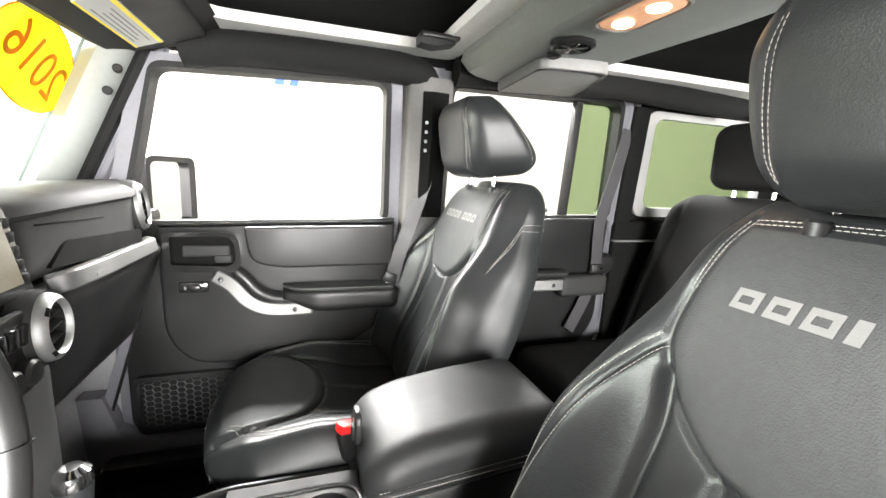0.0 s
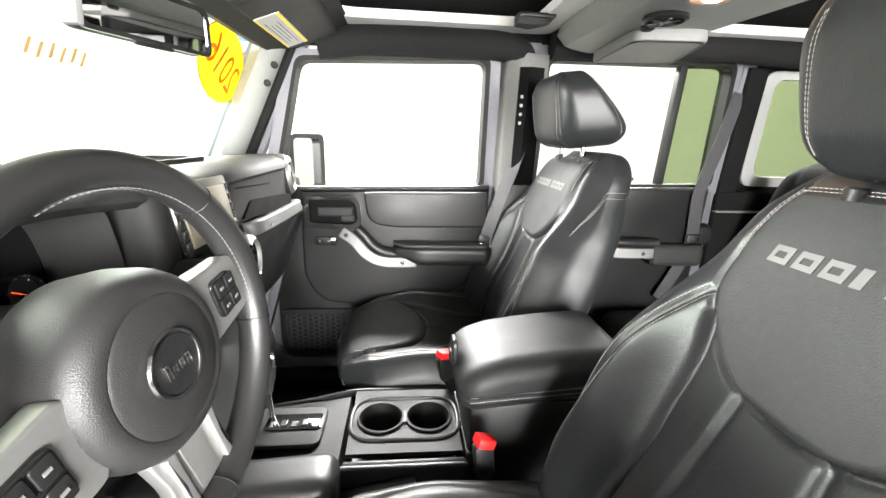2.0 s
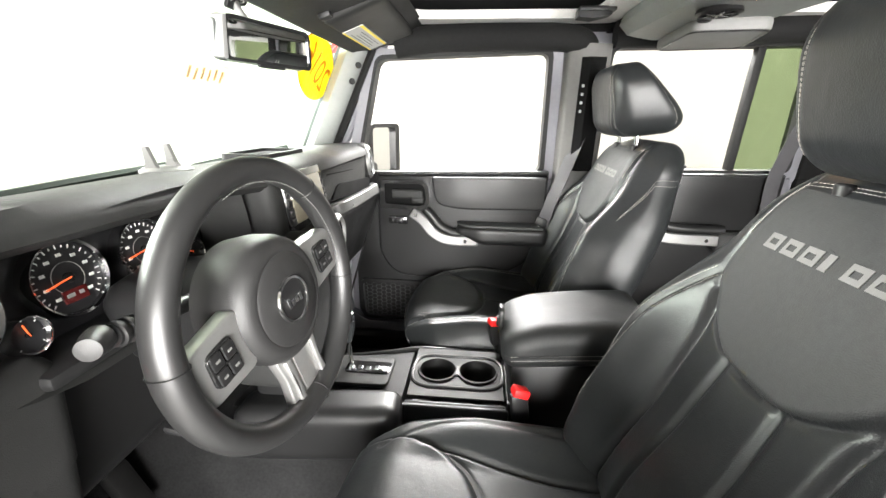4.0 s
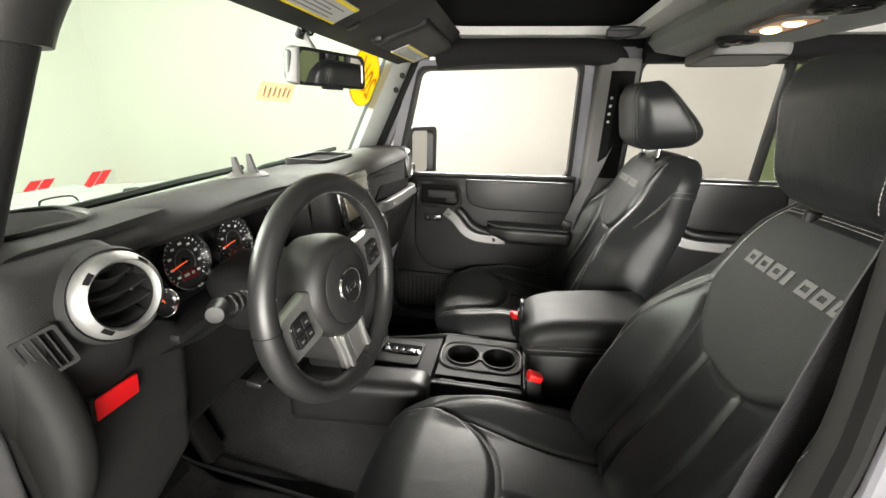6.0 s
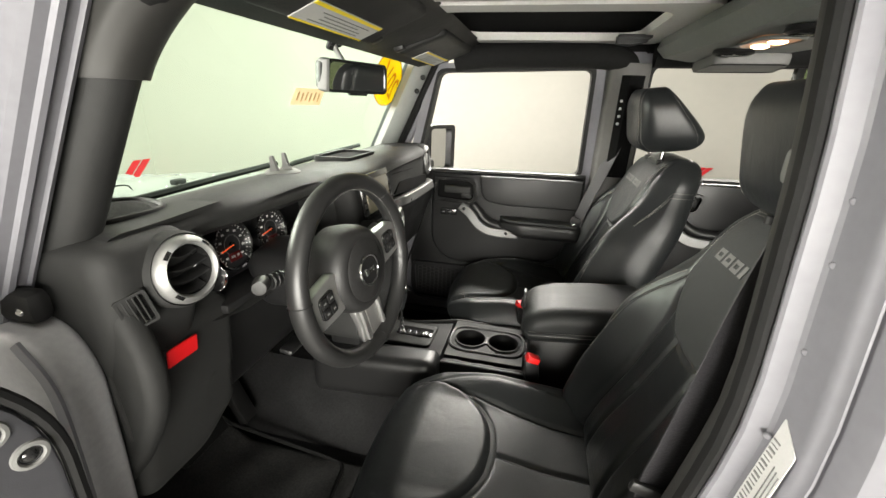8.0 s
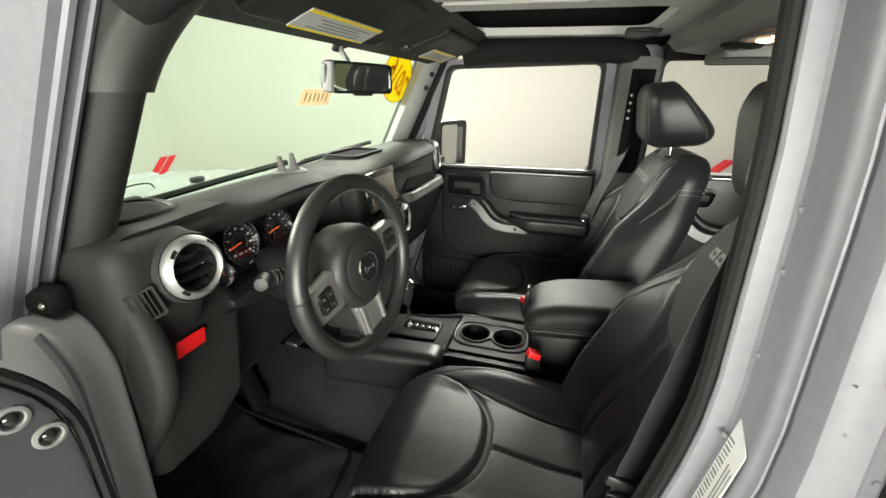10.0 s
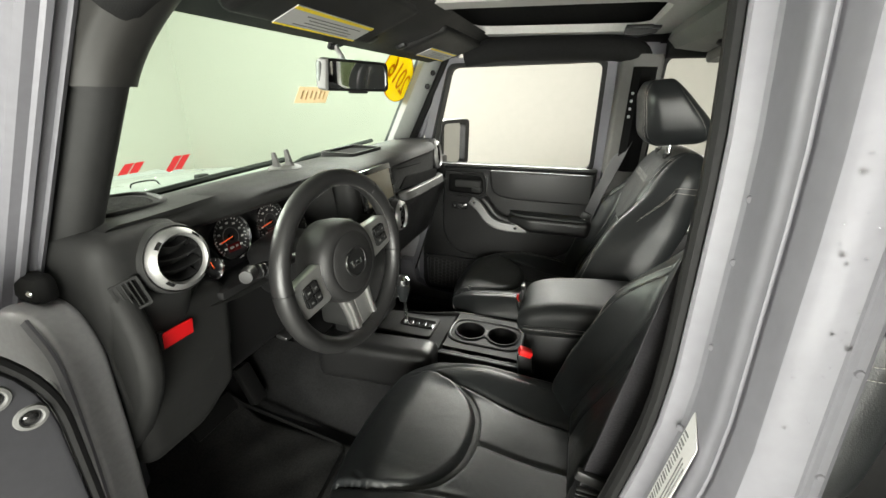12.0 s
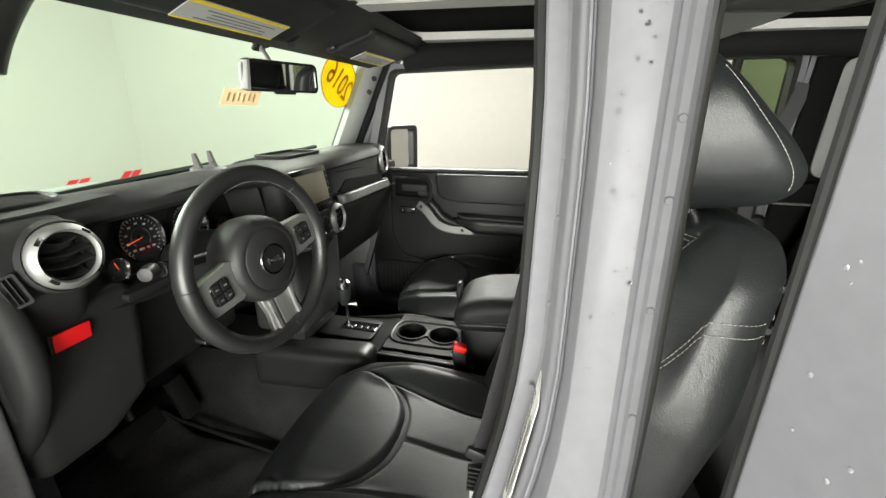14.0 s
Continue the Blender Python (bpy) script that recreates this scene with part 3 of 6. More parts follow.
# hood, cowl and what stands on it
rows = []
for x, z, w in ((-0.46, 1.240, 0.66), (-0.60, 1.246, 0.66), (-0.9, 1.234, 0.645), (-1.2, 1.216, 0.62), (-1.45, 1.192, 0.59), (-1.58, 1.14, 0.57), (-1.60, 1.0, 0.56)):
    rows.append([V((x, y * w, z - 0.02 * y * y - (0.05 if abs(y) > 0.97 else 0))) for y in (-1, -0.96, -0.85, -0.6, -0.3, 0, 0.3, 0.6, 0.85, 0.96, 1)])
hood = part("hood", loft(rows, closed=False), HOODPAINT, car, "wet silver-grey hood")
part("cowl", box((-0.50, 0, 1.235), (0.16, 1.34, 0.05), 0.01), PLASTIC, car, "black plastic cowl")
for y in (0.0,):
    part("hood_handle", tube(spline([(-1.12, y, 1.217), (-1.115, y + 0.01, 1.236), (-1.09, y + 0.07, 1.239), (-1.08, y + 0.085, 1.219)], 5), 0.0028, 8), RUBBER, hood)
for y, x in ((0.2, -1.0), (-0.12, -0.93)):
    part("washer_nozzle", box((x, y, 1.236), (0.03, 0.05, 0.02), 0.006), RUBBER, hood)
for y in (-0.55, 0.02):
    part("wiper", tube([on_glass(y, -0.06, 0.045), on_glass(y + 0.10, -0.035, 0.05), on_glass(y + 0.32, -0.022, 0.045), on_glass(y + 0.55, -0.012, 0.04)], 0.008, 6), RUBBER, car)
part("front_grille", box((-1.66, 0, 0.85), (0.10, 1.15, 0.62), 0.03), HOODPAINT, car)
for s in (-1, 1):
    part("fender", box((-1.05, s * 0.78, 0.95), (1.1, 0.32, 0.06), 0.025), PLASTIC, car, "black plastic fender flare")
    part("front_side", box((-1.05, s * 0.58, 0.90), (1.10, 0.06, 0.52), 0.02), PAINT, car)
    for x in (-1.1, 1.85):
        wh = part("wheel", lathe([(0.0, -0.13), (0.36, -0.13), (0.40, -0.08), (0.40, 0.08), (0.36, 0.13), (0.22, 0.12), (0.20, 0.05), (0.0, 0.05)], (x, s * 0.78, 0.40), (0, s, 0), 40), RUBBER, car, "black off-road tyre")
        part("rim", lathe([(0.0, -0.02), (0.20, -0.02), (0.21, 0.04), (0.17, 0.04), (0.05, 0.03), (0.0, 0.035)], (x, s * (0.78 + 0.06), 0.40), (0, s, 0), 30), SILVER, wh)

# sills and hinge pillars
for s in (-1, 1):
    part("sill", prism([(-0.34, 0.50), (1.30, 0.50), (1.30, 0.655), (0.0, 0.655), (-0.20, 0.665), (-0.27, 0.70), (-0.30, 0.80), (-0.36, 0.80)], "y", s * 0.66, s * 0.76, 0.008), PAINT, car, "light grey painted door sill")
    # hinge pillar: body paint, its brightness lifted in the colour
    part("hinge_pillar", prism(rounded([(-0.62, 0.50), (-0.27, 0.60), (-0.245, 0.80), (-0.226, 1.0), (-0.222, 1.22), (-0.26, 1.285), (-0.62, 1.285)], [0.02, 0.10, 0.10, 0.10, 0.05, 0.04, 0.02]), "y", s * 0.71, s * 0.77, 0.014, 4), PAINT_LIFTED, car, "grey painted hinge pillar")
    part("sill_cover", box((0.45, s * 0.63, 0.590), (1.5, 0.07, 0.08), 0.02), PLASTIC, car)
    part("rear_quarter", box((1.80, s * 0.72, 0.98), (0.95, 0.08, 0.62), 0.02), FABRIC, car)
    out = rounded([(1.34, 1.285), (2.24, 1.285), (2.20, 1.76), (1.34, 1.76)], 0.01)
    inn = rounded([(1.435, 1.305), (2.10, 1.305), (2.08, 1.70), (1.425, 1.70)], 0.05)
    part("hardtop_side", leaned(ring_plate(out, inn, "y", s * 0.735, s * 0.765)), FABRIC, car, "black lined hardtop side")
    inn2 = rounded([(1.475, 1.340), (2.07, 1.340), (2.05, 1.675), (1.465, 1.675)], 0.045)
    part("window_rim", leaned(ring_plate(inn, inn2, "y", s * 0.725, s * 0.755)), RIMGREY, car, "light grey window rim")
    g = part("quarter_window", leaned(prism(inn2, "y", s * 0.744, s * 0.748)), TINT, car, "green-tinted fixed side window")
    g.visible_shadow = False
    part("belt_line_ledge", box((1.50, s * 0.676, 1.216), (0.36, 0.022, 0.007), 0.002), TRIMGREY, car, "thin grey ledge under the rear side window")
    pillar("c_pillar", [(1.315, s * 0.70), (1.315, s * 0.775), (1.36, s * 0.775), (1.36, s * 0.70)], 0.6, 1.74, PAINT, "grey painted pillar")
    pillar("c_pillar_trim", [(1.335, s * 0.690), (1.33, s * 0.70), (1.40, s * 0.738), (1.435, s * 0.735), (1.40, s * 0.690)], 0.6, 1.70, FABRIC, "black pillar cover")
out = rounded([(-0.72, 1.28), (0.72, 1.28), (0.66, 1.76), (-0.66, 1.76)], 0.01)
inn = rounded([(-0.60, 1.33), (0.60, 1.33), (0.56, 1.69), (-0.56, 1.69)], 0.05)
part("hardtop_back", ring_plate(out, inn, "x", 2.20, 2.24), FABRIC, car)
g = part("rear_window", prism(inn, "x", 2.218, 2.222), TINT, car, "green-tinted rear window")
g.visible_shadow = False


fl = spline([(-0.168, 0.676, 1.26), (-0.180, 0.676, 1.18), (-0.202, 0.676, 1.09), (-0.236, 0.676, 0.96), (-0.288, 0.678, 0.79), (-0.312, 0.680, 0.70), (-0.285, 0.682, 0.650), (-0.20, 0.684, 0.636), (-0.05, 0.684, 0.628), (0.25, 0.684, 0.625), (0.50, 0.684, 0.625)], 6)
part("door_opening_flange", tube(fl, 0, flat=(0.022, 0.006, (0, -1, 0.1))), PAINT, car, "grey painted flange round the door opening")
part("flange_seal", tube([p + V((0.016, 0.004, 0.012)) for p in fl], 0.006, 8), RUBBER, car, "black rubber door seal")

# ---- doors on the passenger side ----
def door_frame(th, outer, inner, seal, y=0.70, depth=0.065):
    part("frame", leaned(ring_plate(rounded(outer, 0.012), rounded(inner, 0.03), "y", y, y + depth)), PAINT, th, "grey painted window frame")
    part("seal", leaned(ring_plate(rounded(inner, 0.03), rounded(seal, 0.03), "y", y - 0.004, y + depth - 0.01)), RUBBER, th, "black rubber window seal")


fd = thing("front_door", (0.1, 0.70, 0.66), "closed passenger door with black trim and lowered window", "car door", "passenger side doors")
door_frame(fd, [(-0.275, 1.262), (0.505, 1.262), (0.495, 1.715), (-0.165, 1.690)],
           [(-0.240, 1.264), (0.468, 1.280), (0.463, 1.695), (-0.135, 1.672)],
           [(-0.222, 1.270), (0.452, 1.285), (0.448, 1.680), (-0.128, 1.658)])
part("door_shell", prism(rounded([(-0.275, 0.665), (-0.20, 0.64), (0.505, 0.64), (0.505, 1.262), (-0.275, 1.262)], [0.06, 0.02, 0.01, 0.005, 0.005]), "y", 0.70, 0.765, 0.006), PAINT, fd, "grey painted door shell")
part("lower_panel", prism(rounded([(-0.245, 0.70), (-0.22, 0.665), (0.33, 0.665), (0.34, 0.80), (0.33, 0.90), (0.33, 1.262), (-0.245, 1.262)], [0.05, 0.03, 0.05, 0.05, 0.02, 0.01, 0.01]), "y", 0.682, 0.702, 0.004), PLASTIC, fd, "black plastic lower door panel")
# upper padded panel with a rounded foot
UP = rounded([(-0.148, 1.272), (-0.146, 0.955), (-0.085, 0.872), (0.05, 0.864), (0.34, 0.888), (0.445, 0.955), (0.480, 1.10), (0.484, 1.286)], [0.006, 0.07, 0.05, 0.05, 0.08, 0.05, 0.05, 0.006])
part("upper_panel", prism(UP, "y", 0.662, 0.690, 0.012, 4), PLASTIC, fd, "black grained door panel")
part("belt_rail", prism(rounded([(-0.24, 1.225), (0.484, 1.235), (0.484, 1.292), (-0.24, 1.276)], 0.006), "y", 0.672, 0.70, 0.006), PLASTIC, fd)
part("upper_insert", prism(rounded([(0.062, 1.265), (0.075, 1.165), (0.16, 1.148), (0.474, 1.152), (0.476, 1.272)], [0.01, 0.04, 0.05, 0.01, 0.01]), "y", 0.642, 0.668, 0.007, 4), PLASTIC, fd, "rounded black upper pad")
# armrest
def arm_shape(p):
    """The armrest thins to a point at its front."""
    k = sm(-p[:, 0], 0.06, 0.165)
    return np.stack([p[:, 0], p[:, 1] + 0.020 * k, p[:, 2] * (1 - 0.55 * k) + 0.012 * k], 1)


arm = soft_block("armrest", (0.33, 0.095, 0.070), 0.022, (40, 12, 10), arm_shape, PLASTIC, fd, "black padded armrest")
arm.data.transform(pose(0.322, 0.637, 1.062))
part("armrest_pad", prism(rounded([(0.19, 0.597), (0.47, 0.591), (0.48, 0.665), (0.15, 0.665)], [0.05, 0.01, 0.005, 0.02]), "z", 1.090, 1.101, 0.004), LEATHER_MATT, fd, "soft black armrest top")
# pull handle: bent satin bar
hp = spline([(-0.012, 0.646, 1.134), (0.030, 0.636, 1.106), (0.068, 0.629, 1.064), (0.110, 0.626, 1.041), (0.165, 0.627, 1.034), (0.238, 0.633, 1.033)], 6)
hb = part("pull_handle", tube(hp, 0, flat=(0.038, 0.024, (0, -1, 0.05))), HANDLE, fd, "bent satin silver pull handle")
md = hb.modifiers.new("bevel", "BEVEL")
md.width, md.segments = 0.005, 3
for p in ((0.004, 0.628, 1.124), (0.190, 0.616, 1.034)):
    part("screw", disc(p, (0, -1, 0), 0.007, 0.006, 18, 0.001), CHROME, hb)
# black strip added behind the bar as the shadow between handle and panel
part("handle_base", tube([(p.x + 0.004, 0.655, p.z - 0.004) for p in hp], 0, flat=(0.045, 0.02, (0, -1, 0))), PLASTIC, fd)
# black swoosh behind the handle, running into the armrest
sw_ = spline([(0.030, 0.652, 1.150), (0.062, 0.648, 1.120), (0.095, 0.645, 1.082), (0.140, 0.642, 1.062), (0.200, 0.640, 1.058), (0.262, 0.640, 1.056)], 6)
part("handle_backing", tube(sw_, [0.012, 0.015] + [0.018] * (len(sw_) - 4) + [0.016, 0.013], 12), PLASTIC, fd, "black moulded grip above the handle")
# release lever in its bezel
bo = rounded([(-0.128, 1.250), (-0.128, 1.148), (0.035, 1.140), (0.056, 1.165), (0.050, 1.235), (0.030, 1.252)], [0.01, 0.012, 0.02, 0.02, 0.03, 0.02])
bi = rounded([(-0.112, 1.240), (-0.112, 1.165), (0.025, 1.158), (0.042, 1.175), (0.038, 1.225), (0.020, 1.240)], [0.006, 0.01, 0.015, 0.015, 0.025, 0.015])
bez = part("handle_bezel", ring_plate(bo, bi, "y", 0.636, 0.668), GLOSS, fd, "black plastic handle bezel")
# the panel has no hole: a black plate paints the shade behind the lever
part("handle_recess", prism(bi, "y", 0.6615, 0.668), VOID, bez)
part("release_lever", box((-0.03, 0.650, 1.200), (0.115, 0.014, 0.032), 0.006, 3), DASH, bez, "black release lever")
part("lever_hook", box((0.010, 0.648, 1.178), (0.045, 0.016, 0.022), 0.006), DASH, bez)
sw = part("switch_plate", box((-0.067, 0.659, 1.098), (0.072, 0.014, 0.030), 0.005), GLOSS, fd)
part("window_switch", box((-0.062, 0.650, 1.098), (0.026, 0.010, 0.016), 0.004), PLASTIC, sw)
part("switch_mark", box((-0.086, 0.6505, 1.098), (0.004, 0.002, 0.008), 0.0), EMBLEM, sw)
# map net
net = part("map_pocket", ring_plate(rounded([(-0.235, 0.845), (-0.225, 0.672), (0.06, 0.672), (0.06, 0.845)], 0.03), rounded([(-0.222, 0.832), (-0.212, 0.684), (0.05, 0.684), (0.05, 0.832)], 0.025), "y", 0.664, 0.684), PLASTIC, fd)
bm = bmesh.new()
for i in range(14):
    for j in range(9):
        cx, cz = -0.213 + i * 0.0195, 0.690 + j * 0.0165 + (0.008 if i % 2 else 0)
        if cx > 0.045 or cz > 0.828:
            continue
        hx = [(cx + 0.0118 * math.cos(a * math.pi / 3), 0.668, cz + 0.0095 * math.sin(a * math.pi / 3)) for a in range(6)]
        add_tube(bm, hx, 0.0009, 4, closed=True)
part("net", bm, NETGREY, net, "black mesh net")

rd = thing("rear_door", (0.95, 0.70, 0.66), "closed rear passenger door with lowered window", "car door", "passenger side doors")
door_frame(rd, [(0.600, 1.285), (1.325, 1.285), (1.310, 1.745), (0.605, 1.735)],
           [(0.635, 1.290), (1.305, 1.300), (1.290, 1.715), (0.640, 1.705)],
           [(0.650, 1.300), (1.290, 1.310), (1.275, 1.700), (0.655, 1.692)])
part("door_shell", prism(rounded([(0.600, 0.64), (1.18, 0.64), (1.325, 0.85), (1.325, 1.285), (0.600, 1.285)], [0.02, 0.08, 0.05, 0.005, 0.005]), "y", 0.70, 0.765, 0.006), PAINT, rd)
part("door_panel", prism(rounded([(0.62, 0.70), (1.10, 0.70), (1.27, 0.90), (1.285, 1.300), (0.62, 1.290)], [0.03, 0.08, 0.05, 0.006, 0.006]), "y", 0.672, 0.702, 0.008), PLASTIC, rd, "black grained door panel")
part("window_divider", leaned(box((1.115, 0.725, 1.50), (0.026, 0.03, 0.41), 0.004)), RUBBER, rd)
g = part("fixed_pane", leaned(prism(rounded([(1.13, 1.305), (1.288, 1.308), (1.275, 1.70), (1.125, 1.70)], 0.02), "y", 0.735, 0.739)), TINT, rd, "green-tinted fixed pane")
g.visible_shadow = False
a2 = soft_block("armrest", (0.20, 0.06, 0.08), 0.02, (24, 8, 8), None, DASH, rd)
a2.data.transform(pose(1.175, 0.65, 1.06))
hp2 = spline([(0.800, 0.642, 1.150), (0.840, 0.634, 1.108), (0.885, 0.630, 1.080), (0.950, 0.628, 1.071), (1.082, 0.632, 1.068)], 6)
hb = part("pull_handle", tube(hp2, 0, flat=(0.040, 0.022, (0, -1, 0.05))), HANDLE, rd, "bent satin silver pull handle")
md = hb.modifiers.new("bevel", "BEVEL")
md.width, md.segments = 0.005, 3
part("handle_backing", tube([p + V((0.02, 0.014, 0.034)) for p in hp2], 0.018, 12), PLASTIC, rd, "black moulded grip above the handle")
for p in ((0.812, 0.629, 1.138), (1.040, 0.617, 1.069)):
    part("screw", disc(p, (0, -1, 0), 0.007, 0.006, 18, 0.001), CHROME, hb)
part("handle_bezel", ring_plate(rounded([(0.79, 1.270), (0.79, 1.175), (0.905, 1.175), (0.925, 1.250)], 0.02), rounded([(0.802, 1.258), (0.802, 1.188), (0.895, 1.188), (0.911, 1.243)], 0.016), "y", 0.650, 0.675), PLASTIC, rd)
# black plate for the shade in the bezel, as on the front door
part("handle_recess", prism(rounded([(0.802, 1.258), (0.802, 1.188), (0.895, 1.188), (0.911, 1.243)], 0.016), "y", 0.669, 0.674), VOID, rd)
part("release_lever", box((0.85, 0.662, 1.220), (0.09, 0.012, 0.03), 0.005), PLASTIC, rd)

# outside mirror
om = thing("door_mirror", (-0.20, 0.80, 1.27), "black door mirror with bright glass", "mirror")
R = pose(0, 0, 0, 0, 0, -22)
MM = pose(-0.205, 0.920, 1.335) @ R
hs = soft_block("housing", (0.08, 0.212, 0.225), 0.03, (12, 20, 20), None, PLASTIC, om, "black plastic housing")
hs.data.transform(MM @ Matrix.Translation((-0.02, 0, 0)))
part("bezel", ring_plate(rounded([(-0.104, -0.110), (0.106, -0.110), (0.106, 0.110), (-0.104, 0.110)], 0.03), rounded([(-0.088, -0.096), (0.076, -0.096), (0.076, 0.094), (-0.088, 0.094)], 0.022), "x", -0.02, 0.045), PLASTIC, om, m=MM)
part("glass", prism(rounded([(-0.088, -0.096), (0.076, -0.096), (0.076, 0.094), (-0.088, 0.094)], 0.022), "x", 0.024, 0.028), MIRROR, om, "mirror glass", m=MM)
part("arm", box((-0.215, 0.80, 1.27), (0.06, 0.10, 0.05), 0.015), PLASTIC, om)

# ---- open doors on the driver's side ----
rod = thing("open_rear_door", (0.60, -0.87, 0.66), "open rear door with wet grey paint", "car door")
D = pose(0.612, -0.862, 0, 0, 0, -68)
part("door_shell", prism(rounded([(0.0, 0.66), (0.62, 0.66), (0.72, 0.85), (0.72, 1.27), (0.0, 1.27)], [0.02, 0.08, 0.05, 0.01, 0.01]), "y", -0.02, 0.035, 0.008), PAINT, rod, "wet grey painted door skin", m=D)
part("frame", ring_plate(rounded([(0.0, 1.272), (0.72, 1.272), (0.66, 1.74), (0.0, 1.74)], 0.01), rounded([(0.10, 1.30), (0.68, 1.30), (0.62, 1.70), (0.10, 1.70)], 0.03), "y", -0.015, 0.03), PAINT, rod, m=D)
part("door_panel", prism(rounded([(0.03, 0.70), (0.60, 0.70), (0.69, 0.88), (0.69, 1.26), (0.03, 1.26)], 0.03), "y", 0.036, 0.06, 0.006), DASH, rod, m=D)

# thin black strip down the near edge of the door
part("edge_seal", tube([D @ V((-0.002, -0.016, z)) for z in (0.70, 1.0, 1.27, 1.5, 1.73)], 0.0022, 8), RUBBER, rod, "thin black strip along the door edge")
rng = random.Random(23)
bm = bmesh.new()
for k in range(130):
    rr = rng.uniform(0.0005, 0.0013)
    m = D @ Matrix.Translation((rng.uniform(0.008, 0.095), -0.0152, rng.uniform(1.29, 1.70))) @ Matrix.Diagonal((rr, rr * 0.45, rr * rng.uniform(1.0, 1.5), 1))
    bmesh.ops.create_uvsphere(bm, u_segments=8, v_segments=6, radius=1.0, matrix=m)
tagged(part("water_drops", bm, DROPS, rod, "small water drops on the paint"), kind="stuff")

fod = thing("open_front_door", (-0.25, -0.80, 0.66), "open driver door seen at its hinged edge", "car door")
D = pose(-0.185, -0.80, 0, 0, 0, -104)
part("door_shell", prism(rounded([(0.0, 0.68), (0.85, 0.64), (0.90, 1.36), (0.06, 1.36)], [0.03, 0.02, 0.01, 0.14]), "y", -0.075, -0.01, 0.012), PAINT_LIFTED, fod, "grey painted door shell", m=D)
part("door_edge_trim", prism(rounded([(0.005, 0.70), (0.83, 0.68), (0.88, 1.25), (0.12, 1.36), (0.01, 1.25)], [0.03, 0.02, 0.01, 0.05, 0.08]), "y", -0.006, 0.02, 0.008), DOORGREY, fod, "dark grey moulded door panel", m=D)
for u, z in ((0.052, 1.245), (0.030, 1.205)):
    g = part("plug", lathe([(0.0095, -0.003), (0.0100, 0.001), (0.0115, 0.0025), (0.0150, 0.0015), (0.0165, -0.002)], D @ V((u, 0.021, z)), D.to_3x3() @ V((0, 1, 0)), 24, cap=False), TRIMGREY, fod, "grey ringed plug")
    part("bore", lathe([(0.0, 0.0035), (0.004, 0.003), (0.0075, 0.001), (0.0098, -0.003)], D @ V((u, 0.0205, z)), D.to_3x3() @ V((0, 1, 0)), 20), GLOSS, g)
seal = [D @ V((u, 0.012, z)) for u, z in rounded([(0.000, 0.70), (0.002, 1.25), (0.115, 1.368), (0.30, 1.345)], [0.01, 0.10, 0.06, 0.01], 8)]
part("door_seal", tube(seal, 0.007, 8), RUBBER, fod, "black rubber door seal")
part("pillar_flange", tube(spline([(-0.262, -0.771, 1.278), (-0.226, -0.772, 1.222), (-0.222, -0.772, 1.12), (-0.228, -0.772, 1.0), (-0.246, -0.772, 0.80), (-0.268, -0.772, 0.64)], 6), 0, flat=(0.016, 0.004, (0, -1, 0))), PAINT, car, "grey painted pillar flange")
for z, x in ((1.10, -0.245), (0.93, -0.262)):
    part("pillar_rib", box((x - 0.03, -0.7715, z), (0.07, 0.006, 0.008), 0.003, m=pose(0, 0, 0, 0, 28, 0)), PAINT_LIFTED, car)

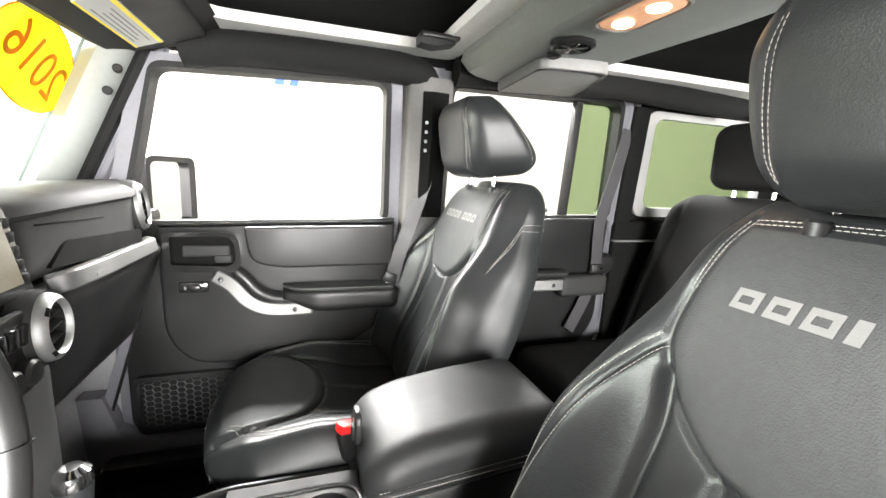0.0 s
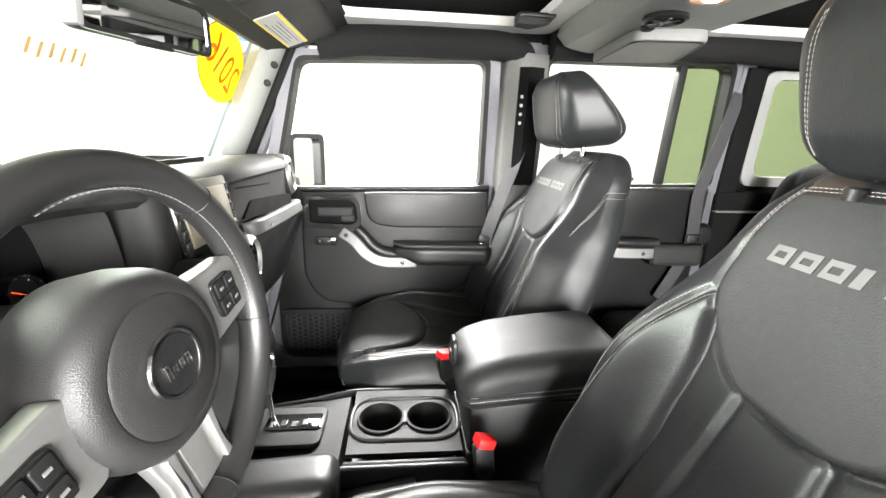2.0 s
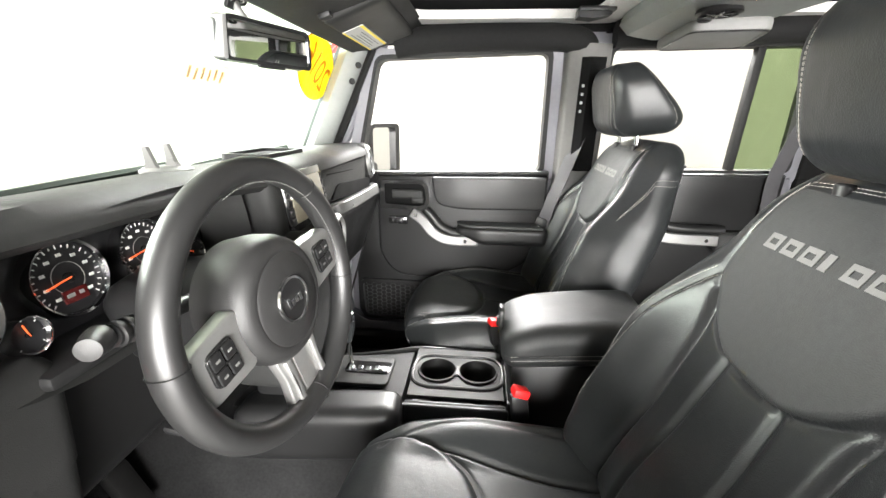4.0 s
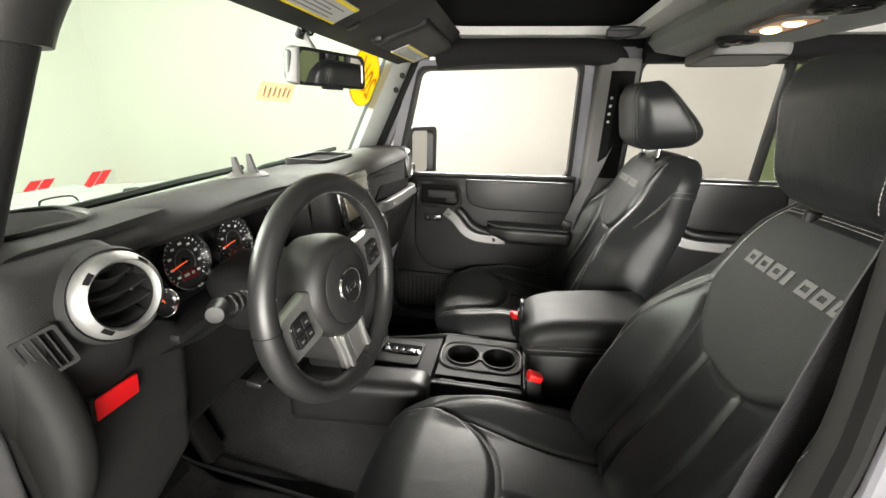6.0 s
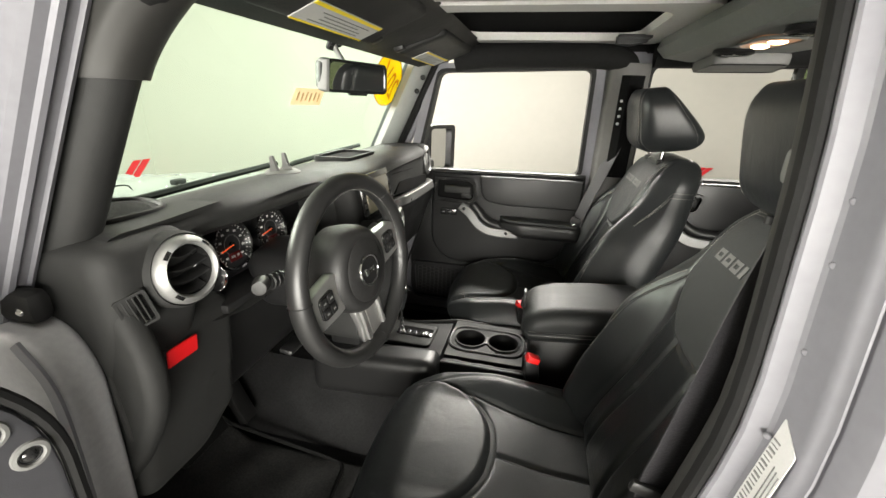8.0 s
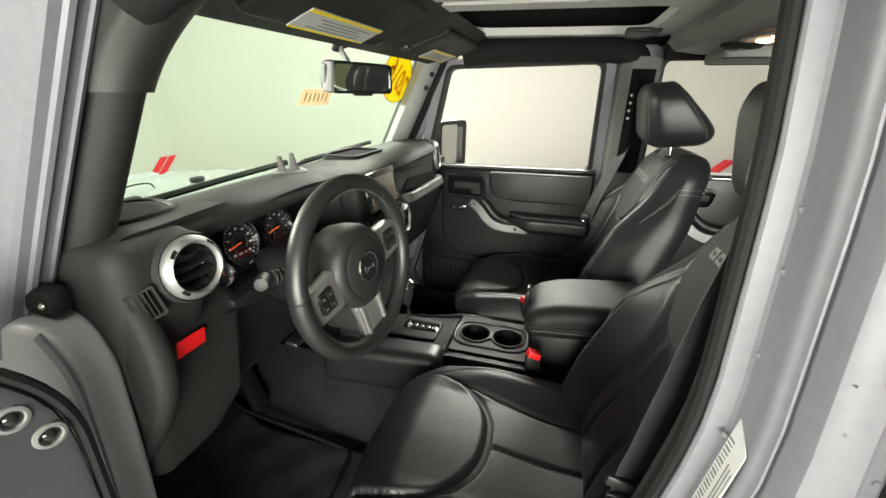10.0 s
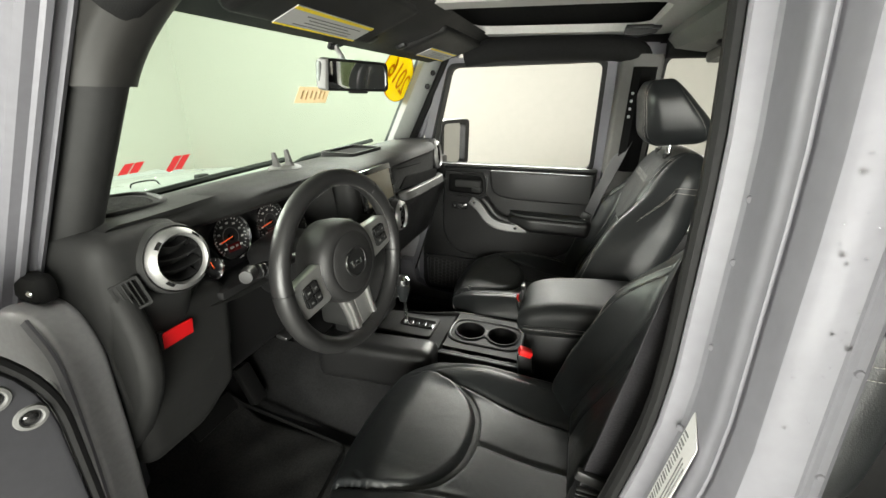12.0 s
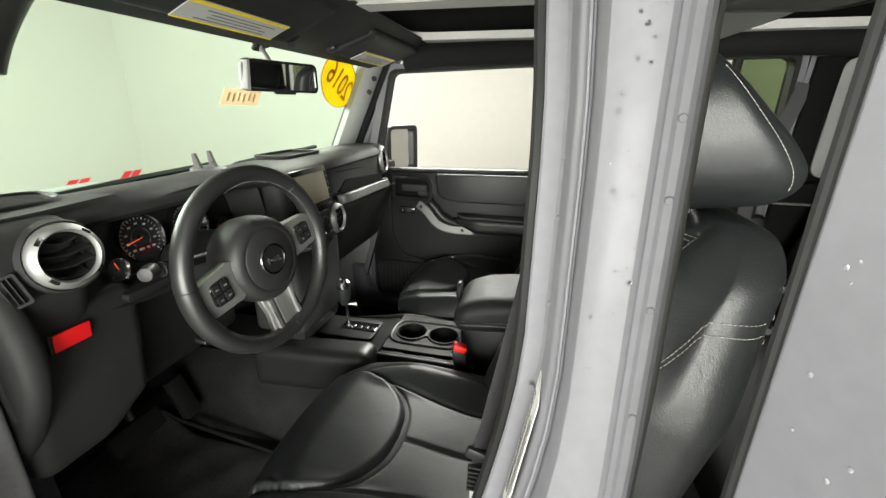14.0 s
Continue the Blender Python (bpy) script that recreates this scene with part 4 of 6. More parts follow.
# ---- front seats ----
def front_seat():
    """A leather seat about y = 0, later set to each side."""
    st = thing("front_seat", (0.28, 0, 0.58), "black leather bucket seat with pale contrast stitching", "car seat", "front seats")
    # back: a across, h up the back, d to the rear
    BX, BZ, TIL = 0.432, 0.862, radians(21.5)
    H, W, DEP = 0.605, 0.51, 0.15
    RB = 0.060
    PANEL = [(0.138, 0.582), (0.149, 0.54), (0.154, 0.48), (0.151, 0.438), (0.132, 0.400), (0.098, 0.368), (0.052, 0.345), (0.0, 0.338)]
    SEAM_B = [(0.137, 0.405), (0.126, 0.35), (0.125, 0.28), (0.124, 0.21), (0.130, 0.10), (0.140, 0.0)]
    SHOULDER = [(0.156, 0.432), (0.170, 0.408), (0.192, 0.352), (0.213, 0.270), (0.226, 0.17), (0.232, 0.03)]
    TOP = [(-0.136, 0.588), (-0.06, 0.594), (0.06, 0.594), (0.136, 0.588)]
    mirror = lambda ln: [(-a, h) for a, h in ln]
    fine = lambda ln: [(p.x, p.y) for p in spline([(a, h, 0) for a, h in ln], 8)]
    PANEL, SEAM_B, SHOULDER = map(fine, (PANEL, SEAM_B, SHOULDER))
    PLEAT = fine([(0.050, 0.340), (0.055, 0.26), (0.060, 0.15), (0.07, 0.0)])
    PH, PW = np.array([q[1] for q in PANEL][::-1]), np.array([q[0] for q in PANEL][::-1])

    def back(p):
        a, h, d = p[:, 0].copy(), p[:, 2] + H / 2, p[:, 1].copy()
        u = np.abs(a) / (W / 2)
        # outline: full at the bolsters, drawn in at the shoulders
        w = 0.93 + 0.09 * sm(h, 0.0, 0.15) - 0.10 * sm(h, 0.26, 0.44) - 0.14 * sm(h, 0.40, 0.55) - 0.10 * sm(h, 0.53, 0.605)
        front = sm(-d, -DEP * 0.2, DEP * 0.5)
        bol = 0.052 * sm(u, 0.50, 0.86) * (1 - sm(h, 0.30, 0.50)) - 0.030 * sm(u, 0.85, 1.0)
        a2 = a * w
        q = np.stack([np.abs(a2), h], 1)
        g = np.zeros(len(a))
        for ln, dep, wd in ((PANEL, 0.0050, 0.0045), (SEAM_B, 0.012, 0.007), (SHOULDER, 0.0055, 0.0045), (PLEAT, 0.006, 0.006)):
            g = np.maximum(g, dep * np.exp(-(polyline_distance(q, ln) / wd) ** 2))
        inside = sm(np.interp(h, PH, PW) - np.abs(a2), -0.002, 0.016) * sm(h, 0.338, 0.352)
        d2 = d + DEP / 2 + front * (-bol + g - 0.009 * inside + 0.012 * sm(h, 0.5, 0.585) - 0.010 * (1 - u) * sm(h, 0.02, 0.12) * (1 - sm(h, 0.12, 0.25)))
        # lower rear tapers
        d2 = d2 + (1 - front) * (-0.02 * sm(h, 0.4, 0.58))
        return np.stack([BX + h * math.sin(TIL) + d2 * math.cos(TIL), a2, BZ + h * math.cos(TIL) - d2 * math.sin(TIL) * (1 - 0.75 * sm(h, 0.42, 0.60))], 1)

    soft_block("backrest", (W, DEP, H), RB, (132, 14, 150), back, LEATHER, st, "black leather back with side bolsters")
    bk = st.children[-1]

    def surf(ln, lift=0.0012):
        """The curve ln, given in the finished outline, laid on the front of the back."""
        out = []
        for a, h in ln:
            w = 0.93 + 0.09 * sm(h, 0.0, 0.15) - 0.10 * sm(h, 0.26, 0.44) - 0.14 * sm(h, 0.40, 0.55) - 0.10 * sm(h, 0.53, 0.605)
            q = np.array([[a / w, -DEP / 2, h - H / 2]])
            q = soft_points(q, (W, DEP, H), RB)
            b = back(q)[0]
            out.append(V(b) + V((-math.cos(TIL), 0, math.sin(TIL))) * lift)
        return out

    def offset(ln, o):
        out = []
        for i, (a, h) in enumerate(ln):
            a0, h0 = ln[max(0, i - 1)]
            a1, h1 = ln[min(len(ln) - 1, i + 1)]
            t = V((a1 - a0, h1 - h0, 0)).normalized()
            out.append((a - t.y * o, h + t.x * o))
        return out
    for s in (1, -1):
        for ln, offs in ((SHOULDER, (0.007, -0.007)), (PANEL[:15], (-0.007, 0.003))):
            for o in offs:
                l2 = offset(ln, o)
                stitches("stitching", surf([(a * s, h) for a, h in l2]), THREAD, bk)
    for o in (0.0, -0.008):
        stitches("stitching", surf([(p[0], p[1] + o) for p in fine(TOP)]), THREAD, bk)
    # seam over the flank, from the crest to the rear
    for o in (-0.006, 0.006):
        for s in (1, -1):
            ln = []
            for k in range(17):
                t = k / 16
                q = soft_points(np.array([[s * W / 2, -DEP / 2 + DEP * t, 0.405 + 0.100 * min(1, t / 0.28) ** 0.6 + 0.015 * t + o - H / 2]]), (W, DEP, H), RB)
                ln.append(V(back(q)[0]) + V((0, s * 0.0014, 0)))
            stitches("stitching", ln, THREAD, bk)
    # matt centre panel, slightly proud of the leather round it
    bm = bmesh.new()
    rows = []
    hs_ = [p[1] for p in PANEL][::-1]
    ws_ = [p[0] for p in PANEL][::-1]
    for i in range(45):
        h = 0.3400 + (0.574 - 0.3400) * (i / 44) ** 1.3
        w = float(np.interp(h, hs_, ws_)) - 0.004
        rows.append(surf([(w * t / 12, h) for t in range(-12, 13)], 0.0012))
        for k in (0, -1):
            rows[-1][k] = rows[-1][k] + V((math.cos(TIL), 0, -math.sin(TIL))) * 0.0016
    add_loft(bm, rows, closed=False)
    part("centre_panel", bm, LEATHER_MATT, bk, "matt black leather centre panel", 60)
    # seam and pull across the rear of the back
    for hh, kind in ((0.528, 0), (0.517, 1), (0.506, 0), (0.556, 1)):
        ln = []
        for k in range(-22, 23):
            q = soft_points(np.array([[0.0108 * k, DEP / 2, hh - H / 2]]), (W, DEP, H), RB)
            ln.append(V(back(q)[0]) + V((math.cos(TIL), 0, 0)) * 0.0015)
        if kind:
            part("rear_seam", tube(ln, 0.004, 6), LEATHER_MATT, bk)
        else:
            stitches("stitching", ln, THREAD, bk)
    # emblem: seven pale plates in a row, plain shapes
    EW, pitch = 0.208, 0.208 / 7
    for i in range(7):
        a0, w = -EW / 2 + i * pitch, pitch * (0.80 if i != 3 else 0.36)
        bm = bmesh.new()
        outer = [(0.0, 0.0), (w, 0.0), (w + 0.002, 0.016), (0.003, 0.016)]
        inner = [(0.0062, 0.0050), (w - 0.0055, 0.0050), (w - 0.0047, 0.0110), (0.0079, 0.0110)]
        lay = lambda pts, up: [bm.verts.new(p) for p in surf([(-(a0 + u), 0.490 + h * 1.3) for u, h in pts], up + 0.0012)]
        if i == 3:
            lo, hi = lay(outer, 0.0004), lay(outer, 0.0014)
            bm.faces.new(hi)
            rings_ = (lo, hi)
        else:
            rings_ = (lay(outer, 0.0004), lay(outer, 0.0014), lay(inner, 0.0014), lay(inner, 0.0004))
        for r0, r1 in zip(rings_, rings_[1:]):
            for k in range(4):
                bm.faces.new((r0[k], r0[(k + 1) % 4], r1[(k + 1) % 4], r1[k]))
        part("emblem_plate", bm, EMBLEM, bk, "pale printed emblem mark", 20)

    # head restraint on two posts
    HX, HZ, HD, HH = 0.664, 1.526, 0.200, 0.188

    def head(p):
        a, d, h = p[:, 0].copy(), p[:, 1].copy(), p[:, 2].copy()
        a2 = a * (1 - 0.13 * sm(-h, 0.0, 0.115)) * (1 - 0.10 * sm(h, 0.02, 0.1))
        fr = sm(-d, -0.02, HD / 2)
        g = 0.005 * np.exp(-((np.abs(a) - 0.100) / 0.005) ** 2) * fr
        d2 = d + g + fr * (0.010 * (a / 0.135) ** 2)
        # rear face slopes forward to a thin top
        k = sm(h, -0.085, 0.11)
        d2 = d2 - (d2 + HD / 2) * 0.52 * k
        t = radians(-7)
        return np.stack([HX + d2 * math.cos(t) + h * math.sin(t), a2, HZ + h * math.cos(t) - d2 * math.sin(t)], 1)
    soft_block("head_restraint", (0.268, HD, HH), 0.054, (60, 34, 44), head, LEATHER, st, "black leather head restraint")
    hd = st.children[-1]
    for s in (-1, 1):
        for o in (-0.005, 0.005):
            ln = []
            for i in range(33):
                w = math.pi * (i / 32 * 1.3 - 0.15)
                h = -0.070 + 0.150 * i / 32
                q = soft_points(np.array([[s * (0.100 + o), -HD / 2, h]]), (0.268, HD, HH), 0.054)
                b = head(q)[0]
                ln.append(V(b) + V((-0.0012, 0, 0)))
            stitches("stitching", ln, THREAD, hd)
        ln = []
        for i in range(25):
            q = soft_points(np.array([[s * 0.134, HD / 2 - 0.030, -0.075 + 0.150 * i / 24]]), (0.268, HD, HH), 0.054)
            ln.append(V(head(q)[0]) + V((0, s * 0.0012, 0)))
        stitches("stitching", ln, THREAD, hd)
        part("post", tube([(0.660, s * 0.075, 1.36), (0.655, s * 0.075, 1.48)], 0.006, 12), CHROME, hd, "chrome post")
        part("post_guide", lathe([(0.010, -0.012), (0.011, 0.0), (0.009, 0.003), (0.0, 0.003)], (0.655, s * 0.075, 1.404), (0.1, 0, 1), 20), PLASTIC, bk)

    # cushion: x forward to rear, a across
    L, WC, T = 0.49, 0.515, 0.17
    NOSE = fine([(0.168, -0.235), (0.170, -0.155), (0.152, -0.098), (0.115, -0.052), (0.060, -0.022), (0.0, -0.014)])
    BOLS = fine([(0.160, -0.125), (0.150, -0.075), (0.138, -0.020), (0.126, 0.05), (0.118, 0.12), (0.115, 0.24)])
    RIM = fine([(0.150, -0.19), (0.195, -0.13), (0.206, -0.03), (0.196, 0.09), (0.180, 0.21)])
    MIDSEAM = fine([(0.0, -0.010), (0.0, 0.08), (0.0, 0.24)])
    NA, NX = np.array([q[0] for q in NOSE][::-1]), np.array([q[1] for q in NOSE][::-1])

    def seat(p):
        x, a, z = p[:, 0].copy(), p[:, 1].copy(), p[:, 2].copy()
        top = sm(z, -T * 0.2, T * 0.5)
        u = np.abs(a) / (WC / 2)
        w = 1 - 0.10 * sm(-x, 0.14, 0.23) - 0.03 * sm(x, 0.1, 0.23)
        a2 = a * w
        q = np.stack([np.abs(a2), x], 1)
        g = np.zeros(len(x))
        for ln, dep, wd in ((NOSE, 0.0055, 0.0045), (BOLS, 0.007, 0.005), (RIM, 0.003, 0.004), (MIDSEAM, 0.005, 0.0045)):
            g = np.maximum(g, dep * np.exp(-(polyline_distance(q, ln) / wd) ** 2))
        bol = 0.030 * sm(u, 0.46, 0.76) * sm(x, -0.20, -0.02) - 0.022 * sm(u, 0.82, 1.0)
        pad = sm(np.interp(np.abs(a2), NA, NX) - x, -0.002, 0.022) * (np.abs(a2) < 0.172)
        z2 = z + top * (bol - g - 0.014 * (1 - u) * sm(x, -0.05, 0.12) + 0.010 * pad)
        z2 = z2 - 0.05 * (x + 0.0) - 0.022 * sm(-x, 0.15, 0.23) * top
        x2 = x - 0.030 * (1 - u * u) * sm(-x, 0.05, 0.23) - 0.02 * (1 - top) * sm(x, -0.23, 0.0) + 0.03 * (1 - top) * sm(-x, 0.1, 0.23)
        return np.stack([0.278 + x2, a2, 0.808 + z2], 1)
    soft_block("cushion", (L, WC, T), 0.05, (124, 130, 20), seat, LEATHER, st, "black leather cushion")
    cu = st.children[-1]

    def csurf(ln, lift=0.0012):
        out = []
        for a, x in ln:
            w = 1 - 0.10 * float(sm(-x, 0.14, 0.23)) - 0.03 * float(sm(x, 0.1, 0.23))
            q = soft_points(np.array([[x, a / w, T / 2]]), (L, WC, T), 0.05)
            out.append(V(seat(q)[0]) + V((0, 0, lift)))
        return out
    for s in (1, -1):
        for o in (0.006, -0.006):
            stitches("stitching", csurf([(a * s, x) for a, x in offset(RIM, o)]), THREAD, cu)
        stitches("stitching", csurf([(a * s, x) for a, x in offset(NOSE, -0.006)]), DARKTHREAD, cu)
    # matt pad over the nose
    bm = bmesh.new()
    rows = []
    for k in range(41):
        x = -0.205 + (-0.0165 + 0.205) * (1 - (1 - k / 40) ** 1.6)
        aw = float(np.interp(x, NX[::-1], NA[::-1])) - 0.004
        rows.append(csurf([(aw * t / 14, x) for t in range(-14, 15)], 0.0010))
        for e in (0, -1):
            rows[-1][e] = rows[-1][e] - V((0, 0, 0.0014))
    add_loft(bm, rows, closed=False)
    part("nose_pad", bm, LEATHER_MATT, cu, "matt black leather pad", 60)
    # welt round the front edge
    ln = [(0.278 - 0.243 + 0.03 * (t / 10) ** 2 * 0.5 - 0.028 * (1 - (t / 10) ** 2), 0.225 * t / 10, 0.850 - 0.008 * (t / 10) ** 2) for t in range(-10, 11)]
    part("front_welt", tube(ln, 0.003, 8), LEATHER, cu)
    stitches("stitching", [(x - 0.002, y, z + 0.006) for x, y, z in ln], THREAD, cu)
    # base and runners
    part("seat_base", box((0.30, 0, 0.66), (0.36, 0.44, 0.10), 0.02), PLASTIC, st, "black seat base")
    part("side_shield", box((0.30, -0.245, 0.735), (0.38, 0.02, 0.09), 0.009), PLASTIC, st)
    for s in (-1, 1):
        part("runner", box((0.30, s * 0.19, 0.592), (0.46, 0.04, 0.045), 0.008), PLASTIC, st)
    return st


seat = front_seat()
seat.matrix_basis = Matrix.Translation((0.28, 0.425, 0.58))
seat2 = copy_thing(seat, Matrix.Translation((0.285, -0.405, 0.58)))
for ch in seat2.children:
    if ch.name.startswith("head_restraint"):
        ch.location = (0.022, 0, -0.012)
seat["label"] = "black leather passenger bucket seat with pale contrast stitching"
seat2["label"] = "black leather driver bucket seat with pale contrast stitching"

# ---- rear bench ----
rb = thing("rear_bench", (1.2, 0, 0.58), "black leather rear bench with head restraints", "car seat")


def bench_back(p):
    """Upright back with rounded shoulders, a seam inside each edge and beside the middle place."""
    x, y, z = p[:, 0], p[:, 1], p[:, 2]
    u = np.abs(y)
    g = 0.006 * np.exp(-((u - 0.16) / 0.008) ** 2) + 0.006 * np.exp(-((u - 0.52 - 0.04 * (0.3 - z)) / 0.008) ** 2)
    y2 = y * (1 + 0.06 * sm(-z, -0.30, 0.10))
    return np.stack([1.445 + x + 0.26 * z + g * (x < 0), y2, 1.085 + z - 0.035 * sm(u, 0.50, 0.60) * sm(z, 0.2, 0.33)], 1)


soft_block("backrest", (0.12, 1.19, 0.64), 0.045, (8, 120, 40), bench_back, PADDED, rb)
soft_block("cushion", (0.48, 1.24, 0.18), 0.05, (20, 50, 10), lambda p: p + np.array([1.14, 0, 0.78]), PADDED, rb)
for y in (-0.335, 0.335):
    h = soft_block("head_restraint", (0.11, 0.265, 0.205), 0.050, (12, 26, 20), lambda p, y=y: p + np.array([1.520, y, 1.528]), PADDED, rb)
    for s in (-1, 1):
        part("post", tube([(1.52, y + s * 0.06, 1.37), (1.525, y + s * 0.06, 1.45)], 0.006, 8), CHROME, h)

# ---- centre console ----
cc = thing("centre_console", (0.2, 0.03, 0.56), "black plastic centre console with padded armrest and cup holders", "console")
CY = 0.035
part("front_body", loft([[(x, CY + s * w, z) for s, z in ((-1, 0.57), (-1, zt - 0.02), (-0.9, zt), (0.9, zt), (1, zt - 0.02), (1, 0.57))]
                         for x, w, zt in ((-0.34, 0.11, 0.80), (-0.20, 0.12, 0.815), (0.02, 0.125, 0.838), (0.075, 0.120, 0.850), (0.092, 0.116, 0.795), (0.308, 0.112, 0.795), (0.318, 0.112, 0.862), (0.36, 0.11, 0.862))]), PLASTIC, cc, "black plastic console body", 25)
part("rear_body", box((0.475, CY, 0.77), (0.31, 0.195, 0.40), 0.012), PLASTIC, cc)
for s in (-1, 1):
    part("cup_wall", box((0.20, CY + s * 0.108, 0.825), (0.23, 0.012, 0.07), 0.005), PLASTIC, cc)
# cup holder plate with two wells
CUPS = [(0.150, CY + 0.005), (0.250, CY + 0.005)]
rim = rounded([(0.088, CY - 0.062), (0.312, CY - 0.062), (0.312, CY + 0.072), (0.088, CY + 0.072)], 0.055, 8)
bm = bmesh.new()
for k, (x, y) in enumerate(CUPS):
    # a square plate with a round hole for each well
    sq = []
    for c_, s_ in [(math.cos(2 * math.pi * a / 32), math.sin(2 * math.pi * a / 32)) for a in range(32)]:
        f = 1 / max(abs(c_), abs(s_))
        sq.append((x + 0.050 * c_ * f * (1.22 if c_ * (1 if k else -1) > 0.01 else 1.0), y + 0.100 * s_ * f))
    hole = [(x + 0.0425 * math.cos(2 * math.pi * a / 32), y + 0.0425 * math.sin(2 * math.pi * a / 32)) for a in range(32)]
    lo = [[bm.verts.new((u, v, z)) for u, v in pts] for pts, z in ((sq, 0.856), (sq, 0.866), (hole, 0.866), (hole, 0.856))]
    for a_, b_ in zip(lo, lo[1:]):
        for i in range(32):
            bm.faces.new((a_[i], a_[(i + 1) % 32], b_[(i + 1) % 32], b_[i]))
part("cup_tray", bm, RUBBER, cc)
part("cup_tray_rim", tube([(x, y, 0.866) for x, y in rim], 0.005, 8, closed=True), PLASTIC, cc)
for x, y in CUPS:
    part("cup_holder", lathe([(0.0, -0.072), (0.030, -0.072), (0.036, -0.066), (0.0400, -0.055), (0.0420, 0.0), (0.045, 0.004), (0.049, 0.003), (0.050, -0.001)], (x, y, 0.868), (0, 0, 1), 36, cap=False), RUBBER, cc, "deep round cup holder")
part("cup_bridge", box((0.200, CY + 0.005, 0.866), (0.014, 0.040, 0.010), 0.003), PLASTIC, cc)


def lid(p):
    x, y, z = p[:, 0], p[:, 1], p[:, 2]
    u = x / 0.155
    g = 0.004 * np.exp(-((z + 0.012) / 0.004) ** 2)
    side = sm(np.abs(y), 0.08, 0.115)
    z2 = z + (z > 0) * 0.008 * (1 - u * u) + 0.017 * u - 0.010 * sm(-u, 0.5, 1.0) * (z > 0)
    y2 = y * (1 - 0.03 * (1 - u)) * (1 - g * 8)
    return np.stack([0.462 + x, CY + y2, 1.010 + z2], 1)


arm = soft_block("armrest", (0.33, 0.235, 0.096), 0.040, (60, 46, 24), lid, LIDLEATHER, cc, "black leather armrest lid")
for s in (-1, 1):
    for o in (0.0, 0.010):
        stitches("stitching", [(0.462 + 0.155 * t / 12, CY + s * 0.1165 * (1 - 0.03 * (1 - t / 12)), 0.998 + 0.015 * t / 12 + o - 0.005) for t in range(-11, 12)], THREAD, arm)
part("latch", prism(rounded([(-0.022, 1.0), (0.022, 1.0), (0.022, 1.058), (-0.022, 1.058)], 0.018), "x", 0.294, 0.304, 0.003), PLASTIC, arm, m=Matrix.Translation((0, CY, 0)))
part("latch_button", box((0.293, CY, 1.018), (0.008, 0.018, 0.024), 0.004), RUBBER, arm)
for s in (-1, 1):
    part("console_side", prism(rounded([(-0.20, 0.60), (0.32, 0.60), (0.32, 0.862), (0.085, 0.862), (-0.02, 0.838), (-0.20, 0.812)], [0.01, 0.01, 0.012, 0.02, 0.03, 0.02]), "y", CY + s * 0.114, CY + s * 0.127, 0.005, 3), PLASTIC, cc, "smooth black console side")
soft_block("console_flank", (0.36, 0.10, 0.135), 0.030, (30, 12, 14), lambda p: np.stack([-0.095 + p[:, 0], CY - 0.155 + p[:, 1] + 0.03 * p[:, 0], 0.818 + p[:, 2] + 0.05 * p[:, 0]], 1), PLASTIC, cc, "smooth black side of the console")
# gear levers
gp = part("shift_plate", prism(rounded([(-0.135, -0.055), (0.06, -0.055), (0.06, 0.065), (-0.135, 0.065)], 0.02), "z", 0.838, 0.850, 0.004), DASH, cc, m=Matrix.Translation((-0.03, CY + 0.01, 0)))
part("shift_gate", prism(rounded([(-0.08, -0.028), (0.035, -0.028), (0.035, 0.022), (-0.08, 0.022)], 0.01), "z", 0.850, 0.853, 0.001), GLOSS, gp, m=Matrix.Translation((-0.01, CY + 0.025, 0)))
for k in range(5):
    part("gate_mark", box((-0.075 + k * 0.022, CY + 0.012 + 0.004 * (k % 2), 0.8545), (0.010, 0.016, 0.002), 0.0), CHROME, gp)
gl = part("gear_lever", tube([(-0.082, CY + 0.035, 0.84), (-0.084, CY + 0.03, 0.92), (-0.085, CY + 0.025, 0.945)], [0.006, 0.006, 0.007], 12), CHROME, cc, "chrome gear lever")
part("knob", lathe([(0.0, -0.03), (0.012, -0.03), (0.020, 0.0), (0.023, 0.03), (0.021, 0.048), (0.012, 0.055), (0.0, 0.056)], (-0.085, CY + 0.022, 0.955), (0, 0, 1), 24), LEATHER, gl, "black knob")
part("knob_cap", lathe([(0.0222, 0.026), (0.0232, 0.032), (0.0215, 0.050), (0.012, 0.058), (0.0, 0.059)], (-0.085, CY + 0.022, 0.955), (0, 0, 1), 24), CHROME, gl)
part("handbrake", tube(spline([(0.06, CY - 0.135, 0.80), (0.12, CY - 0.135, 0.815), (0.22, CY - 0.135, 0.835)], 5), 0.013, 12), LEATHER, cc, "black hand brake lever")

# belt buckles
def buckle(base, tip, y_label):
    b = thing("belt_buckle", base, y_label, "seat belt buckle", "belt buckles")
    d = (V(tip) - V(base)).normalized()
    q = d.to_track_quat("Z", "X").to_matrix().to_4x4()
    part("stalk", tube([base, tip], 0.010, 8), RUBBER, b)
    part("housing", box((0, 0, 0), (0.036, 0.020, 0.065), 0.006), PLASTIC, b, m=Matrix.Translation(V(tip)) @ q)
    part("button", box((0.004, 0, 0.034), (0.034, 0.026, 0.018), 0.004, m=pose(0, 0, 0, 0, 28, 0)), RED, b, "red release button", m=Matrix.Translation(V(tip)) @ q)
    return b


buckle((0.36, -0.128, 0.72), (0.335, -0.135, 0.915), "black belt buckle with red button beside the driver seat")
buckle((0.34, 0.165, 0.72), (0.295, 0.140, 0.925), "black belt buckle with red button beside the passenger seat")


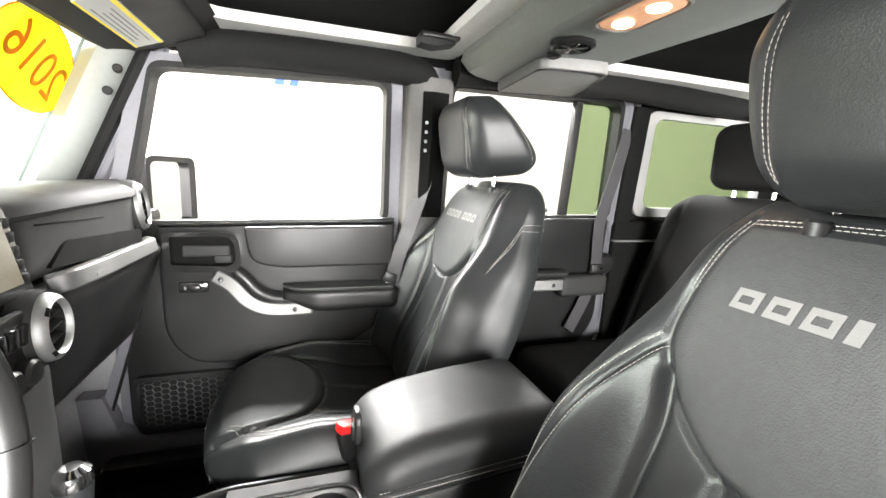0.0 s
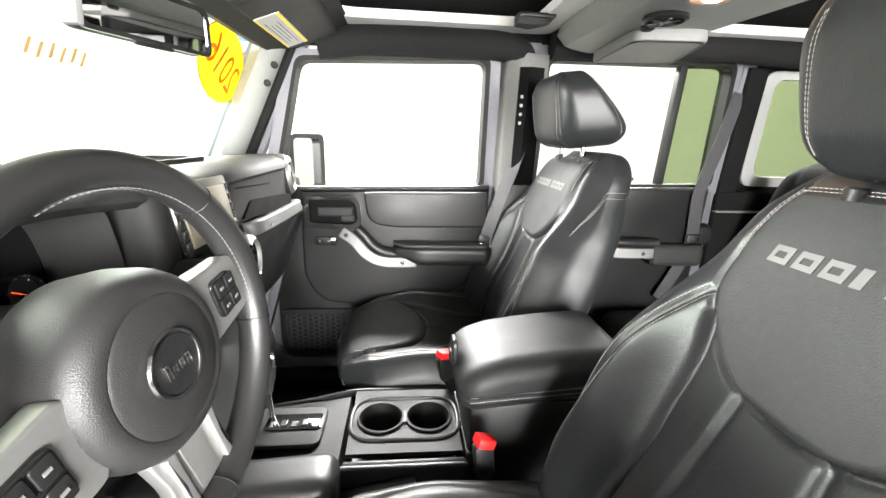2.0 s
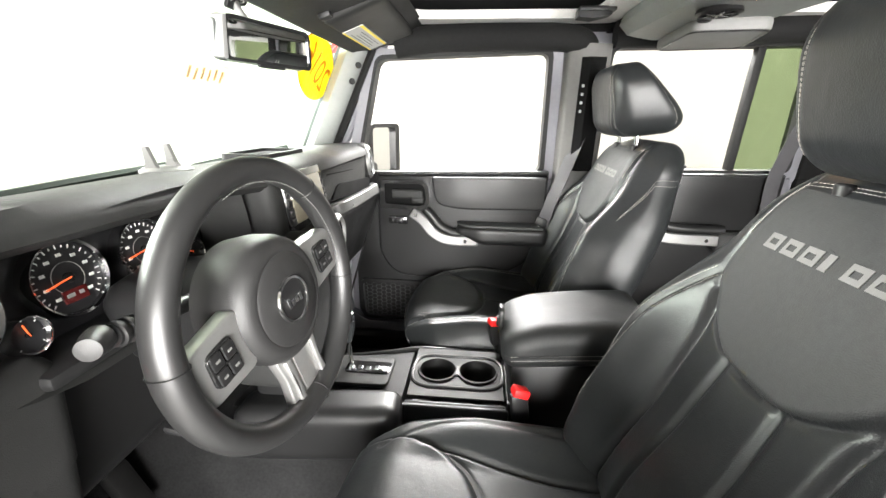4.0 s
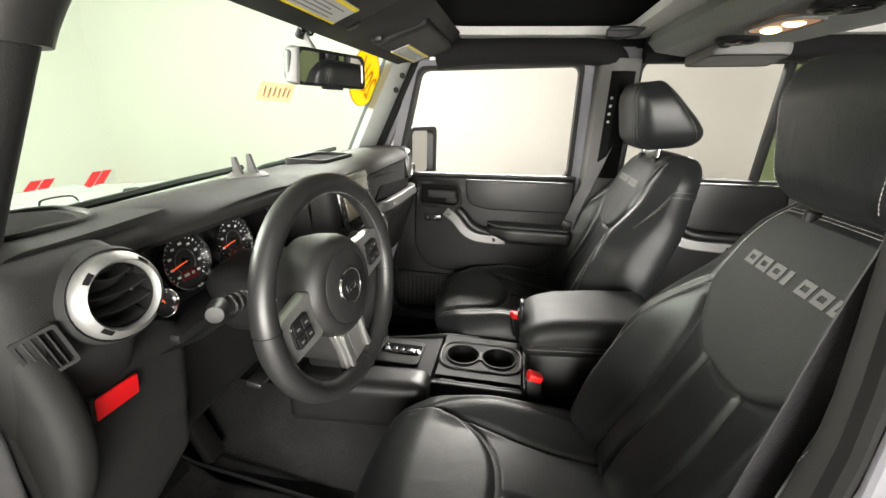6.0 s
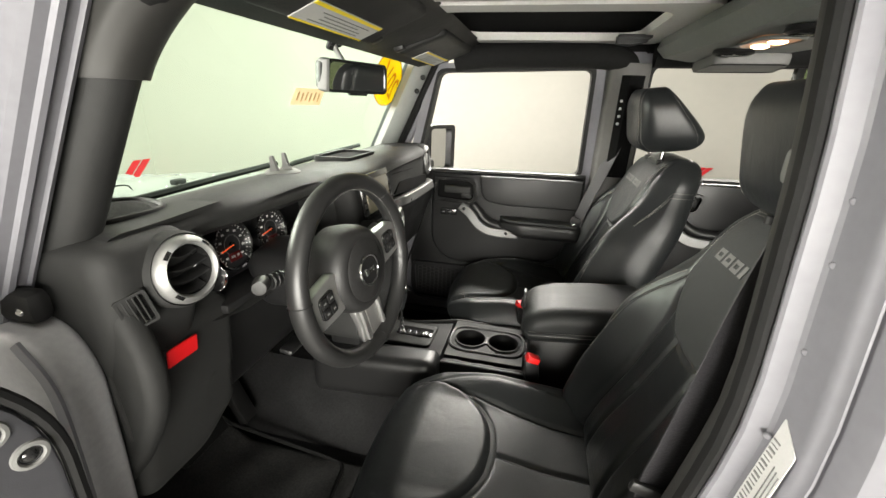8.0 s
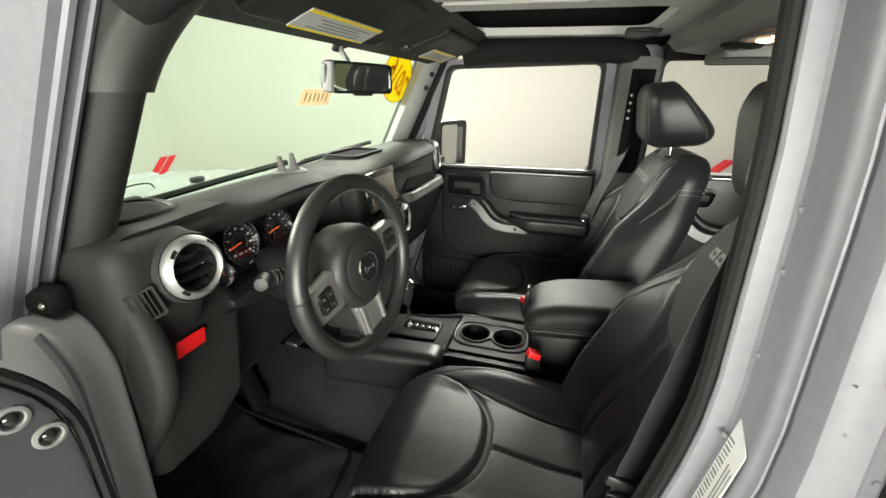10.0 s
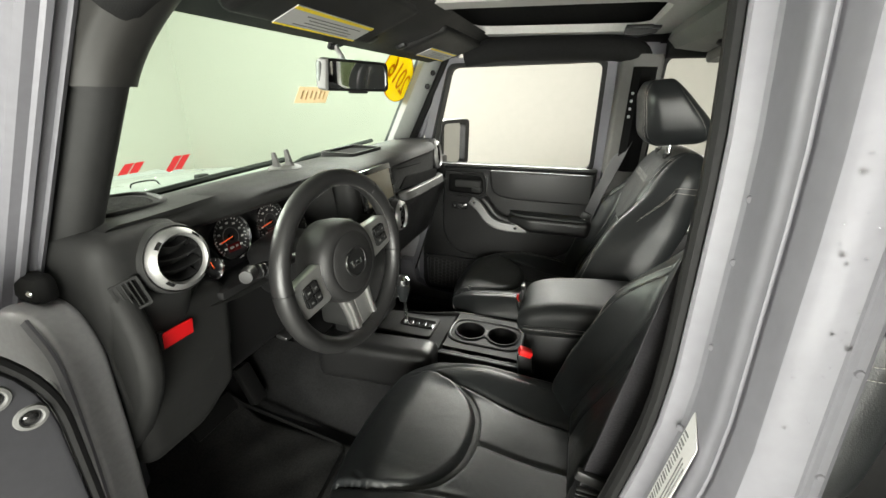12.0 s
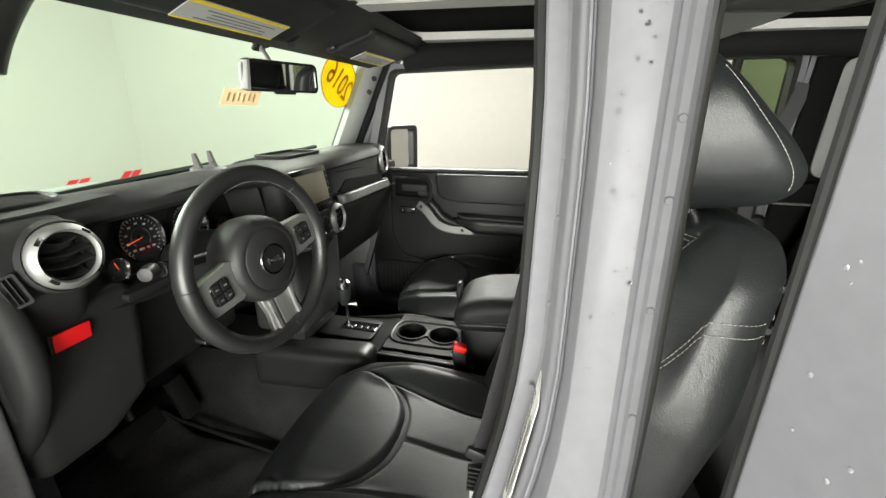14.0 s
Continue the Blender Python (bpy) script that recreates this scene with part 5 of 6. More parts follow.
# ---- seat belts ----
def belt(name, pts, anchor, label, facing):
    b = thing(name, anchor, label, "seat belt")
    part("strap", tube(spline(pts, 8), 0, flat=(0.047, 0.0016, facing)), WEB, b, "black woven strap")
    return b


pb = belt("seat_belt", [(0.580, 0.640, 1.455), (0.53, 0.632, 1.30), (0.475, 0.628, 1.13), (0.47, 0.640, 1.00), (0.49, 0.645, 0.80)], (0.58, 0.655, 1.46), "black seat belt hanging beside the passenger seat", (-0.6, -0.7, 0.3))
gd = part("guide", box((0.585, 0.640, 1.462), (0.055, 0.022, 0.030), 0.010, 3), PLASTIC, pb, "black belt guide")
part("slot", tube([(0.567, 0.632, 1.470), (0.603, 0.632, 1.470)], 0.005, 8), CHROME, gd)
tg = part("tongue", box((0.468, 0.622, 1.115), (0.050, 0.008, 0.030), 0.004, m=pose(0, 0, 0, 0, 20, 0)), PLASTIC, pb, "black belt tongue")
part("tongue_plate", box((0.462, 0.621, 1.085), (0.024, 0.003, 0.035), 0.001), CHROME, tg)
db = belt("seat_belt", [(0.535, -0.636, 1.515), (0.526, -0.636, 1.45), (0.512, -0.637, 1.38), (0.499, -0.638, 1.30), (0.482, -0.640, 1.20), (0.470, -0.640, 1.10), (0.470, -0.645, 0.80)], (0.54, -0.65, 1.52), "black seat belt hanging on the driver door pillar", (0.33, -0.945, 0.05))
soft_block("guide", (0.036, 0.018, 0.034), 0.008, (14, 8, 12), lambda p: p + np.array([0.524, -0.626, 1.514]), TRIMGREY, db, "grey belt guide")
tg = part("tongue", box((0.468, -0.648, 1.135), (0.056, 0.010, 0.016), 0.004, m=pose(0, 0, 0, 0, 15, 0)), PLASTIC, db, "black belt tongue")
for k in range(6):
    part("rib", box((0.466, -0.652, 1.122 - k * 0.007), (0.044, 0.006, 0.003), 0.001), PLASTIC, tg)
part("tongue_plate", box((0.460, -0.648, 1.08), (0.026, 0.003, 0.04), 0.001), CHROME, tg)

rbelt = belt("seat_belt", [(1.322, 0.668, 1.62), (1.285, 0.664, 1.46), (1.240, 0.660, 1.30), (1.236, 0.658, 1.22), (1.238, 0.656, 1.12), (1.222, 0.654, 1.05), (1.175, 0.650, 0.95), (1.14, 0.645, 0.89)], (1.33, 0.67, 1.62), "grey seat belt hanging beside the rear bench", (0.0, -1, 0.05))
rt = part("tongue", box((1.240, 0.650, 1.118), (0.050, 0.010, 0.034), 0.004), PLASTIC, rbelt, "black belt tongue")
part("tongue_plate", box((1.246, 0.643, 1.118), (0.022, 0.003, 0.007), 0.001), CHROME, rt)
part("anchor_cover", lathe([(0.0, 0.016), (0.030, 0.013), (0.040, 0.004), (0.042, -0.004)], (1.285, 0.672, 1.13), (0, -1, 0), 24), PLASTIC, rbelt, "round black anchor cover")

# ---- dashboard ----
da = thing("dashboard", (-0.25, 0, 0.95), "black plastic dashboard with round silver vents", "dashboard")


def blend(x, pts):
    """Piecewise smooth value of a table of (place, value)."""
    if x <= pts[0][0]:
        return pts[0][1]
    for (a, u), (b, v) in zip(pts, pts[1:]):
        if x <= b:
            t = (x - a) / (b - a)
            t = t * t * (3 - 2 * t)
            return u + (v - u) * t
    return pts[-1][1]


# top pad: a section for every place across, with a brow over the gauges
rings = []
for i in range(95):
    y = -0.70 + 1.41 * i / 94
    brow = blend(y, [(-0.64, 0), (-0.40, 1), (-0.24, 1), (-0.15, 0.3), (-0.10, 0)])
    e = blend(y, [(-0.70, 0.55), (-0.66, 1.0), (0.67, 1.0), (0.71, 0.55)])
    lip = blend(y, [(-0.62, -0.206), (-0.56, -0.202), (-0.42, -0.184), (-0.34, -0.180), (-0.2, -0.176), (-0.12, -0.150), (-0.10, -0.140), (0.5, -0.150), (0.71, -0.175)])
    zt = 1.378 + 0.006 * brow
    prof = [(-0.43, 1.325), (-0.425, 1.350), (-0.36, 1.372), (-0.29, zt), (-0.22, zt + 0.002), (lip - 0.02, zt - 0.008), (lip - 0.004, zt - 0.018), (lip, zt - 0.030),
            (lip - 0.012, zt - 0.040), (-0.24, 1.345), (-0.32, 1.330)]
    rings.append([V((x, y, 1.34 + (z - 1.34) * e)) for x, z in prof])
part("top_pad", loft(rings), DASH, da, "black grained dash top", 50)


# left end with its vent
soft_block("left_block", (0.20, 0.145, 0.30), 0.03, (16, 16, 22), lambda p: np.stack([-0.290 + p[:, 0] - 0.05 * sm(-p[:, 2], -0.06, 0.12), -0.640 + p[:, 1], 1.225 + p[:, 2]], 1), DASH, da)
soft_block("knee_panel", (0.12, 0.215, 0.29), 0.03, (10, 30, 20), lambda p: np.stack([-0.285 + p[:, 0] + 0.10 * p[:, 2], -0.590 + p[:, 1], 1.080 + p[:, 2] + 0.04 * sm(p[:, 1], 0.0, 0.10) * (p[:, 2] < 0)], 1), DASH, da, "black lower dash panel")
soft_block("column_panel", (0.10, 0.36, 0.26), 0.03, (10, 30, 20), lambda p: np.stack([-0.335 + p[:, 0] + 0.10 * p[:, 2], -0.34 + p[:, 1], 1.075 + p[:, 2]], 1), PLASTIC, da)
# end cap beside the door opening
part("end_cap", prism(rounded([(-0.44, 1.345), (-0.255, 1.348), (-0.200, 1.310), (-0.166, 1.215), (-0.172, 1.135), (-0.215, 1.050), (-0.270, 0.965), (-0.34, 0.90), (-0.48, 0.90)], [0.03, 0.04, 0.05, 0.05, 0.05, 0.06, 0.06, 0.05, 0.05]), "y", -0.706, -0.668, 0.016, 5), DASH, da, "black dash end cover")
part("end_cap_ridge", tube(spline([(-0.243, -0.705, 1.262), (-0.232, -0.706, 1.18), (-0.224, -0.705, 1.085)], 6), [0.003] + [0.005] * 11 + [0.003], 8), DASH, da)


def vent(c, nrm, r, slats=4):
    """A round vent: silver ring with dark windows, dark bowl, curved slats set inside."""
    n = V(nrm).normalized()
    q = Matrix.Translation(c) @ n.to_track_quat("Z", "Y").to_matrix().to_4x4()
    v = part("vent", lathe([(r * 0.715, -0.045), (r * 0.72, 0.000), (r * 0.74, 0.006), (r * 0.79, 0.009), (r * 0.93, 0.004), (r * 0.99, -0.004), (r * 1.0, -0.03)], c, n, 48, cap=False), VENTSILVER, da, "round vent with a satin silver ring")
    part("vent_collar", lathe([(r * 1.0, -0.02), (r * 1.005, -0.006), (r * 1.04, -0.004), (r * 1.10, -0.014), (r * 1.12, -0.03)], c, n, 48, cap=False), DASH, v)
    part("bowl", lathe([(0.0, -0.044), (r * 0.5, -0.042), (r * 0.705, -0.030), (r * 0.712, 0.001)], c, n, 40, cap=False), GLOSS, v, "dark bowl")
    for k in range(slats):
        h = (k - (slats - 1) / 2) * r * 0.36
        w = math.sqrt(max(0.0, (r * 0.69) ** 2 - h * h))
        pts = [q @ V((w * t / 6, h - 0.005 + 0.006 * (t / 6) ** 2, -0.015 + 0.004 * (t / 6) ** 2)) for t in range(-6, 7)]
        up = q.to_3x3() @ V((0, 1, 0.35))
        part("slat", tube(pts, 0, flat=(0.020, 0.0022, up)), PLASTIC, v)
    for ang in (135, 45, -45, -135):
        a0 = radians(ang)
        bm = bmesh.new()
        rows = [[q @ V((r * rr * math.cos(a0 + d), r * rr * math.sin(a0 + d), hh)) for rr, hh in ((0.81, 0.0092), (0.90, 0.0060))] for d in (-0.15, -0.075, 0, 0.075, 0.15)]
        add_loft(bm, rows, closed=False)
        bmesh.ops.solidify(bm, geom=list(bm.faces), thickness=0.0012)
        part("ring_window", bm, GLOSS, v)
    return v


vent((-0.168, -0.612, 1.320), (1, -0.10, 0.14), 0.050)
vent((-0.098, 0.085, 1.206), (1, 0.10, 0.05), 0.047, 3)
vent((-0.098, -0.102, 1.206), (1, -0.10, 0.05), 0.047, 3)
vent((-0.165, 0.640, 1.318), (1, 0.15, 0.12), 0.060)
# small side outlet
OM = pose(-0.1885, -0.683, 1.287, 14, 0, -24) @ Matrix.Diagonal((1, 0.78, 0.82, 1))
so = part("side_outlet", ring_plate(rounded([(-0.024, -0.030), (0.024, -0.030), (0.024, 0.030), (-0.024, 0.030)], 0.005), rounded([(-0.0195, -0.0255), (0.0195, -0.0255), (0.0195, 0.0255), (-0.0195, 0.0255)], 0.004), "x", -0.010, 0.002), DASH, da, "small side outlet with upright louvres", m=OM)
# black plate painting the shade between the louvres
part("outlet_recess", box((-0.004, 0, 0), (0.004, 0.042, 0.054), 0), VOID, so, m=OM)
for k in range(4):
    part("louvre", box((-0.001, -0.0117 + k * 0.0078, 0), (0.005, 0.0022, 0.053), 0.0006), DASH, so, m=OM)
# defroster grille at the corner
dg = part("corner_speaker", prism(rounded([(-0.40, -0.66), (-0.28, -0.66), (-0.27, -0.52), (-0.38, -0.50)], 0.05), "z", 1.368, 1.381, 0.004), DASH, da)
part("grille_rim", tube([(x, y, 1.381) for x, y in rounded([(-0.40, -0.66), (-0.28, -0.66), (-0.27, -0.52), (-0.38, -0.50)], 0.05)], 0.005, 8, closed=True), DASH, dg)
for k in range(19):
    part("louvre", box((-0.388 + k * 0.0058, -0.585, 1.3815), (0.0026, 0.118 - 0.0006 * (k - 9) ** 2, 0.002), 0.0006), DASH, dg)
part("tray_lip", ring_plate(rounded([(-0.36, 0.06), (-0.24, 0.06), (-0.24, 0.26), (-0.36, 0.26)], 0.02), rounded([(-0.35, 0.07), (-0.25, 0.07), (-0.25, 0.25), (-0.35, 0.25)], 0.015), "z", 1.370, 1.3885), DASH, da, "raised rim of the dash tray")
# shallow floor, blackened for the shade of a deeper tray
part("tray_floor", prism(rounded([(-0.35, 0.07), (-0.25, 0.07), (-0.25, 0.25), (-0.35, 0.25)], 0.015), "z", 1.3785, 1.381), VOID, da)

# instrument cluster in its cave
part("cluster_backing", box((-0.285, -0.345, 1.285), (0.02, 0.38, 0.19), 0.004), GAUGE, da)
IN_ = spline([(-0.485, 1.215, 0), (-0.490, 1.285, 0), (-0.455, 1.345, 0), (-0.32, 1.352, 0), (-0.20, 1.345, 0), (-0.16, 1.29, 0), (-0.17, 1.215, 0), (-0.32, 1.205, 0)], 5, True)
OUT_ = spline([(-0.560, 1.195, 0), (-0.566, 1.290, 0), (-0.515, 1.352, 0), (-0.35, 1.374, 0), (-0.19, 1.366, 0), (-0.145, 1.30, 0), (-0.155, 1.195, 0), (-0.34, 1.188, 0)], 5, True)
rows = []
for i in range(9):
    t = i / 8
    row = []
    for p, o in zip(IN_, OUT_):
        k = t ** 1.5
        xo = blend(o.x, [(-0.57, -0.218), (-0.46, -0.192), (-0.14, -0.186)])
        row.append((-0.275 + (xo + 0.275) * t, p.x + (o.x - p.x) * k, p.y + (o.y - p.y) * k))
    rows.append(row)
part("cluster_wall", loft(rows, cap=False), DASH, da, "", 60)
part("cluster_sill", box((-0.245, -0.350, 1.200), (0.09, 0.34, 0.02), 0.008), PLASTIC, da)


def gauge(c, r, needle):
    n = V((1, 0, 0.18)).normalized()
    q = Matrix.Translation(c) @ n.to_track_quat("Z", "Y").to_matrix().to_4x4()
    g = part("gauge", lathe([(r * 0.90, -0.012), (r * 0.91, 0.002), (r * 0.97, 0.004), (r, -0.002), (r * 1.01, -0.014)], c, n, 40), CHROME, da, "round gauge with a chrome bezel")
    part("dial", disc(c + n * -0.004, n, r * 0.90, 0.006, 36), GAUGE, g)
    if r > 0.04:
        part("display", box((0, -r * 0.45, -0.0025), (r * 0.62, r * 0.32, 0.002), 0.0), GAUGE_RED, g, m=q)
        for k, w in ((-0.14, 0.20), (0.14, 0.12)):
            part("display_bar", box((r * k, -r * 0.43, -0.0012), (r * w, r * 0.09, 0.001), 0.0), DARKTHREAD, g, m=q)
    NT = 25 if r > 0.04 else 7
    for k in range(NT):
        a = radians(225 - 270 * k / (NT - 1))
        big = 1.0 if k % 2 == 0 else 0.55
        part("tick", box((0, 0, 0), (r * 0.10 * big, r * 0.022, 0.001), 0.0), DIALPRINT, g, m=q @ pose(r * 0.80 * math.cos(a), r * 0.80 * math.sin(a), -0.003, 0, 0, math.degrees(a)))
        if r > 0.04 and k % 3 == 0:
            part("dial_mark", box((0, 0, 0), (r * 0.12, r * 0.075, 0.001), 0.0), DIALPRINT, g, m=q @ pose(r * 0.60 * math.cos(a), r * 0.60 * math.sin(a), -0.003))
    if r > 0.04:
        part("inner_scale", lathe([(r * 0.40, -0.003), (r * 0.40, -0.0022), (r * 0.412, -0.0022), (r * 0.412, -0.003)], c, n, 32, cap=False), TRIMGREY, g)
    a = radians(needle)
    part("needle", box((r * 0.30, 0, 0), (r * 0.66, r * 0.032, 0.002), 0.0), NEEDLE, g, m=q @ pose(0, 0, -0.0005, 0, 0, needle))
    part("hub", disc(c, n, r * 0.13, 0.004, 16), GLOSS, g)
    return g


gauge(V((-0.252, -0.426, 1.284)), 0.0485, 190)
gauge(V((-0.252, -0.308, 1.282)), 0.0475, 188)
gauge(V((-0.246, -0.220, 1.250)), 0.025, 150)
gauge(V((-0.232, -0.500, 1.248)), 0.021, 100)

# centre stack
soft_block("centre_panel", (0.16, 0.25, 0.46), 0.02, (12, 18, 30), lambda p: np.stack([-0.198 + p[:, 0] - 0.12 * p[:, 2] * (p[:, 2] > 0), -0.005 + p[:, 1], 1.135 + p[:, 2]], 1), DASH, da, "black centre stack")
rd_ = part("radio_bezel", box((-0.137, 0.003, 1.307), (0.014, 0.196, 0.118), 0.006, m=pose(0, 0, 0, 0, -11, 0)), GLOSS, da, "gloss black radio bezel")
part("touch_screen", box((-0.130, 0.001, 1.309), (0.006, 0.158, 0.086), 0.002, m=pose(0, 0, 0, 0, -11, 0)), SCREEN, rd_, "pale touch screen, switched off")
for s in (-1, 1):
    for k in range(5):
        part("radio_key", box((-0.124 - 0.0034 * k, 0.001 + s * 0.088, 1.272 + k * 0.018), (0.006, 0.013, 0.014), 0.002), PLASTIC, rd_)
sp = part("switch_panel", box((-0.112, -0.008, 1.190), (0.012, 0.115, 0.105), 0.006), PLASTIC, da)
for y in (-0.044, -0.008, 0.028):
    part("knob", lathe([(0.018, -0.006), (0.017, 0.010), (0.013, 0.014), (0.0, 0.014)], (-0.105, y, 1.168), (1, 0, 0), 24), PLASTIC, sp, "black rotary knob")
for k in range(5):
    part("toggle", box((-0.104, -0.052 + k * 0.022, 1.215), (0.008, 0.018, 0.026), 0.003), GLOSS, sp)
part("lower_console_panel", box((-0.185, -0.005, 0.97), (0.12, 0.22, 0.20), 0.02), PLASTIC, da)

# passenger side: block, pocket, grab bar
soft_block("passenger_block", (0.18, 0.56, 0.14), 0.035, (12, 40, 16), lambda p: np.stack([-0.248 + p[:, 0] + 0.10 * sm(p[:, 1], 0.10, 0.28) * -0.25, 0.412 + p[:, 1], 1.305 + p[:, 2]], 1), DASH, da, "black dash face before the passenger")
part("pad_seam", tube([(-0.1575, 0.19, 1.328), (-0.1575, 0.30, 1.322), (-0.1585, 0.41, 1.316)], 0.0016, 6), VOID, da)
# pocket drawn as a solid black plate, its inner shade given by colour
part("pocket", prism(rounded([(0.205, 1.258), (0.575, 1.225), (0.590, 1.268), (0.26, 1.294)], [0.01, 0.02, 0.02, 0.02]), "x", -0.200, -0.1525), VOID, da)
gbp = spline([(-0.150, 0.185, 1.236), (-0.126, 0.205, 1.242), (-0.118, 0.30, 1.242), (-0.120, 0.44, 1.238), (-0.132, 0.57, 1.230), (-0.160, 0.615, 1.228)], 6)
gb = part("grab_bar", tube(gbp, 0, flat=(0.030, 0.026, (1, 0, 0.2))), HANDLE, da, "satin silver grab bar")
md = gb.modifiers.new("bevel", "BEVEL")
md.width, md.segments = 0.007, 3
part("grab_mark", box((-0.1065, 0.262, 1.240), (0.002, 0.05, 0.006), 0.0), TRIMGREY, gb)
soft_block("glove_box", (0.16, 0.50, 0.26), 0.03, (10, 30, 18), lambda p: np.stack([-0.245 + p[:, 0] + 0.35 * p[:, 2], 0.41 + p[:, 1], 1.10 + p[:, 2]], 1), PLASTIC, da, "black glove box")
part("end_cap", prism(rounded([(-0.46, 1.35), (-0.20, 1.35), (-0.185, 1.26), (-0.21, 1.10), (-0.30, 0.92), (-0.44, 0.86)], 0.04), "y", 0.664, 0.690, 0.008), DASH, da)
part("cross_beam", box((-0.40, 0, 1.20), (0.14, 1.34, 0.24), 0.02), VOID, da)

# red tag and its clip
rt = thing("red_tag", (-0.21, -0.615, 1.16), "plain red tag clipped on the lower dash", "tag")
M = pose(-0.207, -0.615, 1.180, 0, 8, 0)
part("tag", box((0, 0, 0), (0.005, 0.056, 0.030), 0.002), REDPAPER, rt, m=M)
part("clip", box((-0.004, -0.028, 0.0), (0.008, 0.010, 0.036), 0.003), PLASTIC, rt, m=M)

# ---- steering wheel ----
SC, ST, SY = V((-0.0215, -0.3755, 1.2448)), radians(8), radians(-8.2)
EN = V((math.cos(ST) * math.cos(SY), math.cos(ST) * math.sin(SY), math.sin(ST)))
E1 = V((-math.sin(SY), math.cos(SY), 0))
E2 = EN.cross(E1)
SPIN = 12.0
SW = Matrix(((E1.x, E2.x, EN.x, SC.x), (E1.y, E2.y, EN.y, SC.y), (E1.z, E2.z, EN.z, SC.z), (0, 0, 0, 1))) @ pose(0, 0, 0, 0, 0, SPIN)
RIM = 0.1677
HUB = SW @ Matrix.Translation((0, 0, -0.0275))
SPOKES = SW @ Matrix.Translation((0, 0, -0.014))
stw = thing("steering_wheel", tuple(SC), "black leather steering wheel with satin silver spokes", "steering wheel")




bm = bmesh.new()
rows = []
for k in range(96):
    a = 2 * math.pi * k / 96
    swell = 1 + 0.10 * max(0, math.cos(2 * (a - 0.35)))
    row = []
    for j in range(16):
        b = 2 * math.pi * j / 16
        rr = RIM + 0.0160 * swell * math.cos(b)
        row.append(bm.verts.new((rr * math.cos(a), rr * math.sin(a), 0.0188 * swell * math.sin(b))))
    rows.append(row)
for k in range(96):
    a, b = rows[k], rows[(k + 1) % 96]
    for j in range(16):
        i = (j + 1) % 16
        bm.faces.new((a[j], b[j], b[i], a[i]))
rm = part("rim", bm, WHEEL_LEATHER, stw, "black leather rim", m=SW)
for deg in (38, 168, -22, -90):
    pts = [SW @ V(((RIM + 0.0176 * math.cos(b)) * math.cos(radians(deg)), (RIM + 0.0176 * math.cos(b)) * math.sin(radians(deg)), 0.0207 * math.sin(b))) for b in [2 * math.pi * j / 18 for j in range(18)]]
    part("rim_seam", tube(pts, 0.0007, 5, closed=True), PLASTIC, rm)
for a0, a1 in ((-20, 36), (36, 100)):
    for o in (-0.004, 0.004):
        pts = [SW @ V((0.1520 * math.cos(radians(a)), 0.1520 * math.sin(radians(a)), 0.006 + o)) for a in np.linspace(a0, a1, 30)]
        stitches("stitching", pts, DARKTHREAD, rm, 0.006, 0.0040, 0.0006)


hb = part("airbag_cover", lathe([(0.0, 0.0505), (0.030, 0.0505), (0.0575, 0.0490), (0.0600, 0.0468), (0.0625, 0.0478), (0.072, 0.0445), (0.0795, 0.036), (0.083, 0.024), (0.084, 0.0), (0.080, -0.03)], (0, 0, 0), (0, 0, 1), 56), HUBGREY, stw, "round black airbag cover", 60, m=HUB @ Matrix.Diagonal((1.0, 1.04, 1.0, 1.0)))
bd = part("badge_ring", lathe([(0.026, 0), (0.027, 0.003), (0.030, 0.003), (0.031, 0)], HUB @ V((0, 0, 0.0515)), EN, 36), CHROME, hb, "plain chrome badge ring")
part("badge_disc", disc(HUB @ V((0, 0, 0.0535)), EN, 0.0262, 0.003, 32), PLASTIC, bd)
for k, (u, w, h, dy) in enumerate(((-0.013, 0.005, 0.015, 0.001), (-0.0055, 0.006, 0.009, -0.002), (0.003, 0.006, 0.009, -0.002), (0.0115, 0.006, 0.012, -0.0035))):
    part("badge_bar", box((u, dy, 0.0545), (w, h, 0.002), 0.001), CHROME, bd, m=HUB)
# spokes
def slab(name, outline, z0, z1, material, parent, label="", bev=0.003):
    return part(name, prism(outline, "z", z0, z1, bev, 3), material, parent, label, m=SPOKES)


for s in (1, -1):
    o = [(s * 0.070, 0.040), (s * 0.150, 0.032), (s * 0.158, 0.0), (s * 0.150, -0.036), (s * 0.072, -0.040)]
    sk = slab("spoke", rounded(o, 0.012), -0.002, 0.020, SILVER, stw, "satin silver spoke")
    pd = slab("switch_pad", rounded([(s * 0.094, 0.023), (s * 0.134, 0.021), (s * 0.137, -0.021), (s * 0.095, -0.024)], 0.010), 0.018, 0.0235, GLOSS, sk, "black switch pad", 0.002)
    for i in range(2):
        for j in range(2):
            slab("key", rounded([(s * (0.098 + 0.0185 * i), 0.001 - 0.021 * j), (s * (0.114 + 0.0185 * i), 0.001 - 0.021 * j), (s * (0.114 + 0.0185 * i), 0.019 - 0.021 * j), (s * (0.098 + 0.0185 * i), 0.019 - 0.021 * j)], 0.003), 0.0236, 0.0262, PLASTIC, pd, "", 0.001)
            part("key_mark", box((s * (0.106 + 0.0185 * i), 0.010 - 0.021 * j, 0.0265), (0.006, 0.0028, 0.001), 0), EMBLEM, pd, m=SPOKES)
    part("paddle_switch", box((s * 0.112, 0.0, -0.012), (0.05, 0.05, 0.012), 0.005), PLASTIC, stw, m=SW)
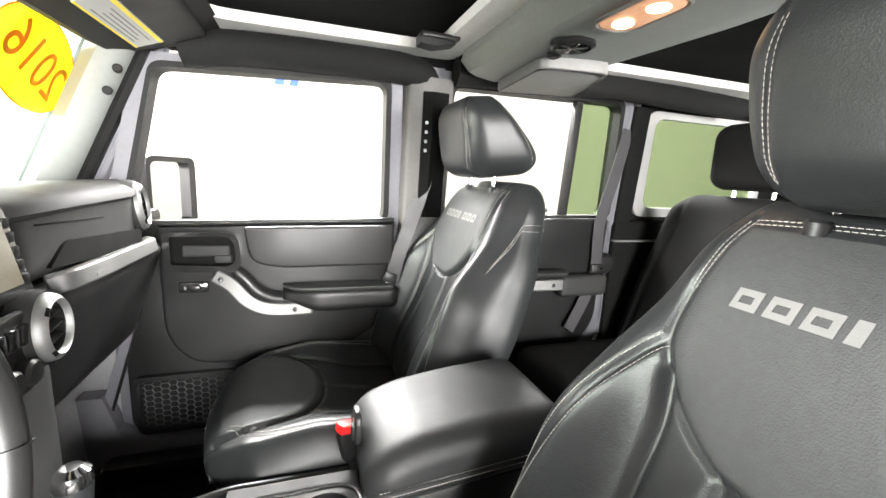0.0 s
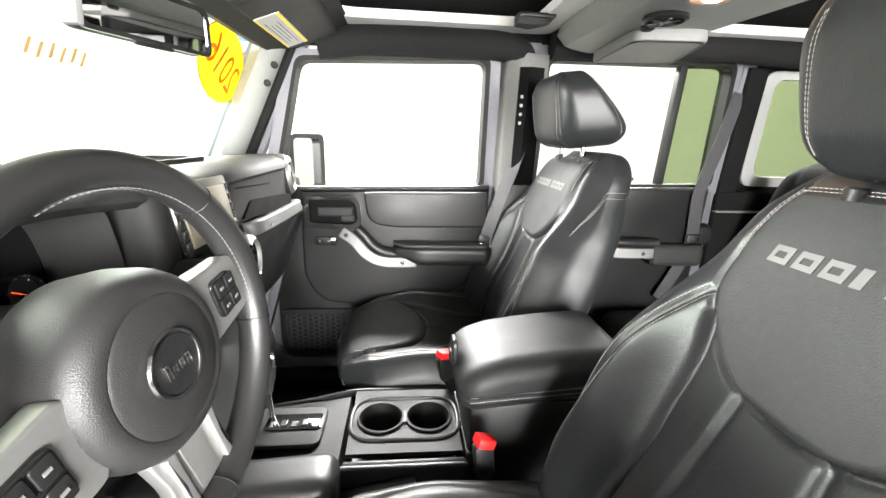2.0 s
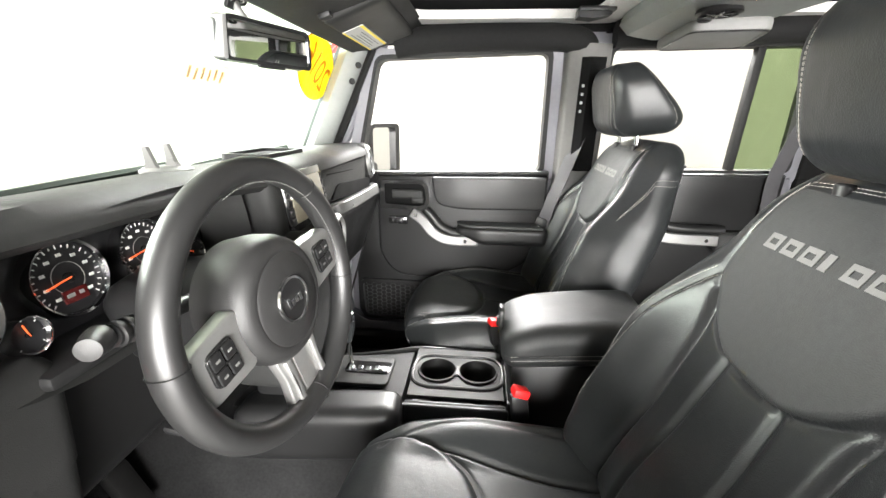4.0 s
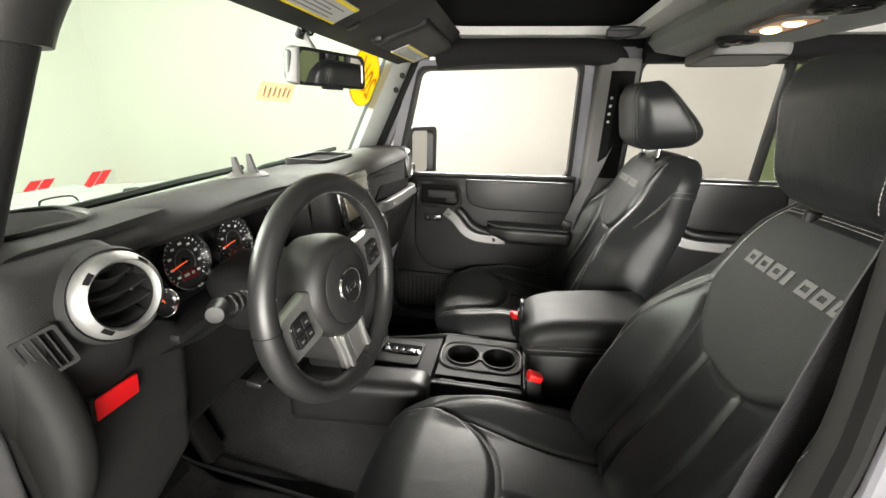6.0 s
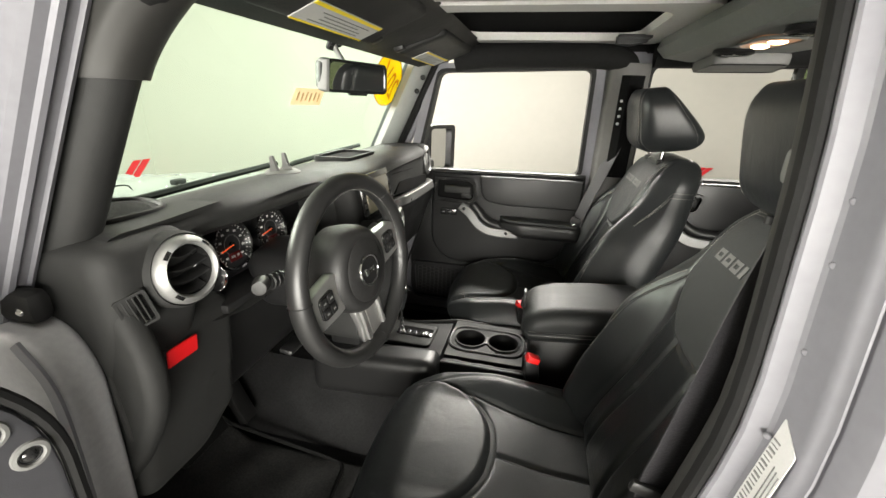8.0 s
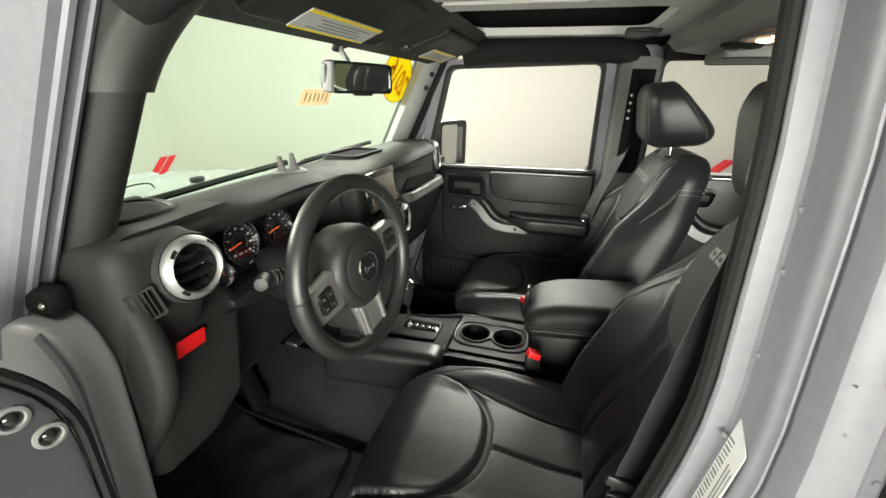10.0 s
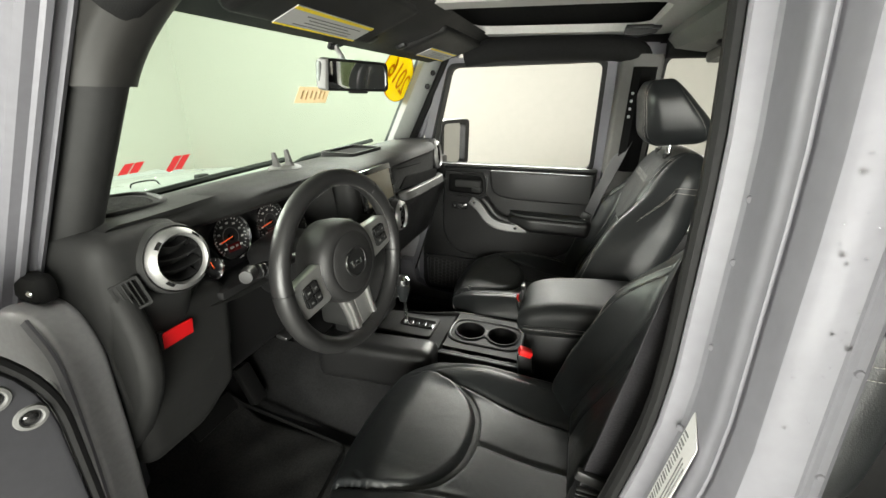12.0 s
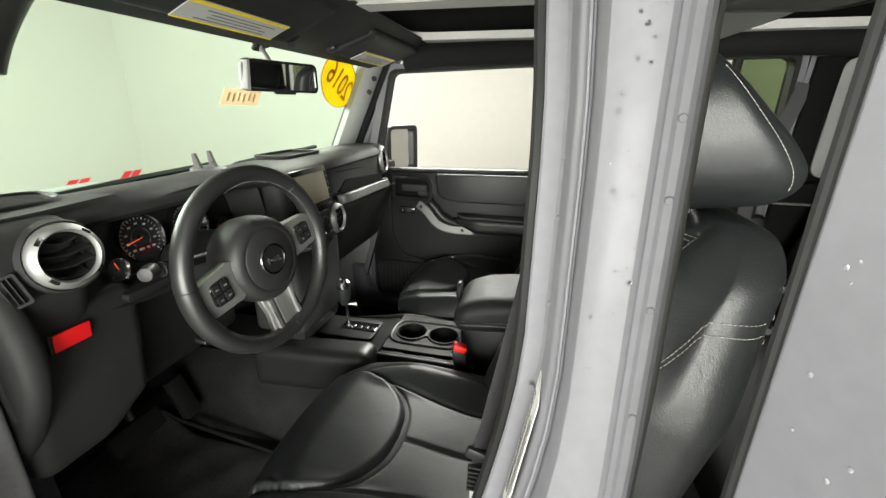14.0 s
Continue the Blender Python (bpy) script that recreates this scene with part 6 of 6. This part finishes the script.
bsk = slab("lower_spoke", rounded([(-0.046, -0.070), (0.046, -0.070), (0.040, -0.112), (0.046, -0.158), (-0.046, -0.158), (-0.040, -0.112)], 0.008), -0.004, 0.012, SILVER, stw, "satin silver lower spoke")
slab("spoke_gap", rounded([(-0.016, -0.085), (0.016, -0.085), (0.014, -0.150), (-0.014, -0.150)], 0.006), 0.0112, 0.0135, SILVER, bsk, "", 0.001)
for s in (-1, 1):
    slab("rib", rounded([(s * 0.024, -0.080), (s * 0.036, -0.080), (s * 0.032, -0.120), (s * 0.036, -0.154), (s * 0.024, -0.154)], 0.003), 0.011, 0.018, SILVER, bsk, "", 0.002)
# column, stalks, key
col = thing("steering_column", (-0.15, -0.388, 1.16), "black plastic steering column shroud with stalks", "steering column")
m0 = np.array(SW)
soft_block("shroud", (0.12, 0.13, 0.20), 0.035, (14, 14, 20), lambda p: (p + np.array([0, -0.012, -0.135])) @ m0[:3, :3].T + m0[:3, 3], PLASTIC, col)
sk = part("light_stalk", tube([SW @ V((-0.05, 0.035, -0.075)), SW @ V((-0.11, 0.052, -0.070)), SW @ V((-0.150, 0.066, -0.064))], [0.010, 0.010, 0.012], 14), PLASTIC, col, "black light stalk")
part("stalk_end", lathe([(0.0, 0.018), (0.011, 0.016), (0.0135, 0.0), (0.0135, -0.010)], SW @ V((-0.166, 0.072, -0.060)), SW.to_3x3() @ V((-0.8, 0.15, 0.55)), 24), HUBGREY, sk, "grey stalk end")
for k in range(3):
    part("stalk_ring", lathe([(0.012, -0.003), (0.0138, -0.002), (0.0138, 0.002), (0.012, 0.003)], SW @ V((-0.122 - k * 0.011, 0.056 + k * 0.004, -0.068 + k * 0.002)), SW.to_3x3() @ V((-0.95, 0.2, 0.1)), 20), PLASTIC, sk)
part("wiper_stalk", tube([SW @ V((0.04, 0.010, -0.075)), SW @ V((0.085, 0.018, -0.068)), SW @ V((0.120, 0.026, -0.062))], [0.010, 0.010, 0.012], 12), PLASTIC, col)
for k in range(3):
    part("stalk_mark", box((0.085 + 0.012 * k, 0.020 + 0.003 * k, -0.054), (0.007, 0.003, 0.001), 0), EMBLEM, col, m=SW)
part("tilt_lever", box((-0.165, -0.40, 1.062), (0.030, 0.055, 0.012), 0.005, m=pose(0, 0, 0, 0, 10, 0)), PLASTIC, col)
part("key", box((-0.115, -0.295, 1.13), (0.05, 0.008, 0.03), 0.003), CHROME, col)

# ---- phone holder on the dash top ----
ph = thing("phone_holder", (-0.295, -0.184, 1.378), "grey plastic three-pronged phone holder on the dash", "phone holder")
part("foot", lathe([(0.0, 0.0), (0.040, 0.0), (0.040, 0.005), (0.034, 0.009), (0.0, 0.011)], (-0.295, -0.184, 1.379), (0, 0, 1), 28), TRIMGREY, ph)
for dy, dx, h in ((-0.024, -0.005, 0.044), (0.003, 0.012, 0.024), (0.022, -0.004, 0.046)):
    part("prong", loft([[(-0.295 + dx + sx * w, -0.184 + dy + sy * 0.004 - 0.22 * (z - 0.01), 1.379 + z) for sx, sy in ((-1, -1), (1, -1), (1, 1), (-1, 1))] for z, w in ((0.006, 0.013), (0.016, 0.008), (h * 0.7, 0.0055), (h, 0.0035))]), TRIMGREY, ph)

# ---- rear-view mirror ----
rv = thing("rear_view_mirror", (-0.21, 0.0, 1.66), "black rear-view mirror hanging from the windscreen", "mirror")
R = pose(-0.195, 0.000, 1.603, 0, 4, -20) @ Matrix.Diagonal((1, 0.90, 0.93, 1))
hs = soft_block("housing", (0.045, 0.240, 0.082), 0.020, (10, 40, 14), None, PLASTIC, rv)
hs.data.transform(R)
part("bezel", ring_plate(rounded([(-0.120, -0.040), (0.120, -0.040), (0.114, 0.040), (-0.114, 0.040)], 0.018), rounded([(-0.112, -0.033), (0.112, -0.033), (0.106, 0.033), (-0.106, 0.033)], 0.014), "x", 0.018, 0.026), GLOSS, rv, m=R)
part("glass", prism(rounded([(-0.112, -0.033), (0.112, -0.033), (0.106, 0.033), (-0.106, 0.033)], 0.014), "x", 0.019, 0.0235), MIRROR, rv, "mirror glass", m=R)
part("end_cap", prism(rounded([(-0.121, -0.036), (-0.110, -0.039), (-0.108, 0.038), (-0.117, 0.036)], 0.004), "x", -0.005, 0.027, 0.002), TRIMGREY, rv, "grey end cap", m=R)
part("stem", tube([(-0.215, 0.0, 1.635), (-0.235, -0.002, 1.665), (-0.242, -0.004, 1.685)], 0.007, 10), SILVER, rv)
part("mount", box((-0.240, -0.004, 1.680), (0.014, 0.045, 0.036), 0.006, m=pose(0, 0, 0, 0, 27, 0)), PLASTIC, rv)
for s in (-1, 1):
    part("mount_eye", lathe([(0.006, 0), (0.010, 0.003), (0.012, 0)], (-0.232, -0.004 + s * 0.020, 1.684), (1, 0, -0.3), 16), CHROME, rv)
part("button_row", box((0.022, 0.0, -0.042), (0.010, 0.07, 0.008), 0.003), PLASTIC, rv, m=R)


# ---- sun visors ----
def visor(yc, yl, wl, x, z, tilt, label):
    v = thing("sun_visor", (x, yc, z), label, "sun visor", "sun visors")
    b = soft_block("board", (0.155, 0.43, 0.026), 0.012, (14, 26, 6), None, DASH, v, "dark grey visor board")
    m = pose(x, yc, z, 0, -tilt, 0)
    b.data.transform(m)
    s = 1 if yc > 0 else -1
    lx, ly = -0.040, yl - yc
    lab = part("warning_label", box((lx, ly, -0.0138), (0.058, wl, 0.002), 0.0), WHITE, v, "white and yellow warning label", m=m)
    part("yellow_band", box((lx + 0.024, ly, -0.0150), (0.008, wl, 0.001), 0.0), YELLOW, lab, m=m)
    part("yellow_band", box((lx - 0.027, ly, -0.0150), (0.004, wl, 0.001), 0.0), YELLOW, lab, m=m)
    for k in range(4):
        part("text_bar", box((lx - 0.018 + k * 0.009, ly + 0.01 * (k % 2), -0.0150), (0.002, wl * (0.7 - 0.1 * (k % 3)), 0.001), 0.0), TRIMGREY, lab, m=m)
    part("pivot", tube([m @ V((-0.06, s * 0.19, 0)), m @ V((-0.06, s * 0.25, 0.01))], 0.007, 8), PLASTIC, v)
    part("clip", box((-0.06, -s * 0.228, 0.0), (0.03, 0.03, 0.02), 0.006), PLASTIC, v, m=m)
    return v


visor(-0.300, -0.285, 0.26, -0.046, 1.708, 23, "dark grey driver sun visor with a warning label")
visor(0.40, 0.435, 0.27, -0.070, 1.712, 20, "dark grey passenger sun visor with a warning label")
# header latch
hl = thing("roof_latch", (0.54, 0.48, 1.77), "black plastic roof panel latch", "latch", "roof latches")
part("base", box((0.54, 0.48, 1.762), (0.10, 0.06, 0.012), 0.004), PLASTIC, hl)
part("lever", loft([[(0.49 + dx, 0.48 + s * w, z) for s, z in ((-1, z0), (1, z0), (1, z1), (-1, z1))] for dx, w, z0, z1 in ((0.0, 0.022, 1.742, 1.758), (0.04, 0.026, 1.738, 1.758), (0.09, 0.018, 1.748, 1.758))]), PLASTIC, hl)

# ---- overhead sound bar ----
sb = thing("sound_bar", (0.80, 0, 1.76), "grey overhead sound bar with lamp and speakers", "sound bar")
rings = []
for y in (-0.58, -0.54, -0.46, -0.30, -0.15, 0, 0.15, 0.30, 0.46, 0.54, 0.58):
    u = abs(y) / 0.58
    z = 1.690 + 0.012 * u
    k = 0.75 if abs(y) > 0.57 else 1
    rings.append([V((0.80 + (x - 0.80) * k, y, zz)) for x, zz in ((0.635, 1.765), (0.625, 1.735), (0.650, z + 0.008), (0.72, z), (0.86, z + 0.004), (0.92, z + 0.012), (0.96, 1.735), (0.94, 1.775))])
part("body", loft(rings), LIGHTTRIM, sb, "grey plastic sound bar", 40)
ln = part("lamp_lens", prism(rounded([(0.682, -0.080), (0.752, -0.080), (0.752, 0.062), (0.682, 0.062)], 0.034), "z", 1.686, 1.696, 0.003), LENS, sb, "lit dome lamp lens")
part("lens_rim", tube([(x, y, 1.689) for x, y in rounded([(0.678, -0.084), (0.756, -0.084), (0.756, 0.066), (0.678, 0.066)], 0.036)], 0.0035, 8, closed=True), TRIMGREY, ln)
for y in (-0.045, 0.028):
    part("bulb", lathe([(0.0, -0.004), (0.010, -0.0035), (0.016, -0.001), (0.018, 0.004)], (0.717, y, 1.685), (0, 0, 1), 20), BULB, ln)
for y in (0.165, -0.165):
    sp_ = part("tweeter", lathe([(0.042, -0.004), (0.044, 0.004), (0.036, 0.008), (0.034, -0.002), (0.0, -0.003)], (0.718, y, 1.690), (0, 0, -1), 32), PLASTIC, sb, "round black speaker")
    for k in range(3):
        part("grille_bar", box((0.718, y, 1.683), (0.060, 0.006, 0.003), 0.001, m=pose(0, 0, 0, 0, 0, 60 * k + 20)), GLOSS, sp_)
    part("round_sensor", lathe([(0.015, -0.004), (0.015, 0.003), (0.010, 0.006), (0.0, 0.004)], (0.725, y + 0.075 * (1 if y > 0 else -1), 1.690), (0, 0, -1), 20), PLASTIC, sb)
for s in (-1, 1):
    sp_ = part("speaker_pod", prism(rounded([(0.715, s * 0.27), (0.745, s * 0.57), (0.965, s * 0.52), (0.885, s * 0.25)], 0.03), "z", 1.672, 1.70, 0.006), TRIMGREY, sb, "grey speaker grille")
    part("grille_edge", tube([(x, y, 1.672) for x, y in rounded([(0.720, s * 0.276), (0.750, s * 0.563), (0.958, s * 0.514), (0.881, s * 0.257)], 0.03)], 0.003, 6, closed=True), PLASTIC, sp_)

# ---- papers and stickers ----
sk = thing("year_sticker", tuple(on_glass(0.50, 0.285, 0.03)), "yellow oval sticker with red year numerals on the windscreen", "sticker")
ta = radians(22)
DX = (V((0, -1, 0)) * math.cos(ta) + WU * math.sin(ta)).normalized()
DY = WN.cross(DX).normalized()
SC2 = on_glass(0.562, 0.272, 0.033)
SM = Matrix(((DX.x, DY.x, WN.x, SC2.x), (DX.y, DY.y, WN.y, SC2.y), (DX.z, DY.z, WN.z, SC2.z), (0, 0, 0, 1)))
el = lambda a, b: [(a * math.cos(2 * math.pi * k / 48), b * math.sin(2 * math.pi * k / 48)) for k in range(48)]
part("oval", prism(el(0.166, 0.088), "z", 0.0, 0.0015), STICKER, sk, m=SM)
part("oval_edge", ring_plate(el(0.168, 0.090), el(0.165, 0.087), "z", -0.0008, 0.0019), STICKER_INK, sk, m=SM)


def lettering(text, size, m, material, parent, name="numerals", depth=0.0006):
    cu = bpy.data.curves.new(name, "FONT")
    cu.body, cu.size, cu.extrude, cu.align_x, cu.align_y = text, size, depth, "CENTER", "CENTER"
    tmp = bpy.data.objects.new(name, cu)
    scene.collection.objects.link(tmp)
    me = bpy.data.meshes.new_from_object(tmp.evaluated_get(bpy.context.evaluated_depsgraph_get()))
    bpy.data.objects.remove(tmp)
    me.transform(m)
    me.materials.clear()
    return finish(name, me, material, parent, flat=True)


lettering("2016", 0.120, SM @ Matrix.Translation((0, 0, 0.0008)), STICKER_INK, sk, depth=0.0018)
tg = thing("paper_tag", tuple(on_glass(-0.02, 0.215, 0.03)), "small cream paper tag with brown marks behind the glass", "paper tag")
TM = Matrix(((0, WU.x, WN.x, 0), (-1, WU.y, WN.y, 0), (0, WU.z, WN.z, 0), (0, 0, 0, 1)))
c = on_glass(0.018, 0.200, 0.028)
TM.translation = c
part("paper", prism([(-0.078, -0.024), (0.074, -0.022), (0.072, 0.024), (-0.076, 0.024)], "z", 0, 0.001), PAPER, tg, m=TM)
for k in range(6):
    part("mark", box((-0.055 + k * 0.021, -0.001 + 0.003 * (k % 2), -0.0006), (0.006, 0.024, 0.001), 0.0), PAPER_INK, tg, m=TM)

lb_ = thing("pillar_label", (0.53, -0.727, 1.26), "white bar-code label on the door pillar", "label")
LX, LY = V((0.08, -1, 0)).normalized(), V((0.155, 0, 1)).normalized()
LN = LX.cross(LY).normalized()
LY = LN.cross(LX)
LM = Matrix(((LX.x, LY.x, LN.x, 0.5048), (LX.y, LY.y, LN.y, -0.7355), (LX.z, LY.z, LN.z, 1.246), (0, 0, 0, 1)))
part("paper", prism(rounded([(-0.0140, -0.076), (0.0140, -0.076), (0.0140, 0.060), (-0.0110, 0.078)], 0.002), "z", 0.0, 0.001), WHITE, lb_, m=LM)
for k in range(26):
    part("code_bar", box((-0.006, -0.058 + k * 0.0046, 0.0013), (0.008, 0.0006 + 0.0007 * (k * 7 % 3), 0.0008), 0), TRIMGREY, lb_, m=LM)
for k in range(3):
    part("text_bar", box((0.004 + 0.004 * k, -0.01 + 0.004 * k, 0.0013), (0.0008, 0.10 - 0.012 * k, 0.0008), 0), TRIMGREY, lb_, m=LM)

# ---- floor mats, pedals ----
def mat_sheet(p):
    x, y, z = p[:, 0], p[:, 1], p[:, 2]
    return np.stack([-0.33 + x, -0.43 + y, 0.580 + z + 0.16 * sm(-x, 0.10, 0.26) * 0.6 + 0.004 * np.sin(40 * x) * np.sin(34 * y)], 1)


fm = thing("floor_mat", (-0.30, -0.40, 0.57), "black carpet mat in the driver footwell", "floor mat")
soft_block("mat", (0.48, 0.37, 0.014), 0.006, (40, 36, 3), mat_sheet, MATPILE, fm)
part("mat_edge", tube([(x, y, 0.588 + 0.096 * float(sm(np.array(-(x + 0.33)), 0.10, 0.26))) for x, y in rounded([(-0.55, -0.61), (-0.10, -0.61), (-0.14, -0.25), (-0.55, -0.25)], 0.04)], 0.006, 6, closed=True), RUBBER, fm)
pd = thing("pedals", (-0.50, -0.38, 0.75), "black rubber brake and throttle pedals", "pedals")
part("brake_pedal", box((-0.455, -0.40, 0.735), (0.03, 0.14, 0.06), 0.01, m=pose(0, 0, 0, 0, -30, 0)), RUBBER, pd)
part("throttle_pedal", box((-0.475, -0.24, 0.715), (0.03, 0.055, 0.13), 0.01, m=pose(0, 0, 0, 0, -25, 0)), RUBBER, pd)
part("pedal_arm", tube([(-0.47, -0.39, 0.75), (-0.55, -0.385, 0.95)], 0.010, 8), PLASTIC, pd)


# ---- water drops ----
DROP = bpy.data.materials.new("water")
DROP.use_nodes = True
_b = DROP.node_tree.nodes["Principled BSDF"]
_b.inputs["Transmission Weight"].default_value, _b.inputs["Roughness"].default_value, _b.inputs["IOR"].default_value = 1.0, 0.02, 1.33


def drops(name, place, count, label):
    """Low domes of water; place() gives a spot, the way out and a radius."""
    verts, faces = [], []
    for _ in range(count):
        p, n, r = place()
        m = Matrix.Translation(p) @ n.to_track_quat("Z", "Y").to_matrix().to_4x4()
        base = len(verts)
        for h, k in ((-0.15, 1.0), (0.30, 0.85), (0.55, 0.5)):
            for j in range(8):
                a = 2 * math.pi * j / 8
                verts.append(m @ V((r * k * math.cos(a), r * k * math.sin(a), r * h)))
        verts.append(m @ V((0, 0, r * 0.62)))
        for q in range(2):
            for j in range(8):
                k = (j + 1) % 8
                faces.append((base + q * 8 + j, base + q * 8 + k, base + q * 8 + 8 + k, base + q * 8 + 8 + j))
        for j in range(8):
            faces.append((base + 16 + j, base + 16 + (j + 1) % 8, base + 24))
    return tagged(pydata(name, verts, faces, DROP, None, "", 180), label, "water drops", "", "stuff")


rnd = random.Random(5)


def on_pillar():
    z = rnd.uniform(1.0, 1.7)
    return lean((rnd.uniform(0.539, 0.562), -0.7912, z)), V((0, -1, 0.05)).normalized(), rnd.choice((0.0008, 0.001, 0.0013, 0.002))


def on_door():
    d = pose(0.612, -0.862, 0, 0, 0, -68)
    return d @ V((rnd.uniform(0.02, 0.34), -0.0205, rnd.uniform(0.95, 1.27))), d.to_3x3() @ V((0, -1, 0)), rnd.choice((0.001, 0.0014, 0.002, 0.003))


def on_hood():
    x, y = rnd.uniform(-1.45, -0.65), rnd.uniform(-0.5, 0.5)
    return V((x, y, blend(x, [(-1.45, 1.191), (-1.2, 1.215), (-0.9, 1.233), (-0.6, 1.245)]) - 0.02 * (y / 0.63) ** 2)), V((0, 0, 1)), rnd.choice((0.002, 0.003, 0.004, 0.006))


drops("pillar_drops", on_pillar, 70, "small water drops on the painted door pillar")
drops("door_drops", on_door, 90, "small water drops on the open door skin")
drops("hood_drops", on_hood, 260, "scattered water drops on the wet hood")
